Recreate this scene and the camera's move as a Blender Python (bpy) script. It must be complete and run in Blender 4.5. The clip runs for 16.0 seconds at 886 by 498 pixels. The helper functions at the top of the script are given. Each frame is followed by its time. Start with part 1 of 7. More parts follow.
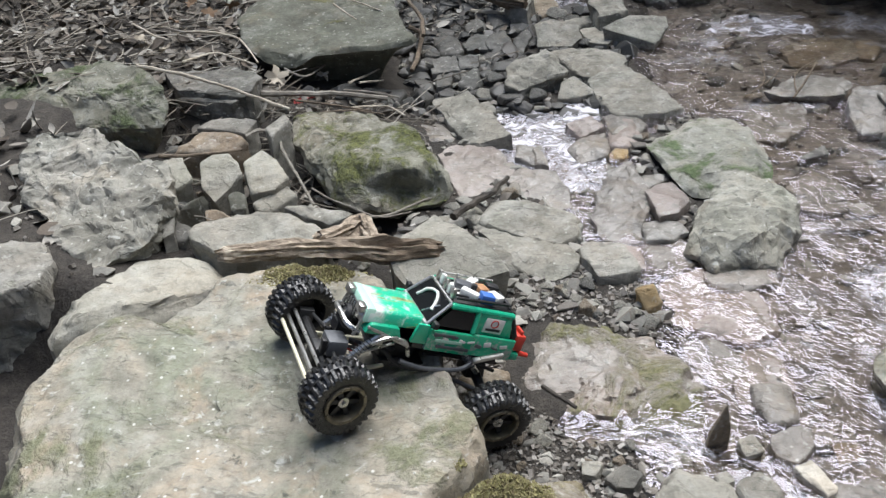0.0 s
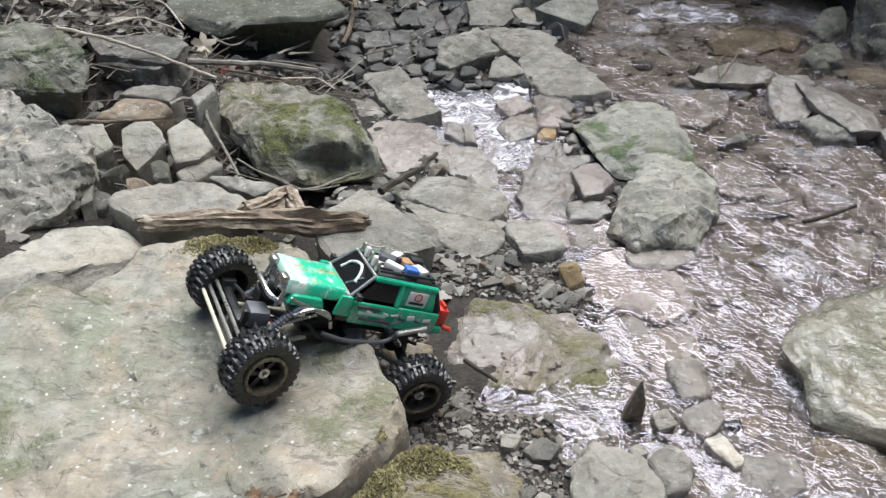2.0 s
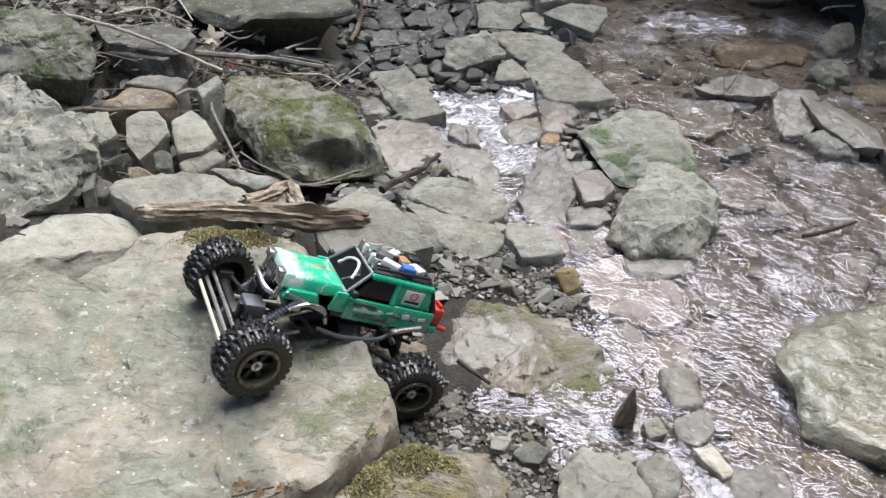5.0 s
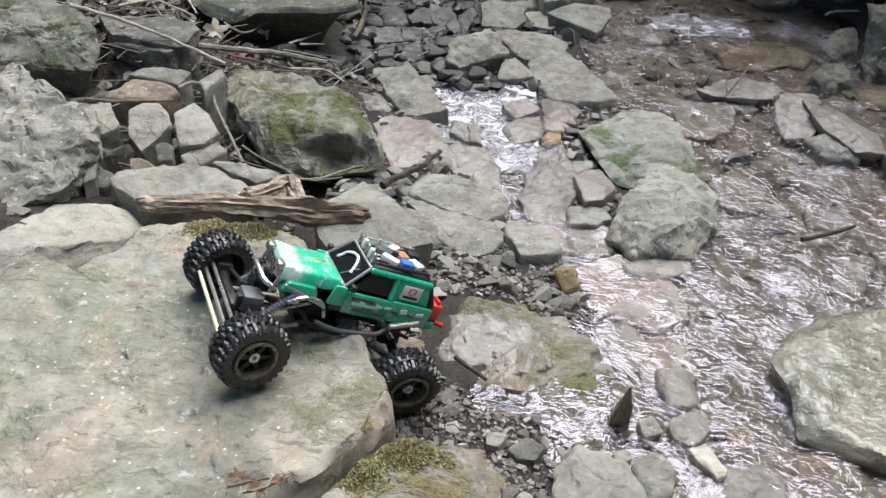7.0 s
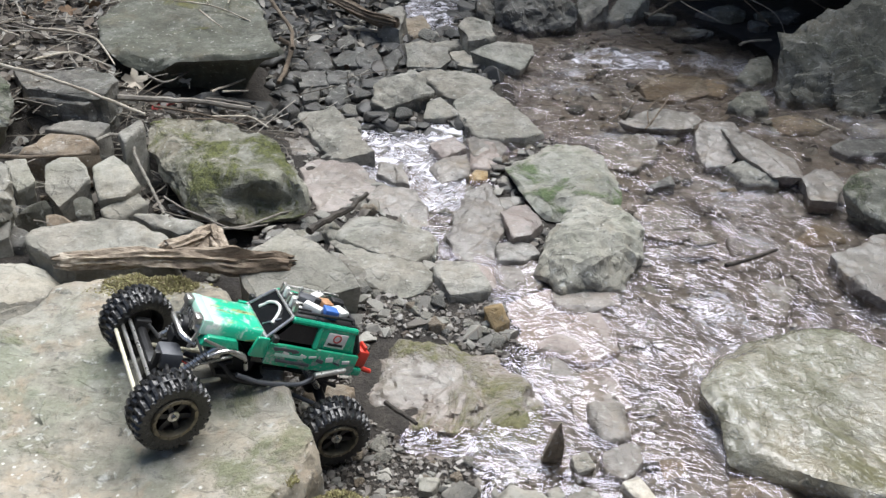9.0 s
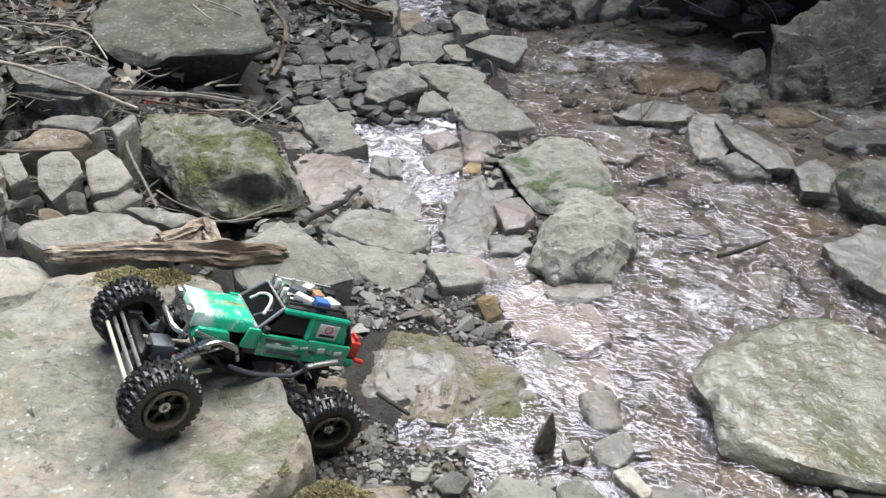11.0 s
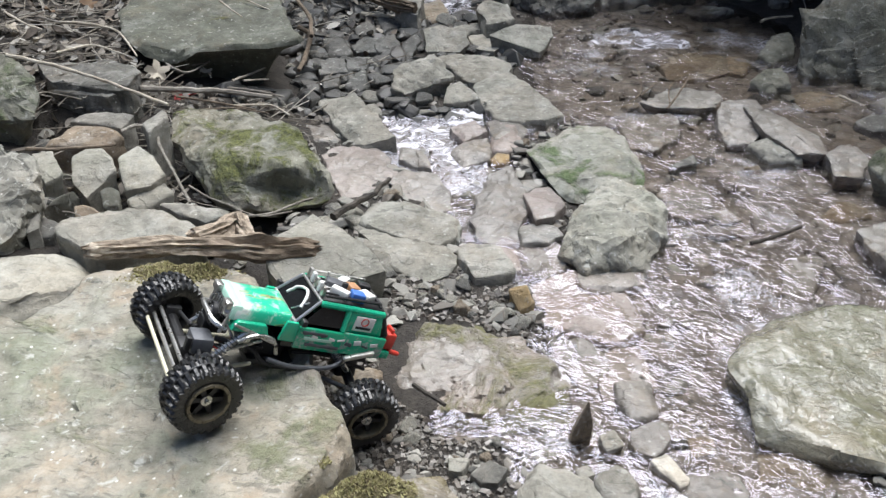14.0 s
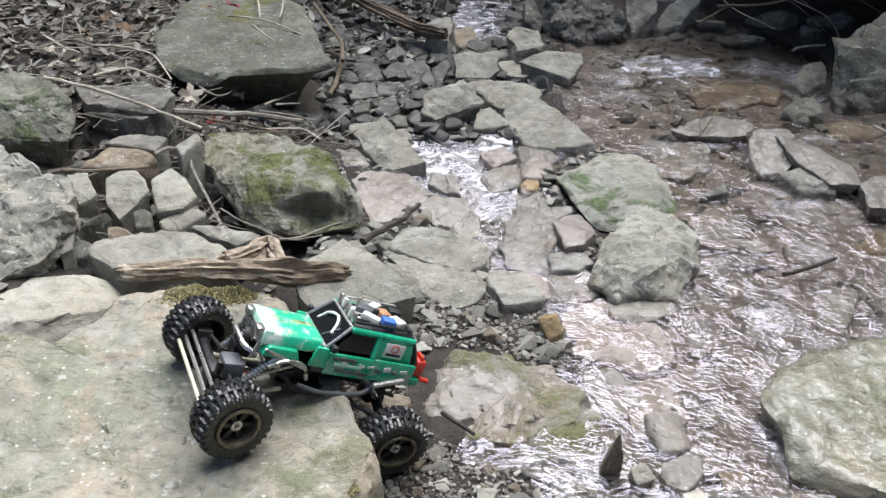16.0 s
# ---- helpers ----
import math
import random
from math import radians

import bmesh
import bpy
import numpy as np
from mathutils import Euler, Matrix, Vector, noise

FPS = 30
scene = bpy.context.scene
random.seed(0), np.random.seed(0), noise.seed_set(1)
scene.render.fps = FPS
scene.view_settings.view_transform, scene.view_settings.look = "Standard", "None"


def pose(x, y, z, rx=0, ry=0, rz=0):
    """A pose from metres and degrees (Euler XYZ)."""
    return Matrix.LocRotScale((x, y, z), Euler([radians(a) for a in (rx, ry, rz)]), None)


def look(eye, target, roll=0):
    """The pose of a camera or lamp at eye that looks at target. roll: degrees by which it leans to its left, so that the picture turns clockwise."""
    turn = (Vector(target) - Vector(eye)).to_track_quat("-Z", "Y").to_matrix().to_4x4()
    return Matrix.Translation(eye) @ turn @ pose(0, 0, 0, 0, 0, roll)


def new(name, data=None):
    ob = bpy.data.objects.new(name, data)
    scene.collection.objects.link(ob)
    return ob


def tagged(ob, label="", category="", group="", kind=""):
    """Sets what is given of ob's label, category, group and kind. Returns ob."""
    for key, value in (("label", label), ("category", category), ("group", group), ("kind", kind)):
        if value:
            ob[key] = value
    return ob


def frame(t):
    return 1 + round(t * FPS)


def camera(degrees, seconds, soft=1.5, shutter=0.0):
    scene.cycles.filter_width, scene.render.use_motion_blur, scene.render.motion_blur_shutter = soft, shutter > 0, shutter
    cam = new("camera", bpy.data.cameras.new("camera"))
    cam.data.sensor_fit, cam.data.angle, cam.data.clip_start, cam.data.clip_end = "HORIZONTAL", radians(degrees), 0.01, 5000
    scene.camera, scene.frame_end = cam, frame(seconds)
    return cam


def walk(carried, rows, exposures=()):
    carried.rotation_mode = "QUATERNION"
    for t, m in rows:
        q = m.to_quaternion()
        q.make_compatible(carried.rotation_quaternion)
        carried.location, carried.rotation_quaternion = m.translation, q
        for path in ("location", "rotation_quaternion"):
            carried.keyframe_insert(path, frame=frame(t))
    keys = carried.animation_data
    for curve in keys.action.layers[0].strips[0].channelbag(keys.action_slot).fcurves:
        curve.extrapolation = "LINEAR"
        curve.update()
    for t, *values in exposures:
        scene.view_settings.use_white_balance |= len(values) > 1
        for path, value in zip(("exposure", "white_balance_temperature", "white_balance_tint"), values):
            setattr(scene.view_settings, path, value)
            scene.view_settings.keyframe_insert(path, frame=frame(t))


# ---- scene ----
import colorsys
import itertools

from mathutils.bvhtree import BVHTree

# ---- camera ----
cam = camera(53.0, 16.0, soft=1.4)
PATH = [
    (0, (-0.082, -0.008, 1.214), (-0.306, 1.696, 0.19), -5.0),
    (0.5, (-0.076, -0.011, 1.209), (-0.207, 1.67, 0.134), -2.0),
    (1, (-0.076, -0.017, 1.208), (-0.185, 1.669, 0.137), -0.5),
    (1.5, (-0.075, -0.021, 1.206), (-0.165, 1.661, 0.127), -0.8),
    (2, (-0.071, -0.016, 1.206), (-0.14, 1.672, 0.136), -1.1),
    (2.5, (-0.07, -0.02, 1.204), (-0.146, 1.66, 0.121), -0.9),
    (3, (-0.07, -0.02, 1.205), (-0.146, 1.66, 0.124), 0.3),
    (3.5, (-0.077, -0.019, 1.208), (-0.137, 1.678, 0.152), 1.3),
    (4, (-0.082, -0.017, 1.208), (-0.232, 1.686, 0.17), -0.9),
    (4.5, (-0.066, -0.017, 1.206), (-0.174, 1.682, 0.157), 0.1),
    (4.7, (-0.063, -0.018, 1.205), (-0.144, 1.673, 0.14), 0.7),
    (7, (-0.059, -0.027, 1.203), (-0.134, 1.662, 0.134), 2.0),
    (7.5, (-0.049, -0.017, 1.207), (-0.094, 1.72, 0.216), 0.8),
    (8, (-0.035, -0.015, 1.209), (-0.04, 1.732, 0.235), 1.1),
    (8.5, (-0.024, -0.013, 1.209), (0.002, 1.728, 0.225), 0.9),
    (9, (-0.014, -0.01, 1.208), (0.028, 1.724, 0.213), 1.3),
    (9.2, (-0.012, -0.009, 1.208), (0.044, 1.726, 0.214), 1.1),
    (11.3, (0.0, -0.019, 1.2), (0.045, 1.709, 0.193), 1.1),
    (11.5, (-0.002, -0.019, 1.2), (0.051, 1.701, 0.181), 1.4),
    (12, (-0.011, -0.013, 1.206), (0.042, 1.739, 0.244), 1.0),
    (12.5, (-0.015, -0.018, 1.208), (-0.003, 1.732, 0.239), 0.6),
    (13, (-0.018, -0.022, 1.208), (-0.045, 1.721, 0.227), -0.6),
    (13.5, (-0.018, -0.024, 1.206), (-0.042, 1.705, 0.2), -1.2),
    (14, (-0.025, -0.022, 1.206), (-0.027, 1.698, 0.184), -0.5),
    (14.5, (-0.044, -0.018, 1.208), (-0.118, 1.712, 0.208), -0.2),
    (15, (-0.053, -0.012, 1.213), (-0.164, 1.743, 0.259), -0.7),
    (15.5, (-0.049, -0.015, 1.213), (-0.132, 1.735, 0.248), -0.2),
    (16, (-0.041, -0.014, 1.213), (-0.095, 1.73, 0.235), -0.5),
]
walk(cam, [(t, look(eye, target, roll)) for t, eye, target, roll in PATH],
     [(0, 1.34), (7, 1.34), (8, 1.40), (11.5, 1.40), (12.5, 1.46), (16, 1.46)])

# ---- light: overcast daylight falling into a wooded ravine ----
world = bpy.data.worlds.new("overcast_sky")
scene.world = world
world.use_nodes = True
wn = world.node_tree.nodes
sky = wn.new("ShaderNodeTexSky")
sky.sky_type, sky.sun_disc = "NISHITA", False
sky.sun_elevation, sky.sun_rotation = radians(61), radians(33)
sky.dust_density, sky.air_density = 2.0, 1.0
wn["Background"].inputs["Strength"].default_value = 0.068
world.node_tree.links.new(sky.outputs["Color"], wn["Background"].inputs["Color"])
sun = new("sun", bpy.data.lights.new("sun", "SUN"))
sun.data.energy, sun.data.angle, sun.data.color = 3.3, radians(66), (0.97, 0.985, 1.0)
sun.matrix_world = look((1.3, 3.2, 4.3), (0, 1.2, 0))


# ---- materials ----
def nodes_of(name):
    m = bpy.data.materials.new(name)
    m.use_nodes = True
    nt = m.node_tree
    return m, nt, nt.nodes["Principled BSDF"]


def link(nt, a, b):
    nt.links.new(a, b)


def noise_at(nt, vec, scale, detail=6.0, rough=0.6, distortion=0.0):
    n = nt.nodes.new("ShaderNodeTexNoise")
    n.inputs["Scale"].default_value, n.inputs["Detail"].default_value = scale, detail
    n.inputs["Roughness"].default_value, n.inputs["Distortion"].default_value = rough, distortion
    link(nt, vec, n.inputs["Vector"])
    return n.outputs["Fac"]


def ramp(nt, fac, stops):
    r = nt.nodes.new("ShaderNodeValToRGB")
    r.color_ramp.elements.remove(r.color_ramp.elements[1])
    for i, (p, c) in enumerate(stops):
        c = (c, c, c) if isinstance(c, (int, float)) else c
        e = r.color_ramp.elements[0] if i == 0 else r.color_ramp.elements.new(p)
        e.position, e.color = p, (*c, 1)
    link(nt, fac, r.inputs["Fac"])
    return r.outputs["Color"]


def mix(nt, fac, a, b, kind="MIX"):
    n = nt.nodes.new("ShaderNodeMix")
    n.data_type, n.blend_type = "RGBA", kind
    for socket, v in ((n.inputs[0], fac), (n.inputs[6], a), (n.inputs[7], b)):
        if isinstance(v, (int, float)):
            socket.default_value = v
        elif isinstance(v, tuple):
            socket.default_value = (*v, 1)
        else:
            link(nt, v, socket)
    return n.outputs[2]


def calc(nt, op, a, b=0.0):
    n = nt.nodes.new("ShaderNodeMath")
    n.operation = op
    for socket, v in zip(n.inputs, (a, b)):
        if isinstance(v, (int, float)):
            socket.default_value = v
        else:
            link(nt, v, socket)
    return n.outputs[0]


def own_space(nt, scale=(1, 1, 1)):
    """Object space, shifted for every object by its own random number."""
    co, info = nt.nodes.new("ShaderNodeTexCoord"), nt.nodes.new("ShaderNodeObjectInfo")
    n = nt.nodes.new("ShaderNodeVectorMath")
    n.operation = "MULTIPLY_ADD"
    n.inputs[1].default_value = scale
    link(nt, co.outputs["Object"], n.inputs[0])
    off = nt.nodes.new("ShaderNodeVectorMath")
    off.operation = "SCALE"
    off.inputs[0].default_value = (37.0, 53.0, 71.0)
    link(nt, info.outputs["Random"], off.inputs["Scale"])
    link(nt, off.outputs[0], n.inputs[2])
    return n.outputs[0], info.outputs["Random"]


def relief(nt, bsdf, layers):
    last = None
    for height, strength, distance in layers:
        b = nt.nodes.new("ShaderNodeBump")
        b.inputs["Strength"].default_value, b.inputs["Distance"].default_value = strength, distance
        link(nt, height, b.inputs["Height"])
        if last:
            link(nt, last, b.inputs["Normal"])
        last = b.outputs["Normal"]
    link(nt, last, bsdf.inputs["Normal"])


def stone(name, dark, mid, light, moss=0.0, moss_colours=((0.07, 0.085, 0.02), (0.17, 0.17, 0.05)), wet=0.0, moss_scale=4.0, spots=0.5, layered=0.5, stain=(0.2, 0.15, 0.09), stained=0.25, tints=0.25, cracked=0.14):
    """Weathered sandstone or slate. moss: how much of it is overgrown; wet: 0 dry to 1 covered by a film of water."""
    m, nt, bsdf = nodes_of(name)
    vec, rnd = own_space(nt)
    big = noise_at(nt, vec, 4.5, 5, 0.6, 0.4)
    mid_n = noise_at(nt, vec, 22, 8, 0.68, 0.1)
    fine = noise_at(nt, vec, 130, 6, 0.7)
    both = calc(nt, "ADD", calc(nt, "MULTIPLY", big, 0.5), calc(nt, "MULTIPLY", mid_n, 0.5))
    col = ramp(nt, both, ((0.32, dark), (0.50, mid), (0.68, light)))
    col = mix(nt, 0.26, col, ramp(nt, fine, ((0.34, 0.4), (0.5, 0.9), (0.64, 1.15))), "MULTIPLY")
    col = mix(nt, 1.0, col, ramp(nt, rnd, ((0.0, (0.82, 0.80, 0.80)), (0.5, (1.0, 0.97, 0.93)), (1.0, (1.12, 1.1, 1.1)))), "MULTIPLY")
    hue = noise_at(nt, vec, 3.4, 6, 0.6, 0.6)
    col = mix(nt, tints, col, mix(nt, 1.0, col, ramp(nt, hue, ((0.36, (0.76, 0.87, 0.78)), (0.48, (1.0, 1.0, 1.02)), (0.60, (1.30, 1.18, 1.12)))), "MULTIPLY"))
    st = noise_at(nt, vec, 9, 7, 0.7, 0.2)
    col = mix(nt, calc(nt, "MULTIPLY", ramp(nt, st, ((0.54, 0.0), (0.68, 1.0))), stained), col, stain)
    if spots:
        sp = noise_at(nt, vec, 46, 3, 0.55, 0.5)
        col = mix(nt, calc(nt, "MULTIPLY", ramp(nt, sp, ((0.62, 0.0), (0.70, 1.0))), spots), col, (0.42, 0.42, 0.38))
        dots = nt.nodes.new("ShaderNodeTexVoronoi")
        dots.inputs["Scale"].default_value = 34.0
        link(nt, vec, dots.inputs["Vector"])
        col = mix(nt, calc(nt, "MULTIPLY", ramp(nt, dots.outputs["Distance"], ((0.07, 1.0), (0.12, 0.0))), spots), col, (0.6, 0.59, 0.54))
        dk = noise_at(nt, vec, 30, 6, 0.7, 0.3)
        col = mix(nt, calc(nt, "MULTIPLY", ramp(nt, dk, ((0.60, 0.0), (0.68, 1.0))), spots), col, (0.05, 0.05, 0.043))
    pale = noise_at(nt, vec, 9.5, 10, 0.74, 0.15)
    col = mix(nt, calc(nt, "MULTIPLY", ramp(nt, pale, ((0.50, 0.0), (0.60, 1.0))), 0.3), col, mix(nt, 0.5, light, (0.45, 0.45, 0.42)))
    gloom = noise_at(nt, vec, 8.3, 10, 0.74, 0.2)
    col = mix(nt, calc(nt, "MULTIPLY", ramp(nt, gloom, ((0.53, 0.0), (0.62, 1.0))), 0.3), col, mix(nt, 0.5, dark, (0.06, 0.06, 0.05)))
    warp = nt.nodes.new("ShaderNodeVectorMath")
    warp.operation = "MULTIPLY_ADD"
    wob = nt.nodes.new("ShaderNodeTexNoise")
    wob.inputs["Scale"].default_value, wob.inputs["Detail"].default_value = 11.0, 5.0
    link(nt, vec, wob.inputs["Vector"])
    link(nt, wob.outputs["Color"], warp.inputs[0])
    warp.inputs[1].default_value = (0.16, 0.16, 0.16)
    link(nt, vec, warp.inputs[2])
    net = nt.nodes.new("ShaderNodeTexVoronoi")
    net.feature = "DISTANCE_TO_EDGE"
    net.inputs["Scale"].default_value = 5.0
    link(nt, warp.outputs[0], net.inputs["Vector"])
    crack = calc(nt, "MULTIPLY", ramp(nt, net.outputs["Distance"], ((0.0, 1.0), (0.013, 0.0))), ramp(nt, big, ((0.61, 0.0), (0.66, 1.0))))
    col = mix(nt, calc(nt, "MULTIPLY", crack, cracked), col, (0.09, 0.085, 0.072))
    fleck = noise_at(nt, own_space(nt, (0.55, 1.5, 1.0))[0], 34, 6, 0.62, 0.6)
    col = mix(nt, ramp(nt, fleck, ((0.575, 0.0), (0.64, 0.6))), col, mix(nt, 0.5, dark, (0.08, 0.078, 0.066)))
    layer_vec, _ = own_space(nt, (1.0, 1.0, 5.0))
    layers = noise_at(nt, layer_vec, 9, 4, 0.6, 0.2)
    # broken sheets: the surface drops in thin ragged steps
    sheet = calc(nt, "MULTIPLY", noise_at(nt, own_space(nt, (1.0, 1.0, 1.2))[0], 5.5, 7, 0.56, 0.5), 7.0)
    part_of = calc(nt, "FRACT", sheet, 0.0)
    steps = calc(nt, "ADD", calc(nt, "SUBTRACT", sheet, part_of), ramp(nt, part_of, ((0.86, 0.0), (1.0, 1.0))))
    # step edges darkened: their thin shade lines are put into the colour
    rim = ramp(nt, part_of, ((0.84, 0.0), (0.93, 1.0), (0.99, 0.0)))
    col = mix(nt, calc(nt, "MULTIPLY", rim, 0.13 - 0.05 * wet), col, mix(nt, 0.5, dark, (0.05, 0.045, 0.035)))
    rough = ramp(nt, mid_n, ((0.3, 0.95 - 0.95 * wet), (0.7, 0.8 - 0.6 * wet)))
    bumps = [(steps, 0.5, 0.004), (layers, 0.4 * layered, 0.014), (mid_n, 0.6, 0.009), (fine, 0.5, 0.003), (calc(nt, "MULTIPLY", crack, -1.0), 0.5, 0.006)]
    if moss:
        geo = nt.nodes.new("ShaderNodeNewGeometry")
        up = nt.nodes.new("ShaderNodeSeparateXYZ")
        link(nt, geo.outputs["Normal"], up.inputs[0])
        mn = noise_at(nt, vec, moss_scale, 7, 0.68, 0.6)
        edge = 0.72 - 0.42 * moss
        mask = calc(nt, "MULTIPLY", ramp(nt, mn, ((edge, 0.0), (edge + 0.09, 1.0))), ramp(nt, up.outputs["Z"], ((0.15, 0.0), (0.55, 1.0))))
        tuft = noise_at(nt, vec, 85, 5, 0.75)
        col = mix(nt, calc(nt, "MULTIPLY", mask, 0.85), col, ramp(nt, tuft, ((0.35, moss_colours[0]), (0.65, moss_colours[1]))))
        bumps.append((calc(nt, "MULTIPLY", tuft, mask), 0.8, 0.012))
        rough = mix(nt, mask, rough, (0.95, 0.95, 0.95))
    link(nt, col, bsdf.inputs["Base Color"])
    link(nt, rough, bsdf.inputs["Roughness"])
    bsdf.inputs["Specular IOR Level"].default_value = 0.4 + 0.25 * wet
    relief(nt, bsdf, bumps)
    if wet >= 0.5:
        bsdf.inputs["Coat Weight"].default_value, bsdf.inputs["Coat Roughness"].default_value, bsdf.inputs["Coat IOR"].default_value = 0.6 * wet, 0.12, 1.4
        normal = bsdf.inputs["Normal"].links[0].from_socket
        if wet > 0.9:
            film = nt.nodes.new("ShaderNodeBump")
            film.inputs["Strength"].default_value, film.inputs["Distance"].default_value = 1.0, 0.011
            link(nt, calc(nt, "ABSOLUTE", calc(nt, "SUBTRACT", noise_at(nt, own_space(nt, (0.7, 1.0, 1.0))[0], 40, 1, 0.4, 0.9), 0.5)), film.inputs["Height"])
            normal = film.outputs["Normal"]
            bsdf.inputs["Coat Weight"].default_value, bsdf.inputs["Coat IOR"].default_value = 0.75, 1.45
        link(nt, normal, bsdf.inputs["Coat Normal"])
    return m


stone_grey = stone("grey_stone", (0.12, 0.119, 0.102), (0.23, 0.226, 0.196), (0.345, 0.337, 0.298), moss=0.2, moss_colours=((0.14, 0.14, 0.095), (0.22, 0.217, 0.16)))
stone_pale = stone("pale_stone", (0.19, 0.184, 0.15), (0.29, 0.284, 0.24), (0.385, 0.375, 0.32), spots=0.25, moss=0.05)
stone_dark = stone("dark_stone", (0.06, 0.06, 0.055), (0.12, 0.118, 0.105), (0.2, 0.195, 0.175), layered=1.0)
stone_brown = stone("brown_stone", (0.11, 0.085, 0.06), (0.2, 0.165, 0.12), (0.3, 0.26, 0.2))
stone_ochre = stone("ochre_stone", (0.16, 0.1, 0.04), (0.28, 0.2, 0.1), (0.36, 0.28, 0.17), spots=0.2)
stone_white = stone("whitish_stone", (0.36, 0.33, 0.27), (0.52, 0.49, 0.42), (0.66, 0.64, 0.58), spots=0.1)
stone_red = stone("reddish_stone", (0.15, 0.125, 0.108), (0.235, 0.2, 0.178), (0.32, 0.285, 0.258), wet=0.55)
stone_wet = stone("wet_stone", (0.11, 0.1, 0.088), (0.19, 0.176, 0.156), (0.28, 0.262, 0.236), wet=0.6, stained=0.5)
stone_olive = stone("olive_slab_stone", (0.055, 0.06, 0.046), (0.095, 0.1, 0.08), (0.145, 0.15, 0.12), moss=0.4, moss_colours=((0.10, 0.10, 0.035), (0.17, 0.165, 0.06)), layered=0.9)
# darker far-bank stone: part of the shade there is put into its colour
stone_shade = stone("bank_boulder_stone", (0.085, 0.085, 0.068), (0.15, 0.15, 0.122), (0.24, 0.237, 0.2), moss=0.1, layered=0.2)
stone_cobble = stone("damp_cobble_stone", (0.04, 0.041, 0.038), (0.076, 0.076, 0.069), (0.125, 0.125, 0.112), wet=0.3)
stone_moss = stone("algae_boulder_stone", (0.075, 0.08, 0.064), (0.145, 0.148, 0.12), (0.24, 0.242, 0.2), moss=0.55, moss_colours=((0.035, 0.055, 0.02), (0.09, 0.115, 0.045)))
stone_mossy = stone("mossy_boulder_stone", (0.11, 0.11, 0.086), (0.195, 0.193, 0.156), (0.3, 0.295, 0.25), moss=0.55, moss_colours=((0.03, 0.04, 0.012), (0.16, 0.17, 0.045)), moss_scale=8.0)
stone_mossy_near = stone("mossy_stone_near", (0.15, 0.13, 0.10), (0.26, 0.235, 0.185), (0.37, 0.35, 0.29), moss=0.4, moss_colours=((0.11, 0.085, 0.035), (0.25, 0.22, 0.085)), moss_scale=5.0)
stone_hump = stone("humped_stone_skin", (0.15, 0.15, 0.125), (0.27, 0.27, 0.23), (0.4, 0.395, 0.345), moss=0.15, spots=0.8, stained=0.4)
stone_algae = stone("green_banded_stone", (0.14, 0.145, 0.12), (0.24, 0.24, 0.2), (0.35, 0.35, 0.31), moss=0.5, moss_colours=((0.06, 0.1, 0.035), (0.14, 0.19, 0.08)), moss_scale=6.0, wet=0.2)
stone_algae_damp = stone("damp_algae_stone", (0.15, 0.128, 0.104), (0.215, 0.188, 0.156), (0.285, 0.256, 0.218), moss=0.55, moss_colours=((0.108, 0.11, 0.04), (0.195, 0.188, 0.078)), moss_scale=5.0, wet=0.72, tints=0.6)
stone_stream = stone("stream_slab_stone", (0.107, 0.102, 0.068), (0.162, 0.155, 0.108), (0.216, 0.208, 0.154), moss=0.42, moss_colours=((0.13, 0.122, 0.05), (0.2, 0.19, 0.095)), moss_scale=3.0, wet=0.92, stained=0.45, tints=0.5, cracked=0.5)
stone_slab = stone("main_slab_stone", (0.13, 0.125, 0.1), (0.235, 0.228, 0.188), (0.345, 0.334, 0.282), moss=0.44, moss_colours=((0.14, 0.15, 0.085), (0.22, 0.228, 0.138)), moss_scale=4.2, spots=0.8, stained=0.6, stain=(0.33, 0.25, 0.175), tints=0.8, cracked=0.6)


def plain(name, colour, rough=0.5, metal=0.0, grain=0.25, scale=60.0, bump=0.3, distance=0.002, coat=0.0):
    m, nt, bsdf = nodes_of(name)
    vec, rnd = own_space(nt)
    n = noise_at(nt, vec, scale, 6, 0.65)
    big = noise_at(nt, vec, scale / 7, 4, 0.6)
    k = calc(nt, "ADD", calc(nt, "MULTIPLY", n, 0.6), calc(nt, "MULTIPLY", big, 0.4))
    col = mix(nt, 1.0, colour, ramp(nt, k, ((0.3, 1 - grain), (0.7, 1 + 0.3 * grain))), "MULTIPLY")
    link(nt, col, bsdf.inputs["Base Color"])
    link(nt, ramp(nt, k, ((0.3, min(1, rough + 0.12)), (0.7, max(0.03, rough - 0.1)))), bsdf.inputs["Roughness"])
    bsdf.inputs["Metallic"].default_value = metal
    bsdf.inputs["Coat Weight"].default_value = coat
    relief(nt, bsdf, [(n, bump, distance)])
    return m


def bark(name, a, b, c):
    m, nt, bsdf = nodes_of(name)
    vec, rnd = own_space(nt, (14.0, 90.0, 90.0))
    fibre = noise_at(nt, vec, 1.0, 6, 0.65, 0.3)
    vec2, _ = own_space(nt)
    blotch = noise_at(nt, vec2, 18, 5, 0.6)
    k = calc(nt, "ADD", calc(nt, "MULTIPLY", fibre, 0.6), calc(nt, "MULTIPLY", blotch, 0.4))
    link(nt, ramp(nt, k, ((0.34, a), (0.5, b), (0.66, c))), bsdf.inputs["Base Color"])
    bsdf.inputs["Roughness"].default_value = 0.85
    relief(nt, bsdf, [(fibre, 0.7, 0.006)])
    return m


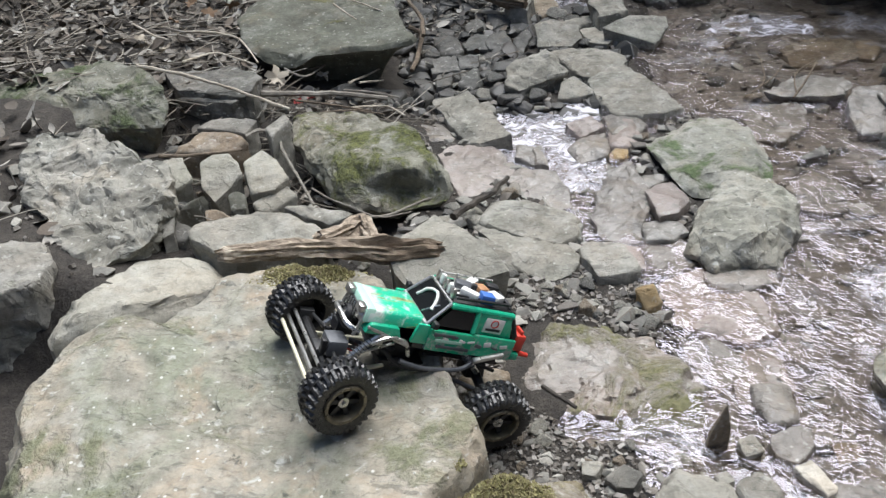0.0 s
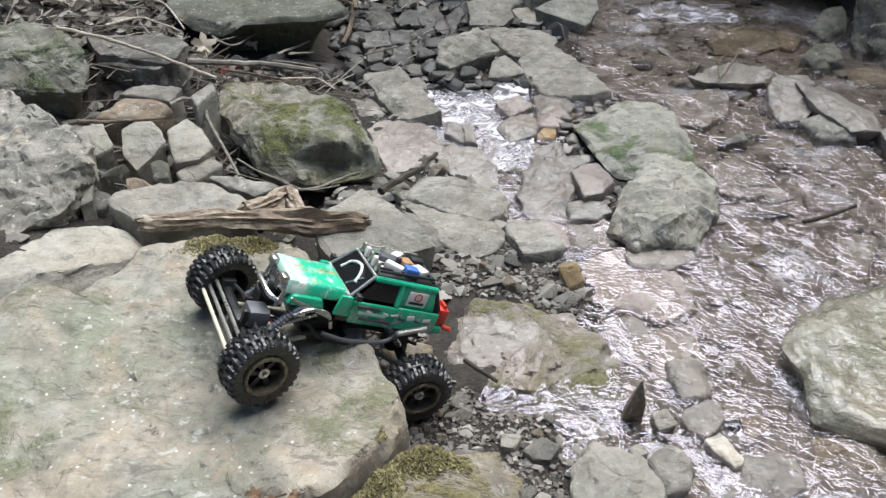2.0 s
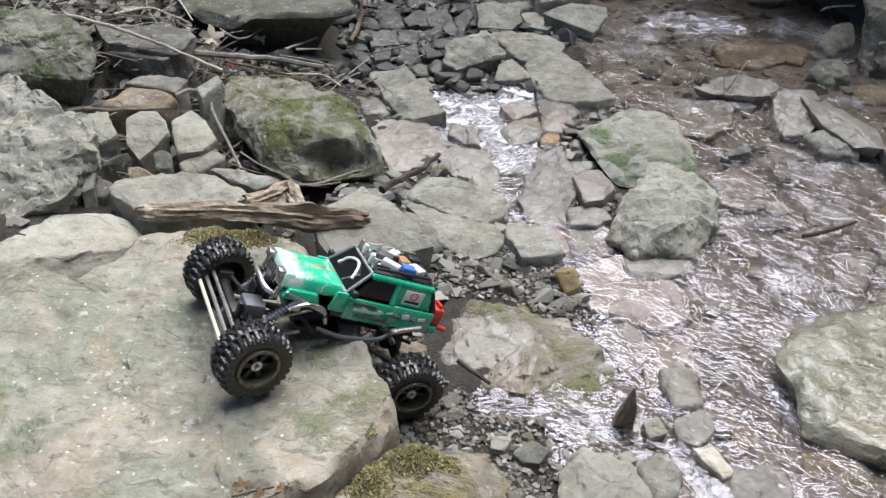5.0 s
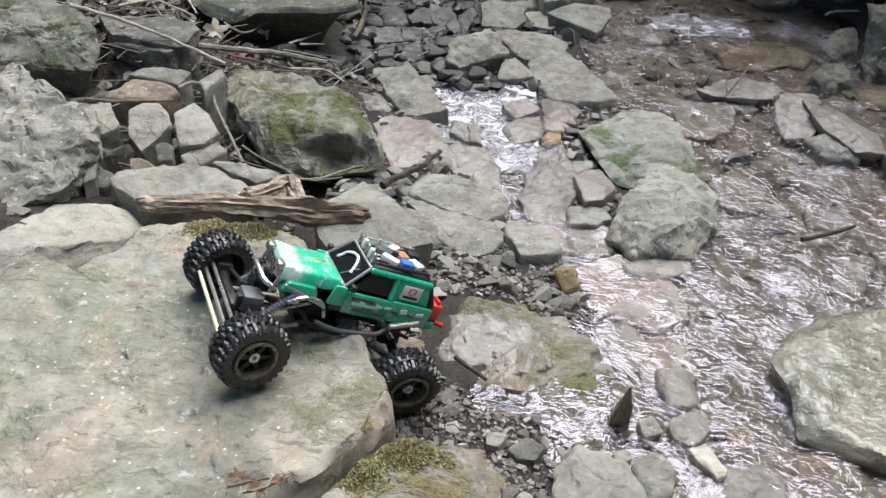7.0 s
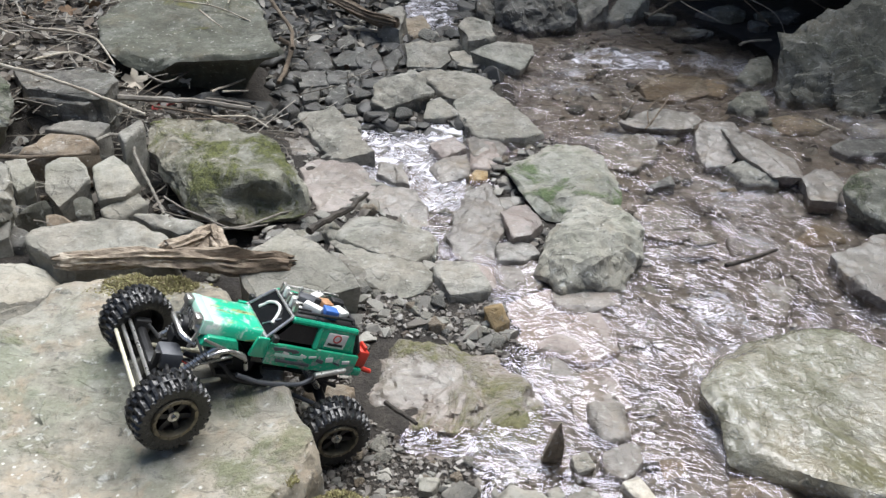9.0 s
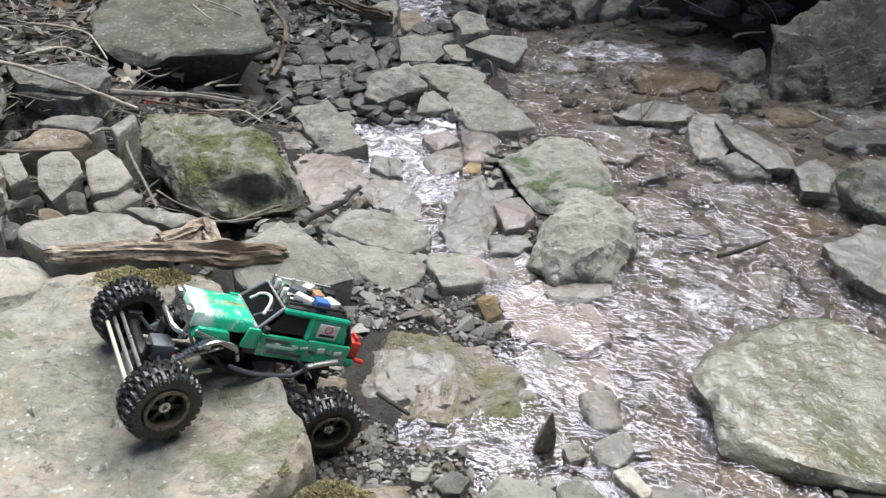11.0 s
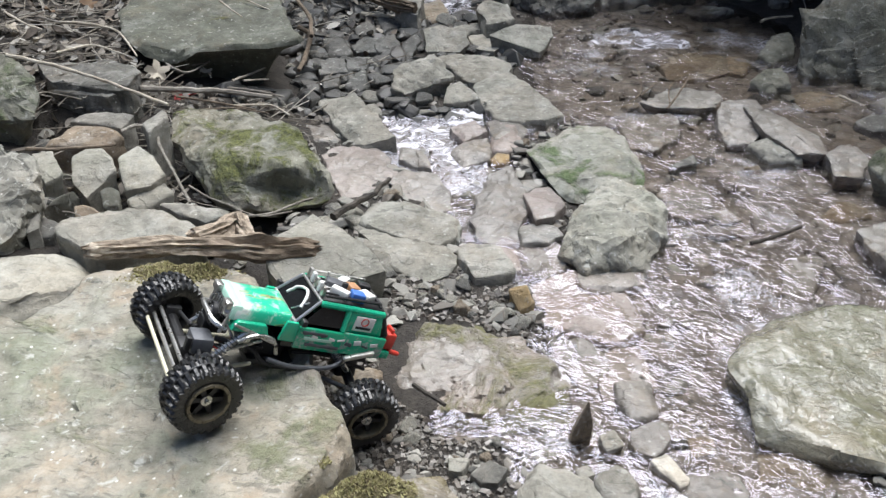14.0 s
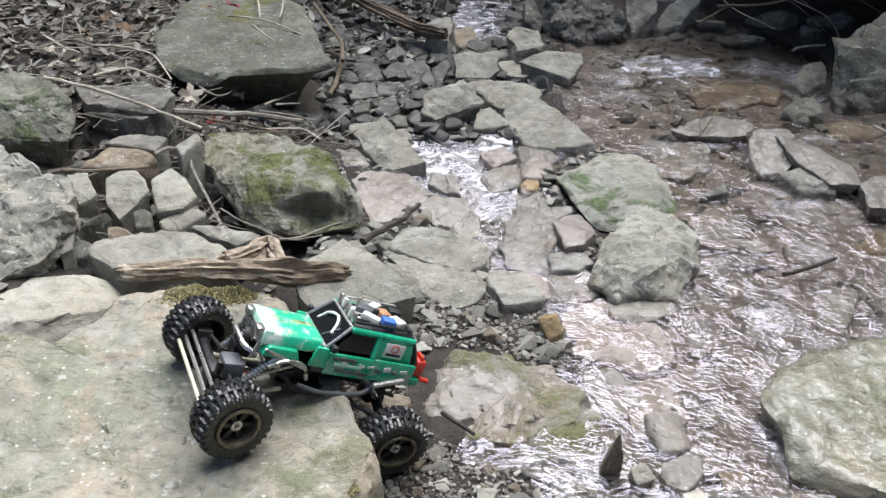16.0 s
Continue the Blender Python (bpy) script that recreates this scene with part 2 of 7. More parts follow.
bark_pale = bark("pale_dead_wood", (0.2, 0.165, 0.12), (0.4, 0.355, 0.28), (0.55, 0.51, 0.43))
bark_grey = bark("grey_dead_wood", (0.1, 0.085, 0.068), (0.2, 0.18, 0.15), (0.32, 0.3, 0.26))
bark_brown = bark("brown_bark", (0.06, 0.045, 0.03), (0.13, 0.1, 0.07), (0.22, 0.175, 0.125))
bark_dark = bark("dark_wet_bark", (0.02, 0.017, 0.014), (0.05, 0.042, 0.033), (0.1, 0.085, 0.068))
driftwood = bark("driftwood", (0.055, 0.042, 0.03), (0.225, 0.185, 0.142), (0.46, 0.415, 0.345))
dw = driftwood.node_tree
dw_co = dw.nodes.new("ShaderNodeTexCoord").outputs["Object"]
dw_x = dw.nodes.new("ShaderNodeSeparateXYZ")
link(dw, dw_co, dw_x.inputs[0])
# log turns from pale to dark brown along its length
damp = calc(dw, "ADD", dw_x.outputs[0], calc(dw, "MULTIPLY", noise_at(dw, dw_co, 14, 5, 0.6), 0.3))
dw_base = dw.nodes["Principled BSDF"].inputs["Base Color"]
wood_colour = dw_base.links[0].from_socket
link(dw, mix(dw, 1.0, wood_colour, ramp(dw, damp, ((0.34, (1.3, 1.28, 1.24)), (0.52, (0.62, 0.55, 0.48)))), "MULTIPLY"), dw_base)


def earth():
    m, nt, bsdf = nodes_of("stream_bed_earth")
    co = nt.nodes.new("ShaderNodeTexCoord").outputs["Object"]
    a, b, c = noise_at(nt, co, 2.2, 5, 0.6, 0.5), noise_at(nt, co, 26, 7, 0.7), noise_at(nt, co, 140, 5, 0.7)
    k = calc(nt, "ADD", calc(nt, "MULTIPLY", a, 0.4), calc(nt, "MULTIPLY", b, 0.6))
    # near black: shade of the gaps between stones is put into the earth colour
    col = ramp(nt, k, ((0.32, (0.011, 0.009, 0.007)), (0.48, (0.032, 0.026, 0.020)), (0.68, (0.09, 0.077, 0.061))))
    col = mix(nt, 0.6, col, ramp(nt, c, ((0.3, 0.3), (0.7, 1.0))), "MULTIPLY")
    link(nt, col, bsdf.inputs["Base Color"])
    bsdf.inputs["Roughness"].default_value = 0.8
    relief(nt, bsdf, [(b, 0.8, 0.02), (c, 0.7, 0.006)])
    return m


bed_earth = earth()


def pieces(name, palette, rough=0.8, wet_share=0.0):
    """For joined small pieces: each takes a tone of its own."""
    m, nt, bsdf = nodes_of(name)
    geo = nt.nodes.new("ShaderNodeNewGeometry")
    co = nt.nodes.new("ShaderNodeTexCoord").outputs["Object"]
    n = noise_at(nt, co, 160, 5, 0.7)
    col = ramp(nt, geo.outputs["Random Per Island"], [(i / (len(palette) - 1), c) for i, c in enumerate(palette)])
    col = mix(nt, 0.6, col, ramp(nt, n, ((0.3, 0.45), (0.7, 1.1))), "MULTIPLY")
    link(nt, col, bsdf.inputs["Base Color"])
    bsdf.inputs["Roughness"].default_value = rough
    relief(nt, bsdf, [(n, 0.5, 0.003)])
    return m


gravel_mat = pieces("gravel_stones", ((0.06, 0.051, 0.042), (0.15, 0.132, 0.112), (0.08, 0.07, 0.058), (0.23, 0.21, 0.182), (0.12, 0.098, 0.077), (0.36, 0.34, 0.305)), 0.42)
rubble_mat = pieces("rubble_stones", ((0.14, 0.135, 0.118), (0.27, 0.26, 0.225), (0.18, 0.17, 0.148), (0.36, 0.35, 0.305), (0.19, 0.165, 0.135), (0.1, 0.095, 0.085)), 0.75)
cobble_bank_mat = pieces("dark_cobbles", ((0.03, 0.03, 0.028), (0.062, 0.062, 0.057), (0.043, 0.041, 0.037), (0.1, 0.098, 0.089), (0.056, 0.05, 0.043)), 0.5)
litter_mat = pieces("dead_leaves", ((0.05, 0.039, 0.03), (0.27, 0.245, 0.205), (0.085, 0.068, 0.052), (0.46, 0.44, 0.39), (0.06, 0.048, 0.038), (0.16, 0.13, 0.1), (0.38, 0.36, 0.315)), 0.85)
twig_mat = pieces("dead_twigs", ((0.08, 0.064, 0.048), (0.3, 0.27, 0.22), (0.13, 0.108, 0.083), (0.48, 0.45, 0.385), (0.2, 0.172, 0.13)), 0.85)
moss_mat = pieces("moss_tufts", ((0.1, 0.075, 0.04), (0.21, 0.19, 0.08), (0.28, 0.26, 0.11), (0.15, 0.115, 0.065), (0.34, 0.32, 0.15), (0.19, 0.15, 0.085)), 0.95)


def water(name, white=0.0, chop=0.010, index=1.6, blur=0.1, dense=1.0):
    """Shallow clear water: the bed shows through, the sky glints on the ripples, some glints painted white."""
    m, nt, bsdf = nodes_of(name)
    co = nt.nodes.new("ShaderNodeTexCoord")
    mp = nt.nodes.new("ShaderNodeMapping")
    mp.inputs["Rotation"].default_value = (0, 0, radians(14))
    mp.inputs["Scale"].default_value = (0.72, 1.0, 1.0)
    link(nt, co.outputs["Object"], mp.inputs["Vector"])
    n1 = noise_at(nt, mp.outputs[0], 25 * dense, 2, 0.5, 0.7)
    n2 = noise_at(nt, mp.outputs[0], 58 * dense, 2, 0.5, 0.6)
    nt.nodes.remove(bsdf)
    clear, gloss = nt.nodes.new("ShaderNodeBsdfTransparent"), nt.nodes.new("ShaderNodeBsdfGlossy")
    clear.inputs["Color"].default_value = (0.80, 0.775, 0.735, 1)
    # lilac gloss: the sky's hue is put into its colour
    gloss.inputs["Color"].default_value, gloss.inputs["Roughness"].default_value = (0.90, 0.875, 1, 1), blur
    calm = ramp(nt, noise_at(nt, co.outputs["Object"], 2.6, 3, 0.55, 0.3), ((0.38, 0.55), (0.56, 1.0)))
    # rounded crests
    n1, n2 = (calc(nt, "POWER", calc(nt, "ADD", calc(nt, "POWER", calc(nt, "ABSOLUTE", calc(nt, "SUBTRACT", n, 0.5)), 2.0), 0.0012), 0.5) for n in (n1, n2))
    n1, n2 = calc(nt, "MULTIPLY", n1, calm), calc(nt, "MULTIPLY", n2, calm)
    relief(nt, gloss, [(n1, 1.0, chop), (n2, 1.0, chop * 0.55)])
    normal = gloss.inputs["Normal"].links[0].from_socket
    fres = nt.nodes.new("ShaderNodeFresnel")
    fres.inputs["IOR"].default_value = index
    link(nt, normal, fres.inputs["Normal"])
    film = nt.nodes.new("ShaderNodeMixShader")
    link(nt, fres.outputs[0], film.inputs[0])
    link(nt, clear.outputs[0], film.inputs[1])
    link(nt, gloss.outputs[0], film.inputs[2])
    last = film.outputs[0]
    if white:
        # froth: thin curling streaks in patches; on calmer water they paint sky glints
        foam_glint = nt.nodes.new("ShaderNodeBsdfPrincipled")
        foam_glint.inputs["Base Color"].default_value = (0.78, 0.77, 0.83, 1)
        foam_glint.inputs["Roughness"].default_value = 0.3
        link(nt, normal, foam_glint.inputs["Normal"])
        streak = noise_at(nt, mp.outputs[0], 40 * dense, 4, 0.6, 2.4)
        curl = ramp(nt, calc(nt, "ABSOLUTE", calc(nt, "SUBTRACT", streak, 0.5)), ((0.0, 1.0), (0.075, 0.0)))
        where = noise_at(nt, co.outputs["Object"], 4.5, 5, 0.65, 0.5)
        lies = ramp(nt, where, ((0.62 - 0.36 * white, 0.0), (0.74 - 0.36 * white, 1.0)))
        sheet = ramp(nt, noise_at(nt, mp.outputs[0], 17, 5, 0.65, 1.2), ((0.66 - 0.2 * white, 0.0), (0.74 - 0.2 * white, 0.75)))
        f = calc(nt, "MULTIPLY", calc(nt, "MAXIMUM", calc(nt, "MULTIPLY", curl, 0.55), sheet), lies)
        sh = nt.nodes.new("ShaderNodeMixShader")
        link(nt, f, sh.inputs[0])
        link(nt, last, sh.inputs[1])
        link(nt, foam_glint.outputs[0], sh.inputs[2])
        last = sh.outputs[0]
    link(nt, last, nt.nodes["Material Output"].inputs["Surface"])
    return m


def bed_stones():
    """Brown flat stones of the bed, seen through the water."""
    m, nt, bsdf = nodes_of("stream_bed_stones")
    co = nt.nodes.new("ShaderNodeTexCoord").outputs["Object"]
    cell = nt.nodes.new("ShaderNodeTexVoronoi")
    cell.inputs["Scale"].default_value, cell.inputs["Randomness"].default_value = 16.0, 1.0
    warp = nt.nodes.new("ShaderNodeVectorMath")
    warp.operation = "MULTIPLY_ADD"
    nz = nt.nodes.new("ShaderNodeTexNoise")
    nz.inputs["Scale"].default_value = 9.0
    link(nt, co, nz.inputs["Vector"])
    link(nt, nz.outputs["Color"], warp.inputs[0])
    warp.inputs[1].default_value = (0.09, 0.09, 0.09)
    link(nt, co, warp.inputs[2])
    link(nt, warp.outputs[0], cell.inputs["Vector"])
    sep = nt.nodes.new("ShaderNodeSeparateColor")
    link(nt, cell.outputs["Color"], sep.inputs[0])
    a, b = noise_at(nt, co, 5, 6, 0.65, 0.5), noise_at(nt, co, 60, 6, 0.7)
    col = ramp(nt, sep.outputs[0], ((0.0, (0.09, 0.075, 0.062)), (0.4, (0.19, 0.162, 0.138)), (0.7, (0.13, 0.113, 0.096)), (1.0, (0.27, 0.242, 0.215))))
    col = mix(nt, 1.0, col, ramp(nt, cell.outputs["Distance"], ((0.0, 1.0), (0.6, 0.95), (0.85, 0.35))), "MULTIPLY")
    col = mix(nt, ramp(nt, a, ((0.45, 0.0), (0.62, 0.8))), col, (0.15, 0.122, 0.095))
    col = mix(nt, 0.6, col, ramp(nt, b, ((0.35, 0.45), (0.62, 1.15))), "MULTIPLY")
    link(nt, col, bsdf.inputs["Base Color"])
    bsdf.inputs["Roughness"].default_value = 0.5
    relief(nt, bsdf, [(calc(nt, "MULTIPLY", cell.outputs["Distance"], -1.0), 0.9, 0.03), (b, 0.6, 0.006)])
    return m


bed_mat = bed_stones()
# the small white shares of stream and riffle are painted glints, not froth
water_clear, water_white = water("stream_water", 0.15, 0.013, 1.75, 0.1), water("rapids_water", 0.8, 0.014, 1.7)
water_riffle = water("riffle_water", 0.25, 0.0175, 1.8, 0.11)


# ---- helpers for meshes ----
def smooth(me, angle=38):
    me.polygons.foreach_set("use_smooth", [True] * len(me.polygons))
    me.set_sharp_from_angle(angle=radians(angle))


def mesh_of(name, verts, faces, material, angle=38):
    me = bpy.data.meshes.new(name)
    me.from_pydata([tuple(v) for v in verts], [], faces)
    me.validate()
    me.materials.append(material)
    smooth(me, angle)
    return me


LIFT = Matrix.Identity(4)


def part(name, bm, material, parent, label="", angle=35):
    me = bpy.data.meshes.new(name)
    bm.transform(LIFT)
    bmesh.ops.recalc_face_normals(bm, faces=bm.faces)
    bm.to_mesh(me)
    bm.free()
    me.materials.append(material)
    smooth(me, angle)
    ob = new(name, me)
    ob.parent = parent
    return tagged(ob, label) if label else ob


def clamp(a, lo=0.0, hi=1.0):
    return max(lo, min(hi, a))


def ease(a):
    a = clamp(a)
    return a * a * (3 - 2 * a)


# ---- the lie of the land ----
def base(x, y):
    """Height of the ravine floor before the channel is cut."""
    z = 0.05 * max(0.0, y - 1.5)
    # floor sunk under the rubble row to deepen the shade in its gaps
    z -= 0.085 * ease((x + 1.5) / 0.1) * ease((-0.42 - x) / 0.1) * ease((y - 1.86) / 0.08) * ease((2.52 - y) / 0.1)
    z += 0.22 * clamp(-0.35 - x - 0.1 * (y - 2), 0, 1.2) * ease((y - 1.46) / 0.14)
    return z


# channel: from x, y to x, y and half width
CHANNEL = [(0.75, 4.3, 1.05, 3.55, 0.34), (1.05, 3.55, 0.74, 2.95, 0.36), (0.74, 2.95, 0.87, 2.4, 0.36), (0.87, 2.4, 0.76, 2.1, 0.36), (0.76, 2.1, 0.52, 1.7, 0.34), (0.52, 1.7, 0.44, 1.3, 0.34),
           (0.44, 1.3, 0.5, 0.5, 0.36), (0.5, 3.0, 0.2, 2.72, 0.14), (0.2, 2.72, -0.12, 2.68, 0.16), (-0.12, 2.68, 0.02, 2.40, 0.19), (0.02, 2.40, 0.05, 2.15, 0.12), (0.05, 2.15, 0.3, 1.8, 0.12), (0.04, 4.3, -0.02, 3.85, 0.16), (1.3, 2.95, 1.55, 2.75, 0.24), (0.95, 2.7, 1.4, 2.55, 0.26), (0.9, 2.3, 1.3, 2.2, 0.22), (0.85, 2.0, 1.5, 1.62, 0.26), (0.6, 3.75, 0.5, 3.3, 0.27), (0.5, 3.3, 0.52, 2.9, 0.25), (-0.02, 1.33, 0.16, 1.33, 0.05), (0.16, 1.33, 0.4, 1.27, 0.085), (0.5, 0.5, 0.75, -1.3, 0.4)]


def wetness(x, y):
    """1 in the middle of the channel, 0 on dry ground."""
    best = 0.0
    for x0, y0, x1, y1, w in CHANNEL:
        dx, dy = x1 - x0, y1 - y0
        k = clamp(((x - x0) * dx + (y - y0) * dy) / (dx * dx + dy * dy))
        d = math.hypot(x - x0 - k * dx, y - y0 - k * dy)
        best = max(best, 1 - d / w)
    return ease(best * 2.2)


def bank(x, y):
    """The ravine's sides, beyond the stream; their unseen heights are set to shade the far stones."""
    far, right, west, near = max(0.0, y - 4.4), max(0.0, x - 2.25), max(0.0, -2.0 - x), max(0.0, -1.2 - y)
    step = 2.2 * ease(far / 1.0) + 3.2 * ease(right / 0.7) + 1.0 * ease(west / 1.2)
    r = 0.6 * far + 0.9 * right + 0.8 * west + 0.6 * near
    return step + 9.0 * (1 - math.exp(-r / 9.0))


def ground_z(x, y):
    n = noise.fractal(Vector((x * 3.1, y * 3.1, 0.7)), 1.0, 2.0, 4)
    return base(x, y) + bank(x, y) - 0.030 * wetness(x, y) + 0.012 * n


def spread(lo, hi, step, far):
    inner = list(np.arange(lo, hi + step / 2, step))
    out = [step * 1.6 ** k for k in range(1, 18)]
    left, right, a, b = [], [], lo, hi
    for s in out:
        a, b = a - s, b + s
        if a > -far:
            left.append(a)
        if b < far:
            right.append(b)
    return left[::-1] + inner + right


gx, gy = spread(-2.1, 2.5, 0.03, 160), spread(-1.4, 5.0, 0.03, 160)
gv = [(x, y, ground_z(x, y)) for y in gy for x in gx]
gf = [(j * len(gx) + i, j * len(gx) + i + 1, (j + 1) * len(gx) + i + 1, (j + 1) * len(gx) + i) for j in range(len(gy) - 1) for i in range(len(gx) - 1)]
tagged(new("ground", mesh_of("ground", gv, gf, bed_earth, 80)), "dark muddy ravine floor with earth banks", "ground", kind="structure")


# ---- water ----
def water_sheet(name, x0, y0, x1, y1, step, material, label, lift, choppy, keep):
    xs, ys = np.arange(x0, x1, step), np.arange(y0, y1, step)
    verts, index, faces = [], {}, []
    for j, y in enumerate(ys):
        for i, x in enumerate(xs):
            w = wetness(x, y)
            if w <= 0.0 or not keep(x, y):
                continue
            r = noise.fractal(Vector((x * 17 + y * 3, y * 9, 1.3)), 0.8, 2.1, 3) + 0.5 * noise.noise(Vector((x * 45, y * 26, 4.0)))
            index[i, j] = len(verts)
            verts.append((x, y, base(x, y) - 0.010 + lift + choppy * r))
    for (i, j), a in index.items():
        q = (a, index.get((i + 1, j)), index.get((i + 1, j + 1)), index.get((i, j + 1)))
        if None not in q:
            faces.append(q)
    ob = new(name, mesh_of(name, verts, faces, material, 80))
    ob.visible_shadow = False
    return tagged(ob, label, "water", kind="structure")


# the far ellipse paints bright reflections white on smooth pool water
def in_rapids(x, y):
    return (x < 0.12 and 2.25 < y < 2.95) or (y > 3.8 and x < 0.3) or ((x - 0.78) / 0.2) ** 2 + ((y - 3.5) / 0.13) ** 2 < 0.8 + 1.2 * noise.noise(Vector((x * 8, y * 14, 2.0)))


def in_riffle(x, y):
    far_patch = ((x - 0.66) / 0.26) ** 2 + ((y - 3.42) / 0.24) ** 2 < 1 + 0.8 * noise.noise(Vector((x * 9, y * 9, 2.0)))
    return far_patch or y + 0.35 * max(0.0, x - 0.9) < 2.3 + 0.25 * noise.noise(Vector((x * 4, y * 4, 6.0)))


bed_v, bed_f, bx, by = [], [], np.arange(-0.4, 2.1, 0.03), np.arange(-1.3, 4.5, 0.03)
for y in by:
    for x in bx:
        bed_v.append((x, y, ground_z(x, y) + (0.006 if wetness(x, y) > 0.3 else -0.03)))
for j in range(len(by) - 1):
    for i in range(len(bx) - 1):
        a = j * len(bx) + i
        bed_f.append((a, a + 1, a + 1 + len(bx), a + len(bx)))
tagged(new("stream_bed", mesh_of("stream_bed", bed_v, bed_f, bed_mat, 80)), "brown stony stream bed under shallow water", "stream bed", kind="structure")
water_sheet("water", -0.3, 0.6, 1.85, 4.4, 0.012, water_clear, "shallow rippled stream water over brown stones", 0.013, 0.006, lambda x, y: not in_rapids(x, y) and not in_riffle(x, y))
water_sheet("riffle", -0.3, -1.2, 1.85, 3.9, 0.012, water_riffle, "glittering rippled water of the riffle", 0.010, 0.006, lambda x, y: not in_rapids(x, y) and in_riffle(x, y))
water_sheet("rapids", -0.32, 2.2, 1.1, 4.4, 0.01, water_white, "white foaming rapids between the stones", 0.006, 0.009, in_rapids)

# ---- rocks ----
FOOTPRINTS = []
SKINS = []


def inside(p, poly):
    hit, (x, y) = False, p
    for (xa, ya), (xb, yb) in zip(poly, poly[1:] + poly[:1]):
        if (ya > y) != (yb > y) and x < (xb - xa) * (y - ya) / (yb - ya) + xa:
            hit = not hit
    return hit


def outline(corners, n):
    """The corners' polygon, slightly rounded, in n even steps."""
    pts = []
    for a, b in zip(corners, corners[1:] + corners[:1]):
        a, b = Vector(a), Vector(b)
        pts += [a.lerp(b, 0.06), a.lerp(b, 0.94)]
    run = [0.0]
    for a, b in zip(pts, pts[1:] + pts[:1]):
        run.append(run[-1] + (b - a).length)
    out, k = [], 0
    for i in range(n):
        s = run[-1] * i / n
        while run[k + 1] < s:
            k += 1
        out.append(pts[k].lerp(pts[(k + 1) % len(pts)], (s - run[k]) / max(1e-9, run[k + 1] - run[k])))
    return out


rock_count = itertools.count(1)


def hewn(name, at, corners, foot, material, label, rough=0.006, under=1.0, edge=0.004, grain=0.028, hollows=(), bedded=False, group="stones of the stream bed"):
    """An angular broken stone: flat faces between its upper corners, reaching down by foot below at."""
    foot = max(foot, at[2] - ground_z(at[0], at[1]) + 0.012) if at[2] < 1.0 else foot
    seed = next(rock_count)
    rnd = random.Random(seed)
    bm = bmesh.new()
    for p in corners:
        bm.verts.new(p)
    mid_x, mid_y = sum(p[0] for p in corners) / len(corners), sum(p[1] for p in corners) / len(corners)
    for p in corners:
        bm.verts.new((mid_x + (p[0] - mid_x) * under, mid_y + (p[1] - mid_y) * under, -foot))
    hull = bmesh.ops.convex_hull(bm, input=bm.verts)
    spare = {g for g in hull["geom_interior"] + hull["geom_unused"] if isinstance(g, bmesh.types.BMVert)}
    bmesh.ops.delete(bm, geom=list(spare), context="VERTS")
    bmesh.ops.dissolve_limit(bm, angle_limit=radians(9), verts=bm.verts, edges=bm.edges)
    bmesh.ops.bevel(bm, geom=list(bm.edges), offset=edge, segments=2, profile=0.5, affect="EDGES", clamp_overlap=True)
    bmesh.ops.remove_doubles(bm, verts=bm.verts, dist=0.0006)
    for _ in range(7):
        long = [e for e in bm.edges if e.calc_length() > grain]
        if not long:
            break
        bmesh.ops.subdivide_edges(bm, edges=long, cuts=1)
        bmesh.ops.triangulate(bm, faces=[f for f in bm.faces if len(f.verts) > 3])
    bm.normal_update()
    bed = Vector((rnd.uniform(-0.35, 0.35), rnd.uniform(-0.35, 0.35), 1)).normalized()
    moved = []
    for v in bm.verts:
        p = v.co + Vector((seed * 3.7, seed * 1.9, seed * 0.6))
        big = noise.fractal(p * 9.0, 0.8, 2.1, 4)
        fine = noise.fractal(p * 30.0, 0.8, 2.1, 4)
        layer = (p.dot(bed) + 0.012 * noise.noise(p * 6.0)) * 42.0
        layer = math.floor(layer) + ease((layer - math.floor(layer)) * 4.0 - 1.5) - layer
        side = 1.0 - abs(v.normal.dot(bed))
        q = v.co + v.normal * rough * (0.9 * big + 0.55 * fine + (0.6 if bedded else 0.0) * side * layer)
        warp = noise.noise_vector(p * 13.0) + 0.5 * noise.noise_vector(p * 31.0)
        q += Vector((warp.x, warp.y, 0.25 * warp.z)) * rough * 1.1
        for hx, hy, hz, hr, depth in hollows:
            d = (v.co - Vector((hx, hy, hz))).length / hr
            q += Vector((0, 0.75, -0.65)) * depth * ease(1.25 - d + 0.35 * noise.noise(p * 16.0))
        moved.append(q)
    for v, q in zip(bm.verts, moved):
        v.co = q
    me = bpy.data.meshes.new(name)
    bmesh.ops.recalc_face_normals(bm, faces=bm.faces)
    bm.to_mesh(me)
    verts, faces = [v.co.copy() for v in bm.verts], [[v.index for v in f.verts] for f in bm.faces]
    bm.free()
    me.materials.append(material)
    smooth(me, 32)
    ob = new(name, me)
    ob.location = at
    SKINS.append(BVHTree.FromPolygons([v + Vector(at) for v in verts], faces))
    rim = [p for p in corners if math.hypot(p[0] - mid_x, p[1] - mid_y) > 0.62 * max(math.hypot(q[0] - mid_x, q[1] - mid_y) for q in corners)]
    angle = sorted(rim, key=lambda p: math.atan2(p[1] - mid_y, p[0] - mid_x))
    FOOTPRINTS.append(([(at[0] + p[0], at[1] + p[1]) for p in angle], at, (0, 0)))
    return tagged(ob, label, "rock", group)


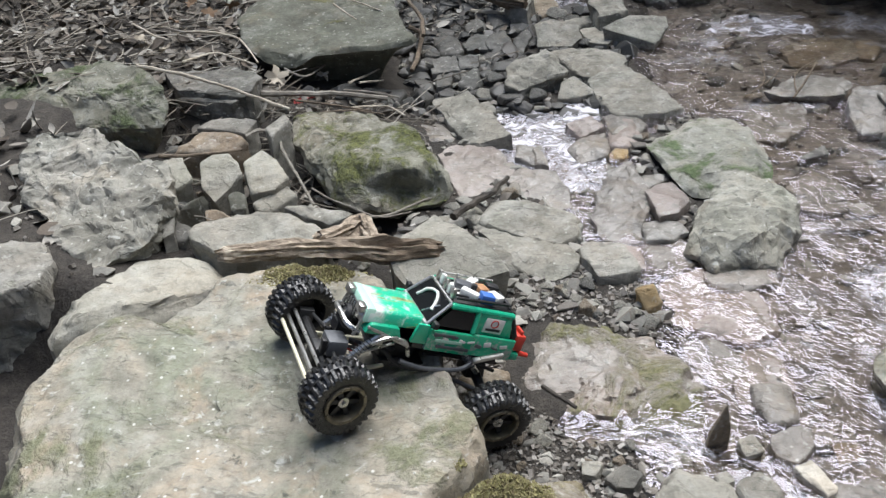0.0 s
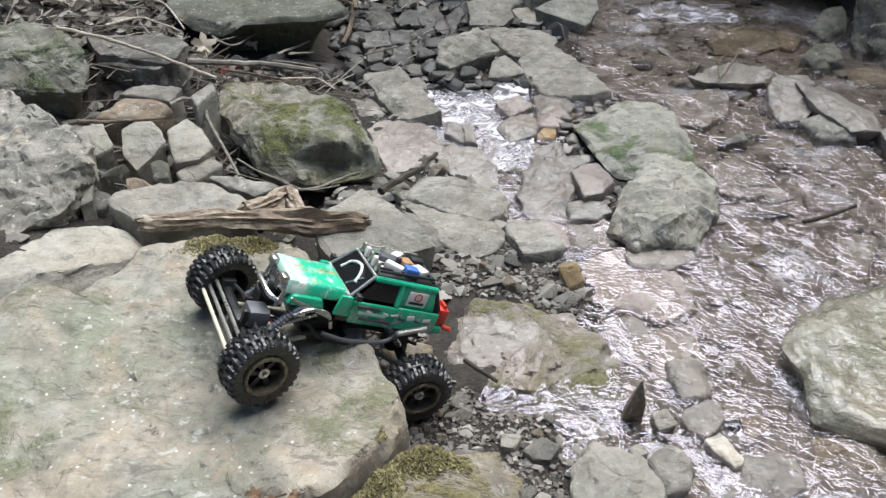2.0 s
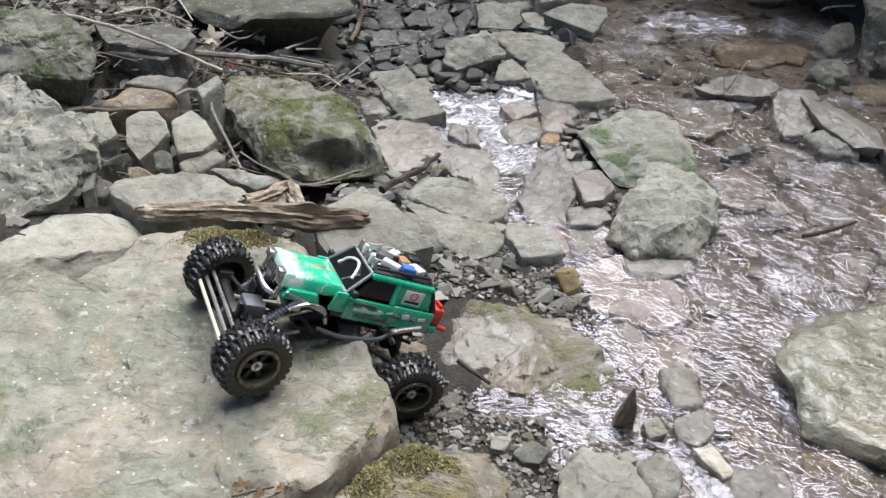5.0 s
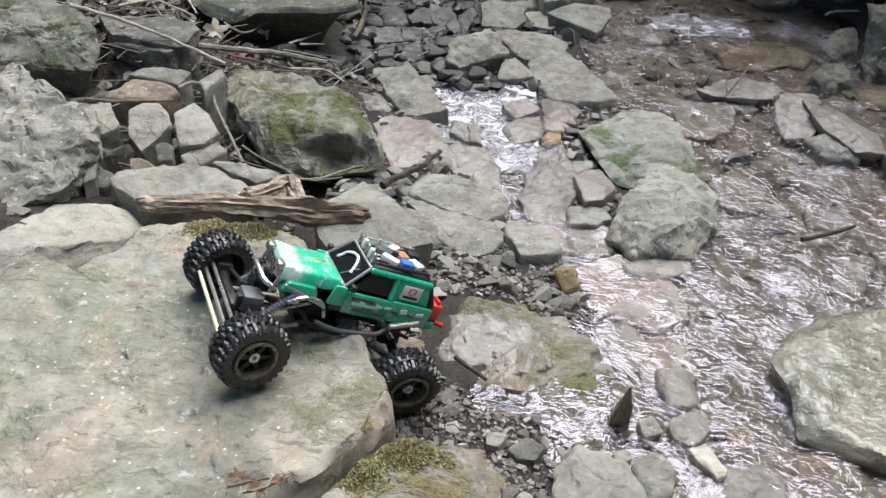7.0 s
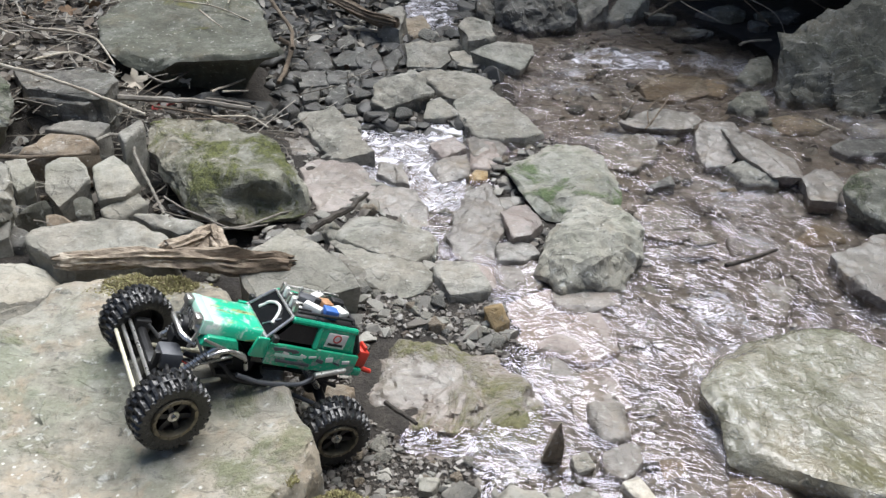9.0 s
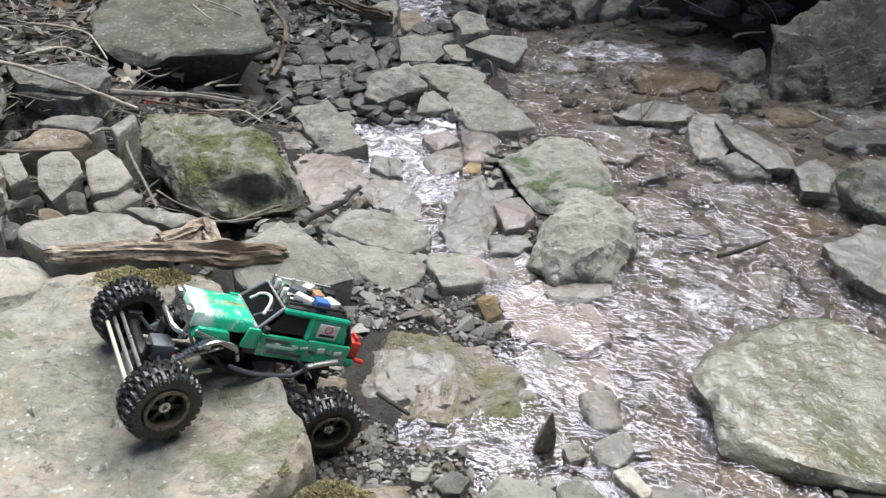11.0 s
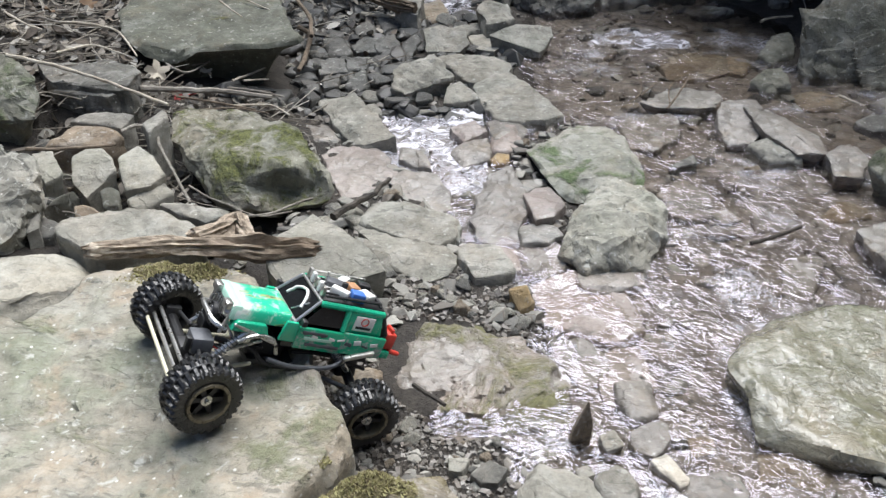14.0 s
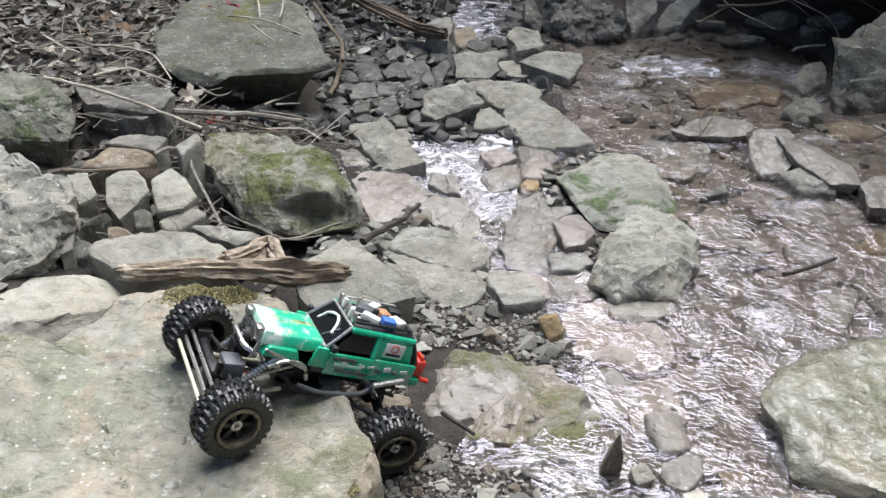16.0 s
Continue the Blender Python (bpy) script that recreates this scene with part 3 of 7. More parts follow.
def rock(name, at, corners, height, tilt, material, label, rough=0.01, detail=1, under=1.08, group="stones of the stream bed"):
    """A stone from the corners of its top, its thickness and the fall of the top along x and y."""
    if detail == 1 and height < 0.3:
        chip, wide = random.Random(len(SKINS)), max(math.hypot(x, y) for x, y in corners)
        rim = []
        for (xa, ya), (xb, yb) in zip(corners, corners[1:] + corners[:1]):
            k, out = chip.uniform(0.35, 0.65), chip.uniform(0.98, 1.10)
            rim += [(xa, ya), ((xa + (xb - xa) * k) * out, (ya + (yb - ya) * k) * out)]
        top = [(x, y, tilt[0] * x + tilt[1] * y + chip.uniform(-0.10, 0.03) * min(wide, 0.12)) for x, y in rim]
        top += [(x * 0.55, y * 0.55, 0.55 * (tilt[0] * x + tilt[1] * y) + chip.uniform(0.0, 0.07) * min(wide, 0.12)) for x, y in corners]
        if material in (stone_wet, stone_brown, stone_red) and height <= 0.06 and at[0] > 0.4:
            at = (at[0], at[1] + 0.024, at[2] - 0.015)
        return hewn(name, at, top, height, material, label, rough=max(rough, 0.05 * min(wide, 0.16)), under=min(under, 1.05), edge=min(0.012, 0.08 * wide), grain=0.016 if wide > 0.1 else 0.014, group=group)
    seed = next(rock_count)
    rnd = random.Random(seed)
    n = (40, 40, 76, 120, 260)[detail]
    ring = outline(corners, n)
    size = max(v.length for v in ring)
    inner = (6, 8, 14, 24, 54)[detail]
    caps = [1 - (1 - k / inner) ** 1.3 for k in range(1, inner)]
    caps = [c for c in caps if c < 0.97] + [0.975]
    edge = min(0.010, 0.07 * size, 0.25 * height)
    levels = [(s, edge * 0.0 + 0.0) for s in caps] + [(1.0, -edge * 0.55), (1.012, -edge * 1.5)]
    sides = 4 + 2 * detail
    for k in range(1, sides + 1):
        f = k / sides
        levels.append((1.012 + (under - 1.012) * f ** (0.55 if under < 0.85 else 1.2), -edge * 1.5 - (height - edge * 1.5) * f))
    verts = [Vector((0, 0, 0))]
    for s, z in levels:
        for v in ring:
            fall = tilt[0] * v.x * s + tilt[1] * v.y * s
            if z < -edge * 1.6:
                f = -(z + edge * 1.5) / (height - edge * 1.5)
                z2 = -edge * 1.5 + fall + (-height + edge * 1.5 - fall) * f
            else:
                z2 = z + fall
            verts.append(Vector((v.x * s, v.y * s, z2)))
    # broken corners: a few planes shear the body
    cuts = []
    for _ in range(4 + 4 * detail):
        a = rnd.uniform(0, math.tau)
        nrm = Vector((math.cos(a), math.sin(a), rnd.uniform(0.3, 2.2))).normalized()
        reach = max(v.dot(nrm) for v in verts)
        cuts.append((nrm, reach - rnd.uniform(0.03, 0.17) * min(size, 0.25)))
    out = []
    for v in verts:
        for nrm, d in cuts:
            over = v.dot(nrm) - d
            if over > 0:
                v = v - nrm * over * 0.92
        p = v + Vector((seed * 3.7, seed * 1.9, seed * 0.6))
        big = noise.fractal(p * (1.4 / max(size, 0.06)), 1.0, 2.0, 3)
        step = noise.fractal(Vector((p.x * 12, p.y * 12, p.z * 40)), 0.9, 2.1, 4)
        plate = noise.fractal(p * (3.2 / max(size, 0.1)), 0.9, 2.0, 3) * 3.0
        plate = (math.floor(plate) + ease((plate - math.floor(plate)) * 3.0 - 1.0)) / 3.0
        crack = noise.ridged_multi_fractal(p * 9, 1.0, 2.0, 3, 1.0, 2.0) - 1.2
        push = Vector((v.x, v.y, 0))
        push = push.normalized() if push.length > 0.25 * size else Vector((0, 0, 0))
        amount = rough * (0.8 * big + 0.45 * step + 1.1 * plate)
        if detail > 1:
            fine = noise.fractal(p * 34, 0.7, 2.1, 4)
            pit = max(0.0, noise.noise(p * 17) - 0.32)
            amount += 0.0032 * fine - 0.014 * pit
        out.append(v + Vector((push.x * amount, push.y * amount, amount * 0.8 - rough * 0.22 * max(0.0, crack))))
    faces = [(0, 1 + i, 1 + (i + 1) % n) for i in range(n)]
    for k in range(len(levels) - 1):
        a, b = 1 + k * n, 1 + (k + 1) * n
        faces += [(a + i, b + i, b + (i + 1) % n, a + (i + 1) % n) for i in range(n)]
    last = 1 + (len(levels) - 1) * n
    faces.append([last + i for i in range(n)][::-1])
    ob = new(name, mesh_of(name, out, faces, material, 30))
    ob.location = at
    SKINS.append(BVHTree.FromPolygons([v + Vector(at) for v in out], faces))
    FOOTPRINTS.append(([(at[0] + v.x, at[1] + v.y) for v in ring], at, tilt))
    return tagged(ob, label, "rock", group)


def top_at(x, y):
    """Height of whatever stone or ground lies at x, y."""
    z = ground_z(x, y)
    for (poly, at, tilt), skin in zip(FOOTPRINTS, SKINS):
        if inside((x, y), poly):
            hit = skin.ray_cast(Vector((x, y, 3.0)), Vector((0, 0, -1)))
            if hit[0]:
                z = max(z, hit[0].z)
    return z


rock("slab", (-0.843, 3.067, 0.334), [(-0.338, 0.108), (-0.288, 0.359), (-0.155, 0.418), (0.145, 0.392), (0.240, 0.121), (0.287, -0.040), (0.357, -0.201), (0.236, -0.228), (0.016, -0.248), (-0.062, -0.304), (-0.166, -0.259), (-0.272, -0.117)],
     0.285, (0.0, 0.16), stone_olive, "large flat grey-green slab jutting from the litter bank", rough=0.012, detail=2, under=0.45)
rock("slate_ledge", (-1.077, 2.576, 0.290), [(-0.216, 0.090), (0.019, 0.106), (0.124, 0.024), (0.120, -0.078), (0.072, -0.092), (-0.120, -0.049)],
     0.148, (0.02, 0.1), stone_dark, "thin layered slate ledge at the bank's foot", rough=0.008)
rock("slate_ledge", (-1.090, 2.528, 0.262), [(-0.147, 0.050), (0.052, 0.022), (0.118, -0.003), (0.079, -0.062), (-0.101, -0.006)],
     0.116, (0.02, 0.1), stone_dark, "thin layered slate ledge at the bank's foot", rough=0.008)
hewn("boulder", (-1.472, 2.449, 0.308), [(-0.451, 0.067, 0.012), (-0.128, 0.127, 0.047), (0.027, 0.171, 0.062), (0.190, 0.088, 0.047), (0.278, 0.008, 0.022), (0.307, -0.063, -0.023), (0.298, -0.117, -0.068), (0.168, -0.071, -0.023), (0.026, -0.047, -0.018), (-0.241, -0.070, -0.038), (-0.380, -0.091, -0.048), (-0.090, -0.002, 0.027)],
     0.17, stone_moss, "large rounded grey boulder with green algae", rough=0.012, under=0.7, grain=0.02, edge=0.016)
hewn("boulder", (-1.193, 1.877, 0.283), [(-0.220, 0.079, 0.032), (-0.233, 0.172, 0.067), (-0.187, 0.197, 0.077), (-0.070, 0.186, 0.082), (0.020, 0.129, 0.067), (0.176, 0.046, 0.022), (0.213, -0.022, 0.002), (0.203, -0.072, -0.033), (0.198, -0.141, -0.068), (0.100, -0.240, -0.098), (0.039, -0.217, -0.093), (-0.068, -0.096, -0.048), (-0.171, -0.025, -0.013)],
     0.16, stone_hump, "rough weathered boulder with a cracked face", bedded=True, rough=0.016, under=0.9, grain=0.013, edge=0.01)
rock("stone", (-1.283, 1.604, 0.235), [(-0.172, 0.101), (0.033, 0.089), (0.107, 0.005), (0.083, -0.075), (-0.051, -0.120)],
     0.265, (0.0, 0.1), stone_grey, "grey angular stone beside the weathered boulder", rough=0.01)
rock("pale_slab", (-0.964, 1.606, 0.167), [(-0.203, -0.112), (-0.060, 0.113), (-0.016, 0.156), (0.063, 0.147), (0.145, 0.083), (0.145, 0.006), (0.115, -0.026), (0.048, -0.081), (-0.059, -0.116), (-0.177, -0.170)],
     0.197, (-0.1, 0.12), stone_pale, "smooth pale slab leaning against the big slab", rough=0.008, detail=2, under=0.95)
rock("ledge_stone", (-0.769, 1.788, 0.200), [(-0.164, 0.002), (-0.137, 0.037), (-0.059, 0.065), (0.075, 0.067), (0.161, 0.015), (0.179, -0.025), (0.022, -0.074), (-0.077, -0.087)],
     0.159, (0.0, 0.15), stone_pale, "long flat pale stone behind the driftwood", rough=0.007)
hewn("wedge_stone", (-0.315, 1.760, 0.129), [(-0.134, -0.006, 0.021), (-0.103, 0.047, 0.036), (-0.029, 0.137, 0.041), (0.074, 0.063, 0.021), (0.133, 0.015, -0.004), (0.155, -0.015, -0.029), (0.052, -0.067, -0.034), (-0.042, -0.117, -0.044), (-0.109, -0.056, -0.009)],
     0.15, stone_pale, "pale wedge-shaped stone touching the driftwood", rough=0.006, under=0.86)
rock("cobble", (-0.404, 1.765, 0.060), [(-0.045, 0.003), (-0.003, 0.054), (0.033, 0.031), (0.032, -0.038), (-0.016, -0.051)],
     0.067, (0.0, 0.1), stone_dark, "dark rounded cobble beneath the driftwood end", rough=0.008, under=0.80)
hewn("block", (-1.096, 2.153, 0.185), [(-0.051, 0.039, 0.020), (0.003, 0.056, 0.025), (0.053, -0.022, -0.010), (0.012, -0.061, -0.025), (-0.019, -0.012, -0.010)],
     0.1, stone_pale, "grey angular block in the rubble row", rough=0.005, under=0.85, edge=0.006, grain=0.016)
hewn("block", (-0.976, 2.152, 0.173), [(-0.070, 0.052, 0.017), (-0.031, 0.079, 0.027), (0.012, 0.085, 0.027), (0.075, 0.001, 0.007), (0.036, -0.070, -0.023), (0.011, -0.098, -0.038), (-0.036, -0.050, -0.018)],
     0.09, stone_pale, "upright pale block in the rubble row", rough=0.005, under=0.8, edge=0.006, grain=0.016)
hewn("block", (-0.856, 2.173, 0.166), [(-0.064, 0.035, 0.019), (-0.022, 0.089, 0.029), (0.021, 0.055, 0.019), (0.077, -0.015, -0.011), (0.043, -0.056, -0.026), (-0.020, -0.074, -0.031), (-0.037, -0.031, -0.001)],
     0.09, stone_pale, "grey tapering block in the rubble row", rough=0.005, under=0.85, edge=0.006, grain=0.016)
hewn("block", (-0.821, 2.104, 0.113), [(-0.058, -0.015, 0.002), (0.026, 0.064, 0.027), (0.071, 0.011, 0.007), (-0.003, -0.032, -0.023), (-0.038, -0.030, -0.013)],
     0.06, stone_pale, "small pale angular block in the rubble row", rough=0.005, under=0.85, edge=0.006, grain=0.016)
hewn("block", (-0.892, 2.039, 0.150), [(-0.025, 0.006, 0.011), (-0.005, 0.017, 0.021), (0.021, 0.016, 0.006), (0.022, -0.013, -0.019), (-0.014, -0.025, -0.019)],
     0.08, stone_shade, "small grey cobble between larger blocks", rough=0.003, under=0.95)
hewn("block", (-0.996, 1.981, 0.165), [(-0.038, -0.033, 0.000), (-0.007, 0.003, 0.015), (0.027, 0.028, 0.020), (0.039, 0.021, -0.005), (-0.021, -0.020, -0.030)],
     0.08, stone_shade, "small wedge-like cobble between larger blocks", rough=0.003, under=0.9)
rock("cobble", (-0.899, 1.902, 0.180), [(-0.035, 0.015), (0.018, 0.012), (0.045, -0.012), (-0.028, -0.015)],
     0.077, (0.0, 0.7), stone_brown, "brownish cobble in front of the rubble row", rough=0.006, under=1.00)
rock("flake", (-0.673, 1.990, 0.131), [(-0.090, 0.032), (-0.040, 0.043), (0.105, -0.007), (0.049, -0.049), (-0.024, -0.019)],
     0.088, (0.0, 0.1), stone_grey, "thin flat stone flake over the ledge", rough=0.004)
rock("block", (-0.840, 2.332, 0.242), [(-0.036, -0.006), (0.006, 0.060), (0.034, 0.012), (-0.004, -0.066)],
     0.137, (0.1, 0.2), stone_grey, "grey stone under the fallen twigs", rough=0.004)
rock("flake", (-1.023, 2.307, 0.211), [(-0.112, -0.049), (-0.064, 0.064), (0.033, 0.052), (0.099, -0.007), (0.045, -0.059)],
     0.081, (0.0, 0.1), stone_brown, "flat brownish stone in the shade of the bank", rough=0.006)
rock("flake", (-1.010, 2.386, 0.222), [(-0.095, -0.002), (-0.032, 0.055), (0.081, 0.022), (0.064, -0.040), (-0.018, -0.035)],
     0.088, (0.0, 0.1), stone_grey, "flat grey stone in the shade of the bank", rough=0.006)
hewn("mossy_boulder", (-0.599, 2.291, 0.141), [(-0.240, 0.173, 0.059), (-0.195, 0.209, 0.065), (-0.119, 0.210, 0.069), (0.012, 0.182, 0.064), (0.156, 0.105, 0.044), (0.261, -0.081, -0.016), (0.137, -0.092, 0.017), (0.045, -0.065, 0.034), (-0.049, -0.107, -0.016), (-0.210, 0.066, 0.024), (-0.154, -0.006, -0.031), (-0.060, -0.118, -0.066), (0.011, -0.171, -0.086), (0.140, -0.168, -0.086), (0.263, -0.135, -0.076)],
     0.13, stone_mossy, "angular boulder with yellow-green moss and dark underside", bedded=True, rough=0.012, under=0.5, grain=0.014, hollows=((0.128, -0.125, -0.05, 0.06, 0.06), (0.205, -0.11, -0.045, 0.05, 0.05), (0.06, -0.12, -0.045, 0.035, 0.03), (-0.03, 0.03, 0.045, 0.05, 0.016)))
rock("stone", (-0.098, 2.059, 0.057), [(-0.154, 0.006), (-0.127, 0.088), (-0.035, 0.106), (0.078, 0.041), (0.112, 0.010), (0.109, -0.078), (0.059, -0.108), (-0.042, -0.065)],
     0.065, (0.0, 0.1), stone_grey, "flat grey stone in the middle of the bed", rough=0.008)
rock("stone", (-0.084, 2.253, 0.050), [(-0.104, 0.045), (-0.057, 0.113), (0.039, 0.105), (0.074, -0.013), (0.084, -0.098), (0.012, -0.104), (-0.047, -0.047)],
     0.060, (0.0, 0.15), stone_wet, "flat damp grey stone beside the rapids", rough=0.008, under=1.15)
rock("stone", (-0.099, 1.916, 0.038), [(-0.156, 0.116), (-0.041, 0.086), (0.052, 0.038), (0.099, 0.005), (0.098, -0.047), (0.045, -0.101), (-0.019, -0.075), (-0.078, -0.021)],
     0.060, (0.0, 0.1), stone_grey, "flat stone tinged with algae beside the gravel", rough=0.008)
rock("block", (0.081, 1.875, 0.047), [(-0.074, 0.026), (-0.056, 0.074), (0.039, 0.056), (0.072, -0.037), (0.050, -0.055), (-0.030, -0.065)],
     0.062, (0.0, 0.1), stone_grey, "low grey block at the gravel's edge", rough=0.004)
rock("slab", (0.137, 2.156, 0.046), [(-0.090, -0.059), (-0.049, 0.136), (0.023, 0.206), (0.063, 0.175), (0.083, 0.066), (0.048, -0.058), (0.028, -0.157), (-0.026, -0.172), (-0.081, -0.138)],
     0.060, (0.0, 0.1), stone_wet, "damp purplish slab split by joints", rough=0.01, under=1.15)
rock("block", (0.256, 2.137, 0.067), [(-0.058, 0.046), (0.018, 0.100), (0.057, -0.003), (0.020, -0.063), (-0.036, -0.080)],
     0.070, (0.0, 0.1), stone_red, "reddish damp block on the split slab", rough=0.004, under=0.95)
rock("block", (0.224, 2.286, 0.055), [(-0.061, -0.005), (-0.025, 0.033), (0.050, 0.027), (0.055, -0.003), (-0.019, -0.052)],
     0.060, (0.0, 0.1), stone_wet, "small pale block wedged by the green slab", rough=0.004, under=1.15)
rock("green_slab", (0.411, 2.353, 0.103), [(-0.191, 0.122), (-0.120, 0.185), (0.022, 0.203), (0.109, 0.168), (0.148, 0.091), (0.149, -0.036), (0.134, -0.158), (0.053, -0.169), (-0.058, -0.184), (-0.096, -0.176), (-0.148, -0.046)],
     0.100, (0.05, 0.12), stone_algae, "grey slab with a bright green algae band", rough=0.009, detail=2, under=0.80)
hewn("humped_stone", (0.43, 1.987, 0.072), [(-0.066, 0.039, 0.028), (0.008, 0.091, 0.038), (0.080, 0.083, 0.036), (0.078, -0.039, 0.023), (-0.016, -0.091, 0.016), (-0.092, -0.054, 0.013), (-0.158, -0.066, -0.027), (-0.125, -0.131, -0.047), (-0.022, -0.150, -0.050), (0.050, -0.122, -0.047), (0.124, -0.027, -0.017), (0.147, 0.112, 0.008), (0.113, 0.216, 0.023), (0.017, 0.236, 0.026), (-0.076, 0.142, 0.010), (0.021, -0.121, -0.012), (-0.077, -0.120, -0.017)],
     0.10, stone_hump, "humped knobbly grey stone standing in the stream", rough=0.015, under=0.97, grain=0.012, edge=0.012)
rock("flake", (0.384, 1.820, 0.019), [(-0.078, 0.035), (0.080, 0.066), (0.081, -0.020), (-0.009, -0.054), (-0.074, -0.027)],
     0.060, (0.0, 0.05), stone_wet, "wet thin plate at the humped stone's foot", rough=0.005, under=1.15)
hewn("crag", (-0.104, 2.950, 0.150), [(-0.093, 0.012, 0.015), (-0.051, 0.045, 0.025), (0.037, 0.098, 0.035), (0.082, 0.050, 0.025), (0.116, -0.008, -0.010), (0.059, -0.028, -0.030), (-0.046, -0.093, -0.040), (-0.105, -0.072, -0.020)],
     0.10, stone_grey, "craggy layered grey stone above dark water", bedded=True, rough=0.012, under=0.74, grain=0.014)
hewn("stone", (0.032, 2.887, 0.098), [(-0.042, 0.027, 0.017), (0.005, 0.063, 0.027), (0.080, -0.004, -0.013), (0.011, -0.043, -0.013), (-0.053, -0.043, -0.018)],
     0.07, stone_grey, "small triangular stone with a dark underside", rough=0.004, under=0.7)
rock("slab", (0.212, 2.852, 0.097), [(-0.132, 0.117), (-0.036, 0.198), (0.028, 0.178), (0.111, 0.016), (0.167, -0.117), (0.096, -0.155), (-0.048, -0.152), (-0.079, -0.088), (-0.107, 0.003)],
     0.067, (0.02, 0.1), stone_grey, "broad flat grey slab at the pool's edge", rough=0.008)
rock("slab", (0.103, 3.109, 0.116), [(-0.145, 0.097), (-0.004, 0.115), (0.123, 0.033), (0.111, -0.035), (0.031, -0.092), (-0.026, -0.107), (-0.090, -0.010)],
     0.071, (0.0, 0.1), stone_grey, "elongated grey slab among cobbles", rough=0.008)
hewn("stone", (0.282, 3.374, 0.143), [(-0.136, -0.037, 0.027), (-0.021, 0.068, 0.035), (0.123, 0.080, 0.022), (0.128, 0.028, -0.003), (0.070, -0.091, -0.033), (-0.062, -0.042, -0.033), (-0.105, -0.008, -0.013)],
     0.09, stone_grey, "flat tilted grey stone beside the far pool", rough=0.007, under=0.8)
rock("stone", (0.145, 3.376, 0.123), [(-0.068, 0.057), (0.005, 0.090), (0.077, -0.004), (0.025, -0.086), (-0.039, -0.057)],
     0.064, (0.0, 0.12), stone_pale, "small pale stone beside the far pool", rough=0.008, under=0.85)
hewn("stone", (-0.003, 3.367, 0.146), [(-0.099, 0.047, 0.024), (-0.026, 0.079, 0.029), (0.074, 0.041, 0.019), (0.089, -0.035, -0.011), (0.051, -0.071, -0.031), (-0.086, -0.063, -0.031)],
     0.09, stone_grey, "grey angular stone above the cobbled bank", rough=0.007, under=0.85)
rock("slab", (-0.313, 2.687, 0.094), [(-0.142, 0.174), (-0.014, 0.182), (0.043, 0.049), (0.140, -0.156), (0.062, -0.157), (-0.004, -0.135), (-0.085, 0.042)],
     0.073, (0.2, 0.15), stone_grey, "tilted grey slab dipping into the rapids", rough=0.008)
rock("stone", (-0.425, 2.652, 0.064), [(-0.056, 0.053), (0.006, 0.070), (0.077, -0.043), (-0.027, -0.081)],
     0.060, (0.0, 0.1), stone_wet, "wet brown-edged stone beside the tilted slab", rough=0.006, under=1.15)
rock("stone", (0.060, 2.631, 0.074), [(-0.068, 0.021), (0.025, 0.068), (0.063, -0.015), (-0.021, -0.074)],
     0.060, (0.0, 0.1), stone_red, "wet reddish stone among the rapids", rough=0.008)
rock("stone", (0.071, 2.512, 0.058), [(-0.075, 0.008), (-0.028, 0.058), (0.048, 0.089), (0.052, 0.003), (0.046, -0.059), (-0.044, -0.100)],
     0.060, (0.0, 0.1), stone_wet, "flat wet stone parting the rapids", rough=0.008, under=1.15)
rock("slab", (-0.273, 2.381, 0.050), [(-0.133, 0.113), (-0.056, 0.182), (0.030, 0.184), (0.113, 0.009), (0.087, -0.059), (0.039, -0.132), (-0.013, -0.188), (-0.067, -0.108)],
     0.060, (0.0, 0.06), stone_red, "broad damp slab beside the rapids", rough=0.006)
hewn("stone", (0.65, 2.668, 0.059), [(-0.089, 0.068, -0.001), (-0.054, 0.108, 0.003), (0.005, 0.120, 0.007), (0.080, 0.113, 0.009), (0.107, 0.045, 0.007), (0.101, -0.016, 0.001), (0.053, -0.104, -0.004), (-0.021, -0.163, -0.007), (-0.087, -0.136, -0.007), (-0.098, -0.040, -0.005)],
     0.05, stone_wet, "low flat stone at the stream fork", rough=0.010, under=1.05, grain=0.014)
hewn("stone", (0.796, 2.847, 0.088), [(-0.145, -0.014, -0.003), (-0.093, 0.054, 0.002), (-0.015, 0.095, 0.004), (0.129, 0.072, 0.004), (0.139, -0.002, 0.002), (0.107, -0.065, 0.000), (-0.015, -0.081, -0.003), (-0.105, -0.059, -0.005)],
     0.07, stone_wet, "flat wet stone roofing a dark hollow", rough=0.011, under=0.6, grain=0.014)
hewn("stone", (0.942, 2.671, 0.084), [(-0.075, 0.022, 0.016), (-0.035, 0.092, 0.024), (0.026, 0.130, 0.028), (0.089, 0.124, 0.021), (0.086, 0.015, 0.001), (0.056, -0.066, -0.014), (0.007, -0.128, -0.028), (-0.071, -0.130, -0.032), (-0.084, -0.057, -0.014)],
     0.07, stone_wet, "long water-worn stone sloping into the stream", rough=0.011, under=0.95, grain=0.014)
rock("stone", (1.148, 2.997, 0.110), [(-0.085, -0.013), (-0.012, 0.052), (0.058, 0.066), (0.060, -0.030), (-0.020, -0.075)],
     0.069, (0.0, 0.3), stone_shade, "dark grey angular stone in the back pool", rough=0.01, under=1.05)
rock("stone", (1.268, 3.314, 0.125), [(-0.079, -0.032), (-0.004, 0.071), (0.079, 0.094), (0.057, -0.030), (-0.053, -0.102)],
     0.070, (0.0, 0.3), stone_shade, "dark stone leaning beneath the big boulder", rough=0.01, under=1.05)
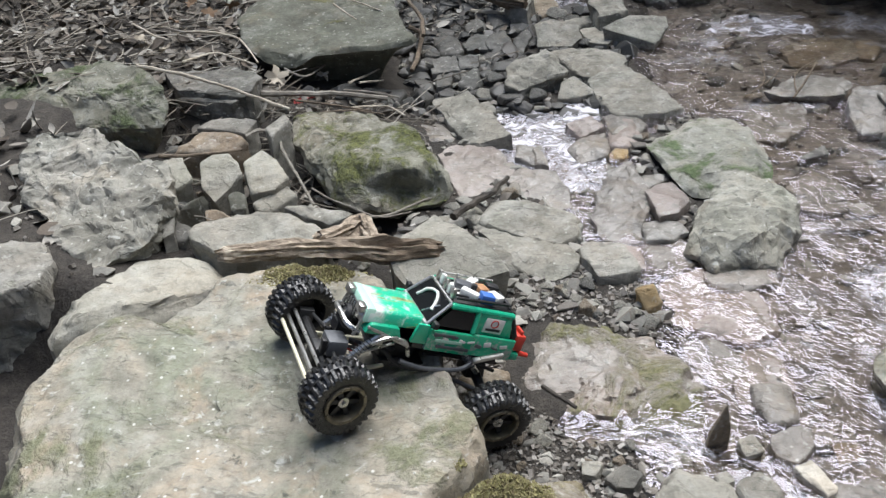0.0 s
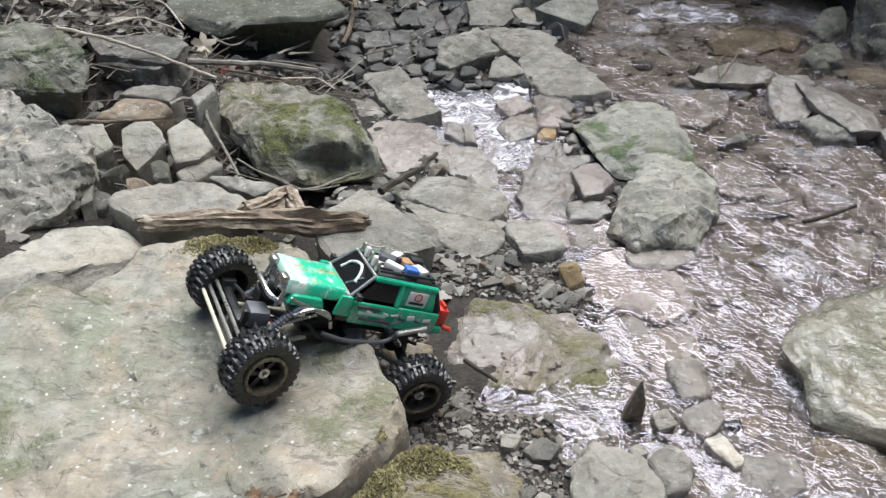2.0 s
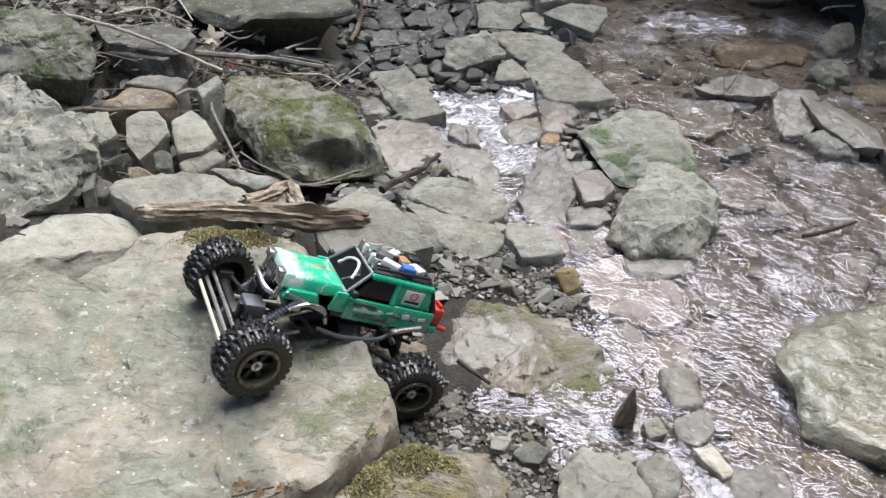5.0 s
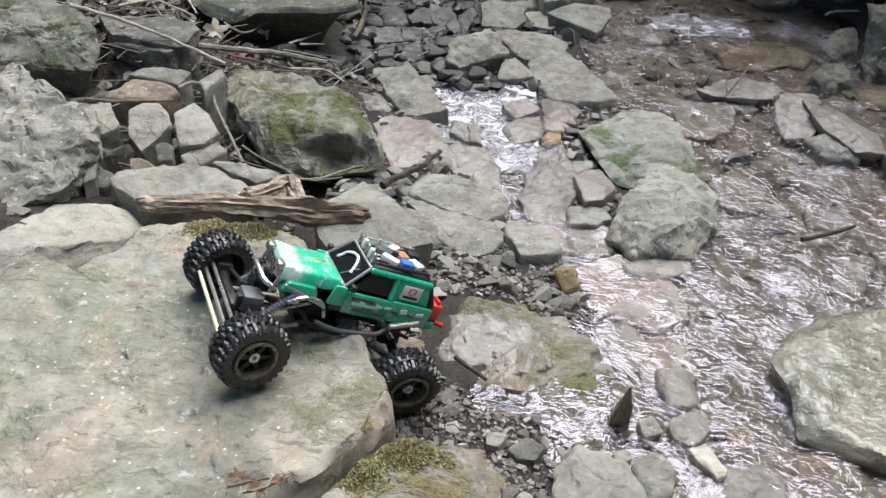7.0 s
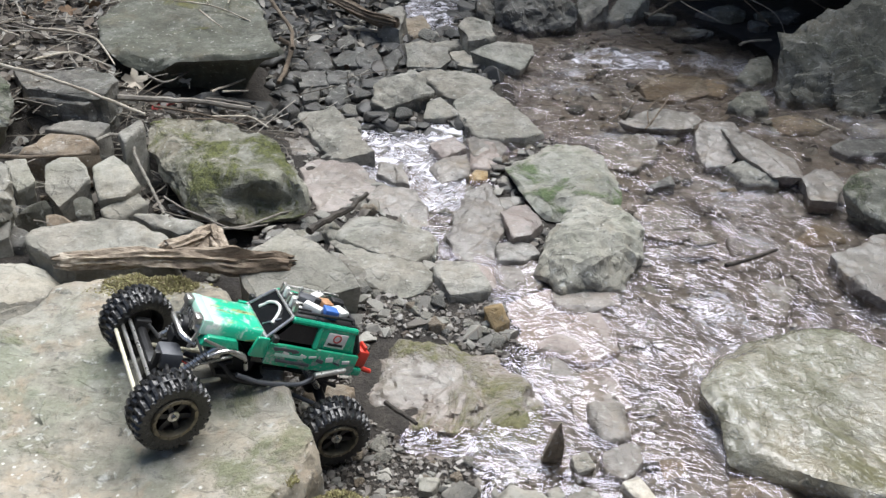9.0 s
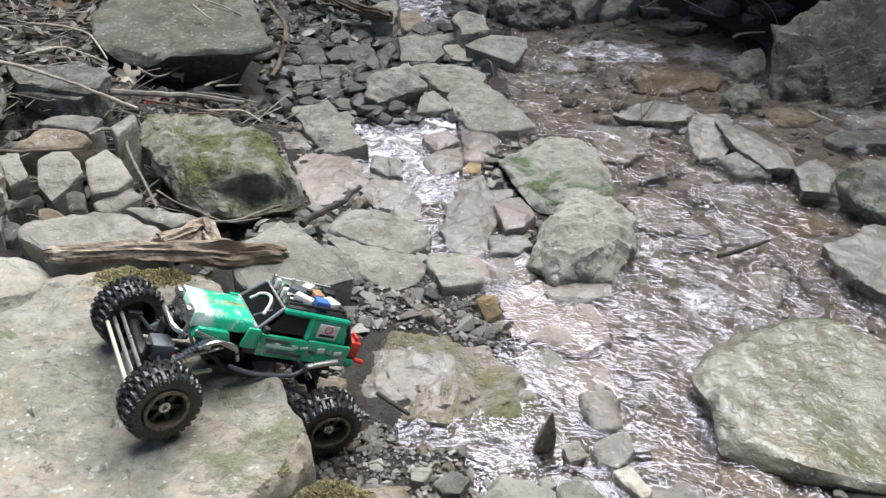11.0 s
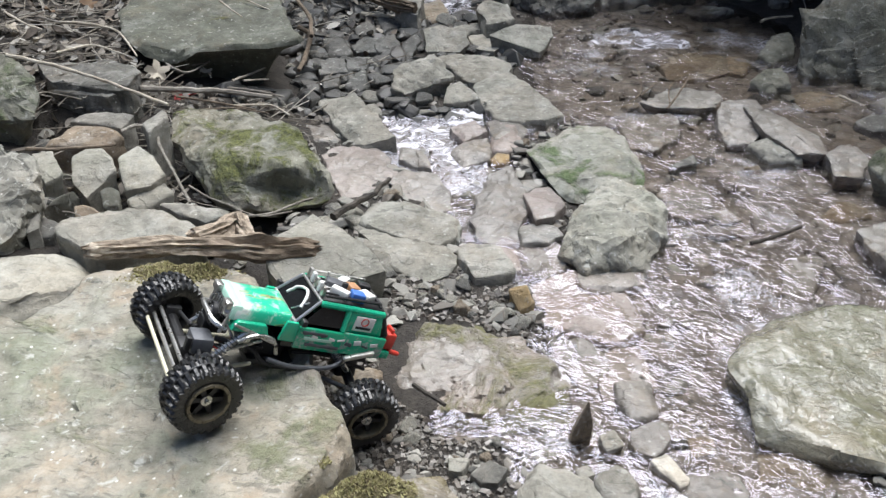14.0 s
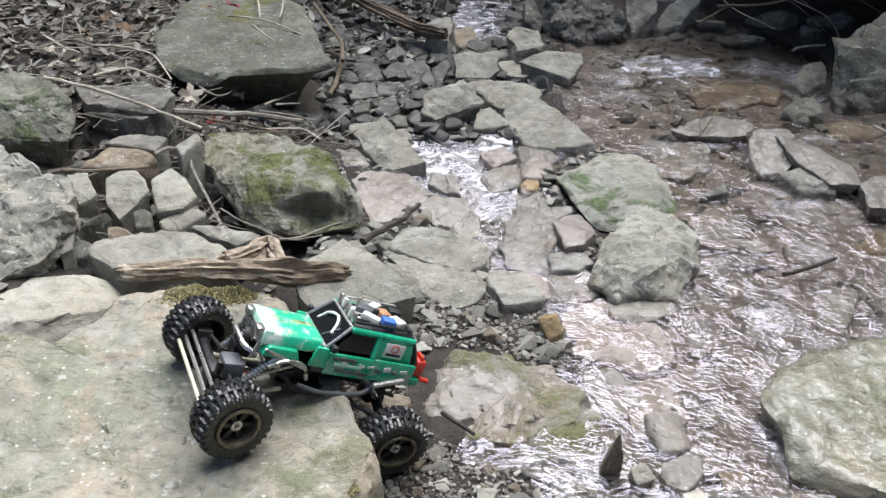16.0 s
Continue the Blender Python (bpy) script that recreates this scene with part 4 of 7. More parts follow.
rock("big_boulder", (1.555, 3.083, 0.246), [(-0.307, 0.084), (-0.179, 0.129), (0.017, 0.161), (0.373, 0.166), (0.436, -0.051), (0.335, -0.134), (0.080, -0.112), (-0.052, -0.112), (-0.162, -0.080), (-0.246, -0.052), (-0.294, 0.003)],
     0.203, (0.3, 1.3), stone_shade, "huge grey boulder at the stream's far side", rough=0.034, detail=3, under=0.92)
rock("slate_ledge", (1.603, 2.840, 0.079), [(-0.157, 0.011), (-0.045, 0.073), (0.183, 0.051), (0.123, -0.074), (-0.105, -0.062)],
     0.060, (0.0, 0.1), stone_wet, "flat wet ledge below the huge boulder", rough=0.006, under=1.15)
rock("slate_ledge", (1.501, 2.681, 0.076), [(-0.178, 0.015), (-0.038, 0.056), (0.199, 0.037), (0.155, -0.055), (-0.137, -0.053)],
     0.060, (0.0, 0.1), stone_dark, "flat wet ledge below the huge boulder", rough=0.006)
rock("stone", (0.999, 2.475, 0.073), [(-0.079, 0.032), (0.010, 0.085), (0.056, 0.015), (0.055, -0.065), (-0.042, -0.067)],
     0.060, (0.0, 0.15), stone_grey, "pale rounded stone in shallow water", rough=0.01)
rock("stone", (1.177, 2.397, 0.061), [(-0.047, 0.035), (0.072, 0.089), (0.075, 0.009), (-0.032, -0.074), (-0.067, -0.059)],
     0.060, (0.0, 0.2), stone_wet, "wet lumpy stone by the dark hollow", rough=0.01, under=1.15)
hewn("boulder", (1.284, 2.245, 0.109), [(-0.101, 0.022, 0.001), (-0.074, 0.058, 0.031), (0.024, 0.078, 0.041), (0.146, 0.050, 0.041), (0.124, -0.051, 0.001), (0.015, -0.110, -0.049), (-0.055, -0.047, -0.039), (-0.080, -0.004, -0.029)],
     0.12, stone_moss, "greenish boulder over a dark hollow", rough=0.010, under=0.7, grain=0.018)
hewn("slab", (1.161, 1.948, 0.054), [(-0.105, 0.053, -0.004), (-0.005, 0.111, 0.006), (0.068, 0.143, 0.006), (0.178, 0.108, 0.006), (0.027, -0.231, -0.004), (-0.064, -0.159, -0.004), (-0.102, -0.024, -0.009)],
     0.07, stone_wet, "wet grey slab at the stream's edge", rough=0.011, under=1.04, grain=0.016)
rock("slab", (0.876, 1.841, 0.027), [(-0.040, 0.041), (0.044, 0.071), (0.074, 0.057), (-0.001, -0.090), (-0.077, -0.079)],
     0.060, (0.0, 0.1), stone_wet, "square wet slab below the water's edge", rough=0.006, under=1.15)
rock("stone", (0.672, 2.223, 0.041), [(-0.081, 0.012), (0.009, 0.126), (0.064, 0.008), (0.062, -0.060), (-0.054, -0.086)],
     0.060, (0.0, 0.05), stone_wet, "flat stone barely awash in the riffle", rough=0.006, under=1.15)
rock("stone", (0.882, 2.084, 0.034), [(-0.054, 0.032), (0.007, 0.057), (0.063, -0.001), (0.045, -0.035), (-0.061, -0.053)],
     0.060, (0.0, 0.05), stone_wet, "flat stone barely awash in the riffle", rough=0.006, under=1.15)
rock("slab", (0.784, 1.425, 0.046), [(-0.215, 0.015), (-0.183, 0.093), (-0.104, 0.178), (-0.002, 0.216), (0.101, 0.250), (0.189, 0.230), (0.241, 0.173), (0.361, 0.030), (0.220, -0.285), (0.040, -0.265), (-0.081, -0.224), (-0.168, -0.194), (-0.210, -0.159), (-0.190, -0.059)],
     0.076, (-0.03, 0.08), stone_stream, "large flat wet slab with thin water film", rough=0.007, detail=3, under=0.96)
rock("slab", (0.053, 1.483, 0.017), [(-0.225, 0.040), (-0.185, 0.182), (-0.063, 0.177), (0.041, 0.126), (0.134, 0.055), (0.214, -0.014), (0.208, -0.104), (0.139, -0.150), (0.017, -0.160), (-0.117, -0.136), (-0.205, -0.072)],
     0.060, (0.02, 0.12), stone_algae_damp, "damp low slab with olive algae and a wet rim", rough=0.013, detail=3, under=1.10)
rock("stone", (0.274, 1.525, 0.000), [(-0.075, 0.062), (0.011, 0.083), (0.051, 0.041), (0.052, -0.059), (-0.015, -0.099), (-0.024, -0.027)],
     0.060, (0.0, 0.1), stone_wet, "wet stone against the damp low slab", rough=0.01, under=1.15)
rock("flake", (0.366, 1.388, 0.007), [(-0.034, 0.051), (0.043, 0.064), (0.046, -0.045), (-0.017, -0.059), (-0.038, -0.011)],
     0.060, (0.0, 0.08), stone_wet, "thin plate lying in the shallow water", rough=0.004, under=1.15)
rock("stone", (0.186, 1.080, 0.042), [(-0.082, 0.051), (-0.054, 0.092), (0.020, 0.087), (0.065, 0.034), (0.078, -0.028), (0.064, -0.112), (-0.091, -0.124)],
     0.072, (0.0, 0.12), stone_pale, "pale flat-topped stone in the gravel", rough=0.005, detail=2, under=0.95)
rock("stone", (0.279, 1.106, 0.041), [(-0.041, 0.017), (0.005, 0.050), (0.035, 0.018), (0.021, -0.036), (-0.019, -0.048)],
     0.071, (0.0, 0.2), stone_grey, "grey stone leaning on the pale stone", rough=0.008)
rock("stone", (0.448, 1.108, 0.013), [(-0.072, 0.017), (0.021, 0.067), (0.074, 0.056), (0.064, -0.018), (-0.009, -0.070), (-0.077, -0.053)],
     0.060, (0.0, 0.1), stone_wet, "wet stone at the stream margin", rough=0.01, under=1.15)
rock("cobble", (0.387, 1.174, 0.019), [(-0.028, 0.022), (0.006, 0.038), (0.030, -0.018), (0.010, -0.038), (-0.017, -0.004)],
     0.060, (0.0, 0.15), stone_white, "whitish elongated cobble at the water's edge", rough=0.006, under=0.85)
rock("flake", (0.055, 1.172, 0.017), [(-0.035, -0.000), (0.003, 0.034), (0.036, 0.011), (0.015, -0.023), (-0.018, -0.021)],
     0.060, (0.0, 0.15), stone_dark, "dark slate flake lying on gravel", rough=0.004)
rock("cobble", (-0.193, 1.366, 0.017), [(-0.028, 0.002), (0.006, 0.029), (0.031, 0.015), (0.007, -0.021), (-0.016, -0.025)],
     0.060, (0.0, 0.15), stone_white, "small cream cobble on the gravel", rough=0.005)
rock("stone", (-0.202, 1.444, 0.023), [(-0.060, 0.007), (-0.020, 0.037), (0.044, 0.025), (0.039, -0.026), (-0.004, -0.042)],
     0.060, (0.0, 0.15), stone_brown, "brown stone beside the big slab", rough=0.008)
rock("stone", (0.157, 1.710, 0.046), [(-0.031, 0.012), (0.011, 0.024), (0.029, -0.008), (-0.009, -0.028)],
     0.067, (0.0, 0.9), stone_ochre, "ochre iron-stained stone at the gravel's edge", rough=0.006, under=1.00)
rock("mossy_stone", (-0.151, 0.973, 0.125), [(-0.150, -0.061), (-0.108, 0.010), (-0.079, 0.062), (-0.036, 0.096), (0.040, 0.105), (0.100, 0.096), (0.143, 0.069), (0.152, -0.027), (0.146, -0.097), (-0.052, -0.132), (-0.156, -0.121)],
     0.155, (0.0, 0.12), stone_mossy_near, "low stone capped with dry olive moss", rough=0.012, detail=2, under=1.12)
rock("main_slab", (-0.549, 1.238, 0.172), [(-0.564, 0.178), (-0.429, 0.242), (-0.328, 0.201), (-0.270, 0.266), (-0.239, 0.380), (-0.148, 0.422), (0.031, 0.417), (0.157, 0.293), (0.218, 0.213), (0.285, 0.065), (0.328, -0.054), (0.349, -0.119), (0.327, -0.184), (0.287, -0.231), (0.257, -0.269), (0.211, -0.307), (0.176, -0.382), (0.157, -0.496), (-0.257, -0.530), (-0.549, -0.105)],
     0.202, (0.0, 0.06), stone_slab, "huge weathered slab with algae stains and cracks", rough=0.012, detail=4, under=1.04)
rock("dark_boulder", (0.477, 3.876, 0.215), [(-0.187, 0.105), (-0.063, 0.062), (0.088, 0.098), (0.171, -0.018), (0.153, -0.064), (-0.045, -0.100), (-0.118, -0.083)],
     0.132, (0.0, 0.9), stone_dark, "dark wet boulder at the head of the pool", rough=0.02, under=1.10)
rock("leaning_slab", (0.900, 4.004, 0.195), [(-0.107, -0.063), (-0.014, 0.036), (0.088, 0.113), (0.101, 0.058), (0.005, -0.051), (-0.073, -0.093)],
     0.104, (-0.3, 0.9), stone_pale, "pale slab leaning on the far bank", rough=0.01, under=1.10)
rock("stone", (0.727, 3.986, 0.221), [(-0.078, -0.003), (-0.021, 0.080), (0.075, 0.071), (0.061, -0.036), (-0.036, -0.112)],
     0.132, (0.0, 0.8), stone_grey, "grey stone at the head of the pool", rough=0.01, under=1.10)
rock("stone", (0.185, 3.532, 0.202), [(-0.066, 0.021), (-0.032, 0.090), (0.060, 0.062), (0.076, -0.062), (-0.038, -0.110)],
     0.136, (0.0, 0.2), stone_grey, "grey stone beside the small cascade", rough=0.01)
rock("stone", (-0.155, 3.674, 0.209), [(-0.069, 0.046), (0.025, 0.100), (0.055, 0.049), (0.030, -0.111), (-0.040, -0.084)],
     0.136, (0.0, 0.2), stone_grey, "grey stone beside the small cascade", rough=0.01)
rock("stone", (0.246, 3.952, 0.195), [(-0.041, 0.081), (0.009, 0.071), (0.042, -0.024), (0.024, -0.092), (-0.034, -0.036)],
     0.107, (0.0, 0.7), stone_dark, "dark stone at the small cascade's lip", rough=0.01, under=1.10)
rock("stone", (-0.064, 3.781, 0.138), [(-0.057, 0.077), (0.030, 0.110), (0.065, 0.006), (0.008, -0.106), (-0.046, -0.087)],
     0.060, (0.0, 0.2), stone_brown, "brown cobble in the cobbled bank", rough=0.008)
rock("stone", (-0.320, 3.371, 0.123), [(-0.060, -0.010), (-0.005, 0.080), (0.052, 0.036), (0.052, -0.043), (-0.039, -0.062)],
     0.062, (0.0, 0.2), stone_cobble, "dark cobble in the cobbled bank", rough=0.008)
rock("stone", (-0.321, 2.995, 0.110), [(-0.056, -0.015), (0.011, 0.101), (0.044, -0.013), (0.001, -0.073)],
     0.069, (0.0, 0.2), stone_cobble, "dark cobble in the cobbled bank", rough=0.008)
rock("stone", (-0.339, 3.555, 0.133), [(-0.050, 0.004), (-0.000, 0.082), (0.051, 0.006), (0.032, -0.050), (-0.033, -0.042)],
     0.062, (0.0, 0.2), stone_cobble, "grey cobble in the cobbled bank", rough=0.008)
rock("stone", (-0.239, 3.362, 0.123), [(-0.060, 0.041), (0.027, 0.078), (0.054, -0.019), (0.012, -0.054), (-0.033, -0.046)],
     0.063, (0.0, 0.2), stone_cobble, "grey cobble in the cobbled bank", rough=0.008)
rock("stone", (-0.148, 3.354, 0.123), [(-0.033, 0.010), (0.017, 0.094), (0.041, 0.041), (0.001, -0.076), (-0.026, -0.069)],
     0.064, (0.0, 0.3), stone_cobble, "upright grey cobble in the cobbled bank", rough=0.008)
rock("bedrock", (0.303, 1.722, 0.007), [(-0.150, -0.019), (-0.096, 0.115), (0.004, 0.161), (0.113, 0.056), (0.133, -0.087), (0.048, -0.133), (-0.052, -0.094)],
     0.060, (0.0, 0.04), stone_red, "flat reddish bedrock under a thin film of water", rough=0.006, under=1.15)
rock("bedrock", (0.358, 1.468, -0.004), [(-0.061, 0.078), (0.051, 0.122), (0.065, -0.026), (0.001, -0.110), (-0.057, -0.065)],
     0.060, (0.0, 0.04), stone_red, "flat reddish bedrock under a thin film of water", rough=0.006, under=1.15)
rock("bedrock", (0.224, 1.926, 0.018), [(-0.068, 0.049), (0.039, 0.117), (0.086, -0.023), (-0.000, -0.088), (-0.057, -0.055)],
     0.060, (0.0, 0.04), stone_wet, "flat grey bedrock under a thin film of water", rough=0.006, under=1.15)
rock("bedrock", (0.672, 1.194, -0.004), [(-0.077, 0.090), (0.037, 0.035), (0.108, -0.006), (0.045, -0.085), (-0.113, -0.034)],
     0.060, (0.0, 0.04), stone_brown, "brown bedrock ledge at the water's edge", rough=0.006, under=1.15)
rock("stone", (0.190, 2.648, 0.069), [(-0.075, 0.070), (0.028, 0.081), (0.071, 0.006), (0.029, -0.074), (-0.054, -0.083)],
     0.060, (0.0, 0.06), stone_wet, "flat wet stone between the rapids and the pool", rough=0.006, under=1.10)
rock("stone", (0.157, 2.474, 0.051), [(-0.039, -0.001), (-0.006, 0.045), (0.039, 0.030), (0.029, -0.029), (-0.024, -0.045)],
     0.060, (0.0, 0.05), stone_ochre, "brown iron-stained stone in the rapids", rough=0.005, under=1.10)
rock("stone", (-0.120, 2.460, 0.061), [(-0.044, 0.081), (0.021, 0.061), (0.055, -0.058), (0.007, -0.066), (-0.039, -0.018)],
     0.060, (0.0, 0.08), stone_wet, "wet stone below the foaming rapids", rough=0.006, under=1.10)
rock("stone", (-0.235, 2.067, 0.048), [(-0.042, -0.002), (0.011, 0.063), (0.038, -0.012), (-0.007, -0.049)],
     0.060, (0.0, 0.1), stone_grey, "grey stone beside the dark stick", rough=0.006, under=1.10)
rock("stone", (0.001, 2.022, 0.045), [(-0.020, 0.049), (0.022, 0.028), (0.015, -0.048), (-0.017, -0.029)],
     0.060, (0.0, 0.1), stone_grey, "small grey stone in the middle of the bed", rough=0.005, under=1.10)
rock("stone", (0.235, 2.026, 0.038), [(-0.050, 0.051), (0.032, 0.046), (0.066, -0.008), (0.008, -0.047), (-0.056, -0.042)],
     0.060, (0.0, 0.06), stone_wet, "damp flat stone below the split slab", rough=0.006, under=1.10)
rock("stone", (-0.196, 1.921, 0.039), [(-0.070, 0.093), (-0.015, 0.069), (0.061, -0.041), (0.033, -0.087), (-0.010, -0.033)],
     0.060, (0.0, 0.1), stone_grey, "flat grey stone beside the wedge stone", rough=0.006, under=1.10)
rock("stone", (-0.431, 3.331, 0.132), [(-0.067, 0.057), (0.020, 0.077), (0.062, -0.045), (-0.016, -0.089)],
     0.074, (0.0, 0.2), stone_cobble, "dark damp stone on the cobbled bank", rough=0.008, under=1.05)
rock("stone", (-0.434, 3.132, 0.121), [(-0.068, 0.047), (0.041, 0.057), (0.062, -0.039), (-0.034, -0.064)],
     0.071, (0.0, 0.2), stone_cobble, "dark damp stone on the cobbled bank", rough=0.008, under=1.05)
rock("stone", (-0.341, 3.153, 0.122), [(-0.045, 0.041), (0.035, 0.051), (0.037, -0.038), (-0.028, -0.055)],
     0.072, (0.0, 0.2), stone_cobble, "dark damp stone on the cobbled bank", rough=0.008, under=1.05)
rock("stone", (-0.416, 2.988, 0.114), [(-0.038, 0.033), (0.033, 0.049), (0.029, -0.033), (-0.025, -0.049)],
     0.072, (0.0, 0.2), stone_cobble, "dark damp stone on the cobbled bank", rough=0.008, under=1.05)
rock("stone", (-0.262, 2.771, 0.093), [(-0.039, 0.013), (0.004, 0.054), (0.039, -0.020), (-0.004, -0.047)],
     0.062, (0.0, 0.2), stone_grey, "grey stone beside the craggy stone", rough=0.007, under=1.05)
rock("stone", (0.078, 3.527, 0.141), [(-0.068, 0.014), (0.049, 0.059), (0.056, -0.015), (-0.036, -0.058)],
     0.072, (0.0, 0.15), stone_grey, "flat grey stone below the small cascade", rough=0.007, under=1.05)
rock("stone", (-0.236, 3.634, 0.136), [(-0.058, 0.044), (0.035, 0.080), (0.055, -0.040), (-0.032, -0.084)],
     0.063, (0.0, 0.15), stone_cobble, "dark stone on the cobbled bank", rough=0.007, under=1.05)
rock("flake", (0.701, 2.412, 0.057), [(-0.049, -0.009), (0.038, 0.037), (0.043, -0.004), (-0.032, -0.024)],
     0.060, (0.1, 0.1), stone_dark, "dark slate flake in the riffle", rough=0.004, under=1.00)
rock("stone", (1.026, 2.689, 0.079), [(-0.029, 0.060), (0.057, 0.029), (0.015, -0.048), (-0.042, -0.041)],
     0.060, (0.0, 0.1), stone_wet, "wet pale stone by the forked stream", rough=0.006, under=1.10)
rock("stone", (1.271, 2.850, 0.077), [(-0.072, -0.006), (0.027, 0.055), (0.072, 0.005), (-0.027, -0.054)],
     0.060, (0.0, 0.1), stone_brown, "brown wet stone below the huge boulder", rough=0.006, under=1.10)
rock("stone", (0.376, 1.273, 0.006), [(-0.033, 0.024), (0.027, 0.054), (0.042, -0.002), (0.001, -0.049), (-0.038, -0.027)],
     0.060, (0.0, 0.05), stone_wet, "flat wet stone in the shallow margin", rough=0.006, under=1.10)
rock("stone", (0.295, 1.264, 0.011), [(-0.021, 0.014), (0.011, 0.027), (0.022, -0.013), (-0.012, -0.027)],
     0.060, (0.0, 0.1), stone_grey, "small grey stone beside the standing shard", rough=0.005, under=1.10)
rock("cobble", (0.233, 1.176, 0.013), [(-0.021, 0.005), (0.010, 0.023), (0.019, -0.008), (-0.009, -0.020)],
     0.060, (0.0, 0.1), stone_grey, "grey cobble on the gravel strip", rough=0.004, under=1.00)
rock("cobble", (-0.004, 1.198, 0.013), [(-0.015, 0.016), (0.022, 0.014), (0.009, -0.017), (-0.016, -0.014)],
     0.060, (0.0, 0.1), stone_pale, "pale cobble on the gravel strip", rough=0.004, under=1.00)
rock("stone", (0.476, 1.245, 0.004), [(-0.028, 0.026), (0.027, 0.028), (0.028, -0.023), (-0.026, -0.031)],
     0.060, (0.0, 0.05), stone_brown, "brown stone under shallow water", rough=0.005, under=1.10)
rock("stone", (-0.593, 1.982, 0.098), [(-0.047, -0.001), (0.010, 0.031), (0.037, 0.000), (-0.000, -0.030)],
     0.060, (0.0, 0.1), stone_grey, "grey stone between the log and the rubble", rough=0.006, under=1.10)
rock("stone", (-0.988, 1.827, 0.180), [(-0.061, 0.027), (0.002, 0.032), (0.046, 0.006), (0.041, -0.034), (-0.028, -0.031)],
     0.060, (0.0, 0.3), stone_dark, "dark stone in the gap beside the pale slab", rough=0.006, under=1.10)
rock("stone", (-0.992, 1.809, 0.210), [(-0.030, 0.029), (0.001, 0.040), (0.028, -0.024), (0.001, -0.045)],
     0.086, (0.0, 0.3), stone_grey, "grey stone in the shade of the cracked boulder", rough=0.006, under=1.00)
rock("slab", (0.937, 3.214, 0.091), [(-0.137, 0.008), (-0.062, 0.115), (0.055, 0.141), (0.143, 0.072), (0.129, -0.074), (0.007, -0.140), (-0.134, -0.123)],
     0.060, (0.0, 0.05), stone_brown, "brown flat slab awash below the hollow", rough=0.005, under=1.10)
rock("stone", (1.091, 3.195, 0.096), [(-0.034, 0.059), (0.036, 0.091), (0.050, -0.000), (-0.005, -0.089), (-0.047, -0.061)],
     0.060, (0.0, 0.1), stone_brown, "brown stone under the hollow's lip", rough=0.005, under=1.10)
rock("slab", (0.667, 2.200, 0.039), [(-0.054, 0.065), (0.020, 0.134), (0.066, 0.047), (0.074, -0.084), (-0.027, -0.104), (-0.079, -0.057)],
     0.060, (0.0, 0.04), stone_wet, "pale flat slab awash in the riffle", rough=0.006, under=1.10)
rock("stone", (0.183, 2.586, 0.067), [(-0.051, 0.086), (0.031, 0.096), (0.046, -0.009), (0.027, -0.086), (-0.054, -0.087)],
     0.060, (0.0, 0.06), stone_red, "damp reddish stone above the green slab", rough=0.006)
rock("stone", (-0.086, 2.437, 0.066), [(-0.022, 0.062), (0.009, 0.048), (0.029, -0.064), (-0.016, -0.046)],
     0.060, (0.0, 0.1), stone_wet, "small dark step in the rapids", rough=0.005, under=1.05)
rock("bedrock", (0.120, 1.939, 0.025), [(-0.109, 0.039), (-0.008, 0.052), (0.050, 0.031), (0.049, -0.071), (0.015, -0.081), (0.003, 0.030)],
     0.060, (0.0, 0.05), stone_red, "flat reddish bedrock between gravel and stream", rough=0.006, under=1.10)
rock("slate_ledge", (1.056, 2.546, 0.097), [(-0.094, 0.178), (-0.014, 0.164), (0.047, 0.036), (0.093, -0.097), (0.056, -0.145), (-0.013, -0.126), (-0.074, -0.010)],
     0.082, (0.0, 0.1), stone_wet, "dark wet ledge undercut by the stream", rough=0.008, under=0.72)
rock("slate_ledge", (1.174, 2.359, 0.077), [(-0.054, 0.064), (0.060, 0.093), (0.059, 0.001), (0.002, -0.087), (-0.067, -0.070)],
     0.068, (0.0, 0.1), stone_wet, "wet ledge beside the dark hollow", rough=0.008, under=0.75)
rock("stone", (1.097, 2.127, 0.040), [(-0.081, -0.014), (-0.004, 0.062), (0.056, 0.033), (0.064, -0.023), (-0.035, -0.058)],
     0.060, (0.0, 0.08), stone_brown, "rusty brown stone under shallow water", rough=0.005, under=1.10)
rock("stone", (1.293, 2.876, 0.078), [(-0.085, 0.042), (0.027, 0.090), (0.114, 0.001), (0.029, -0.070), (-0.085, -0.063)],
     0.060, (0.0, 0.08), stone_brown, "brown stone awash below the huge boulder", rough=0.005, under=1.10)


# added rock above the view, only there to shade hollow and far boulder
rock("bank_overhang", (1.82, 4.22, 1.46), [(-0.78, -0.45), (-0.4, -0.78), (0.1, -0.88), (0.7, -0.92), (1.3, -0.82), (1.3, 0.7), (0.0, 0.9), (-0.9, 0.6)], 0.60, (0.0, 0.1), stone_shade, "unseen overhanging rock added to shade the far bank", rough=0.04, detail=1, under=0.95)
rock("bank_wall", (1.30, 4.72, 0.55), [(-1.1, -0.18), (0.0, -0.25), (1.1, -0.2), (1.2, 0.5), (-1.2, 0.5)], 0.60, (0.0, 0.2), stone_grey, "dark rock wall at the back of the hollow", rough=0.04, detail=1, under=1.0)

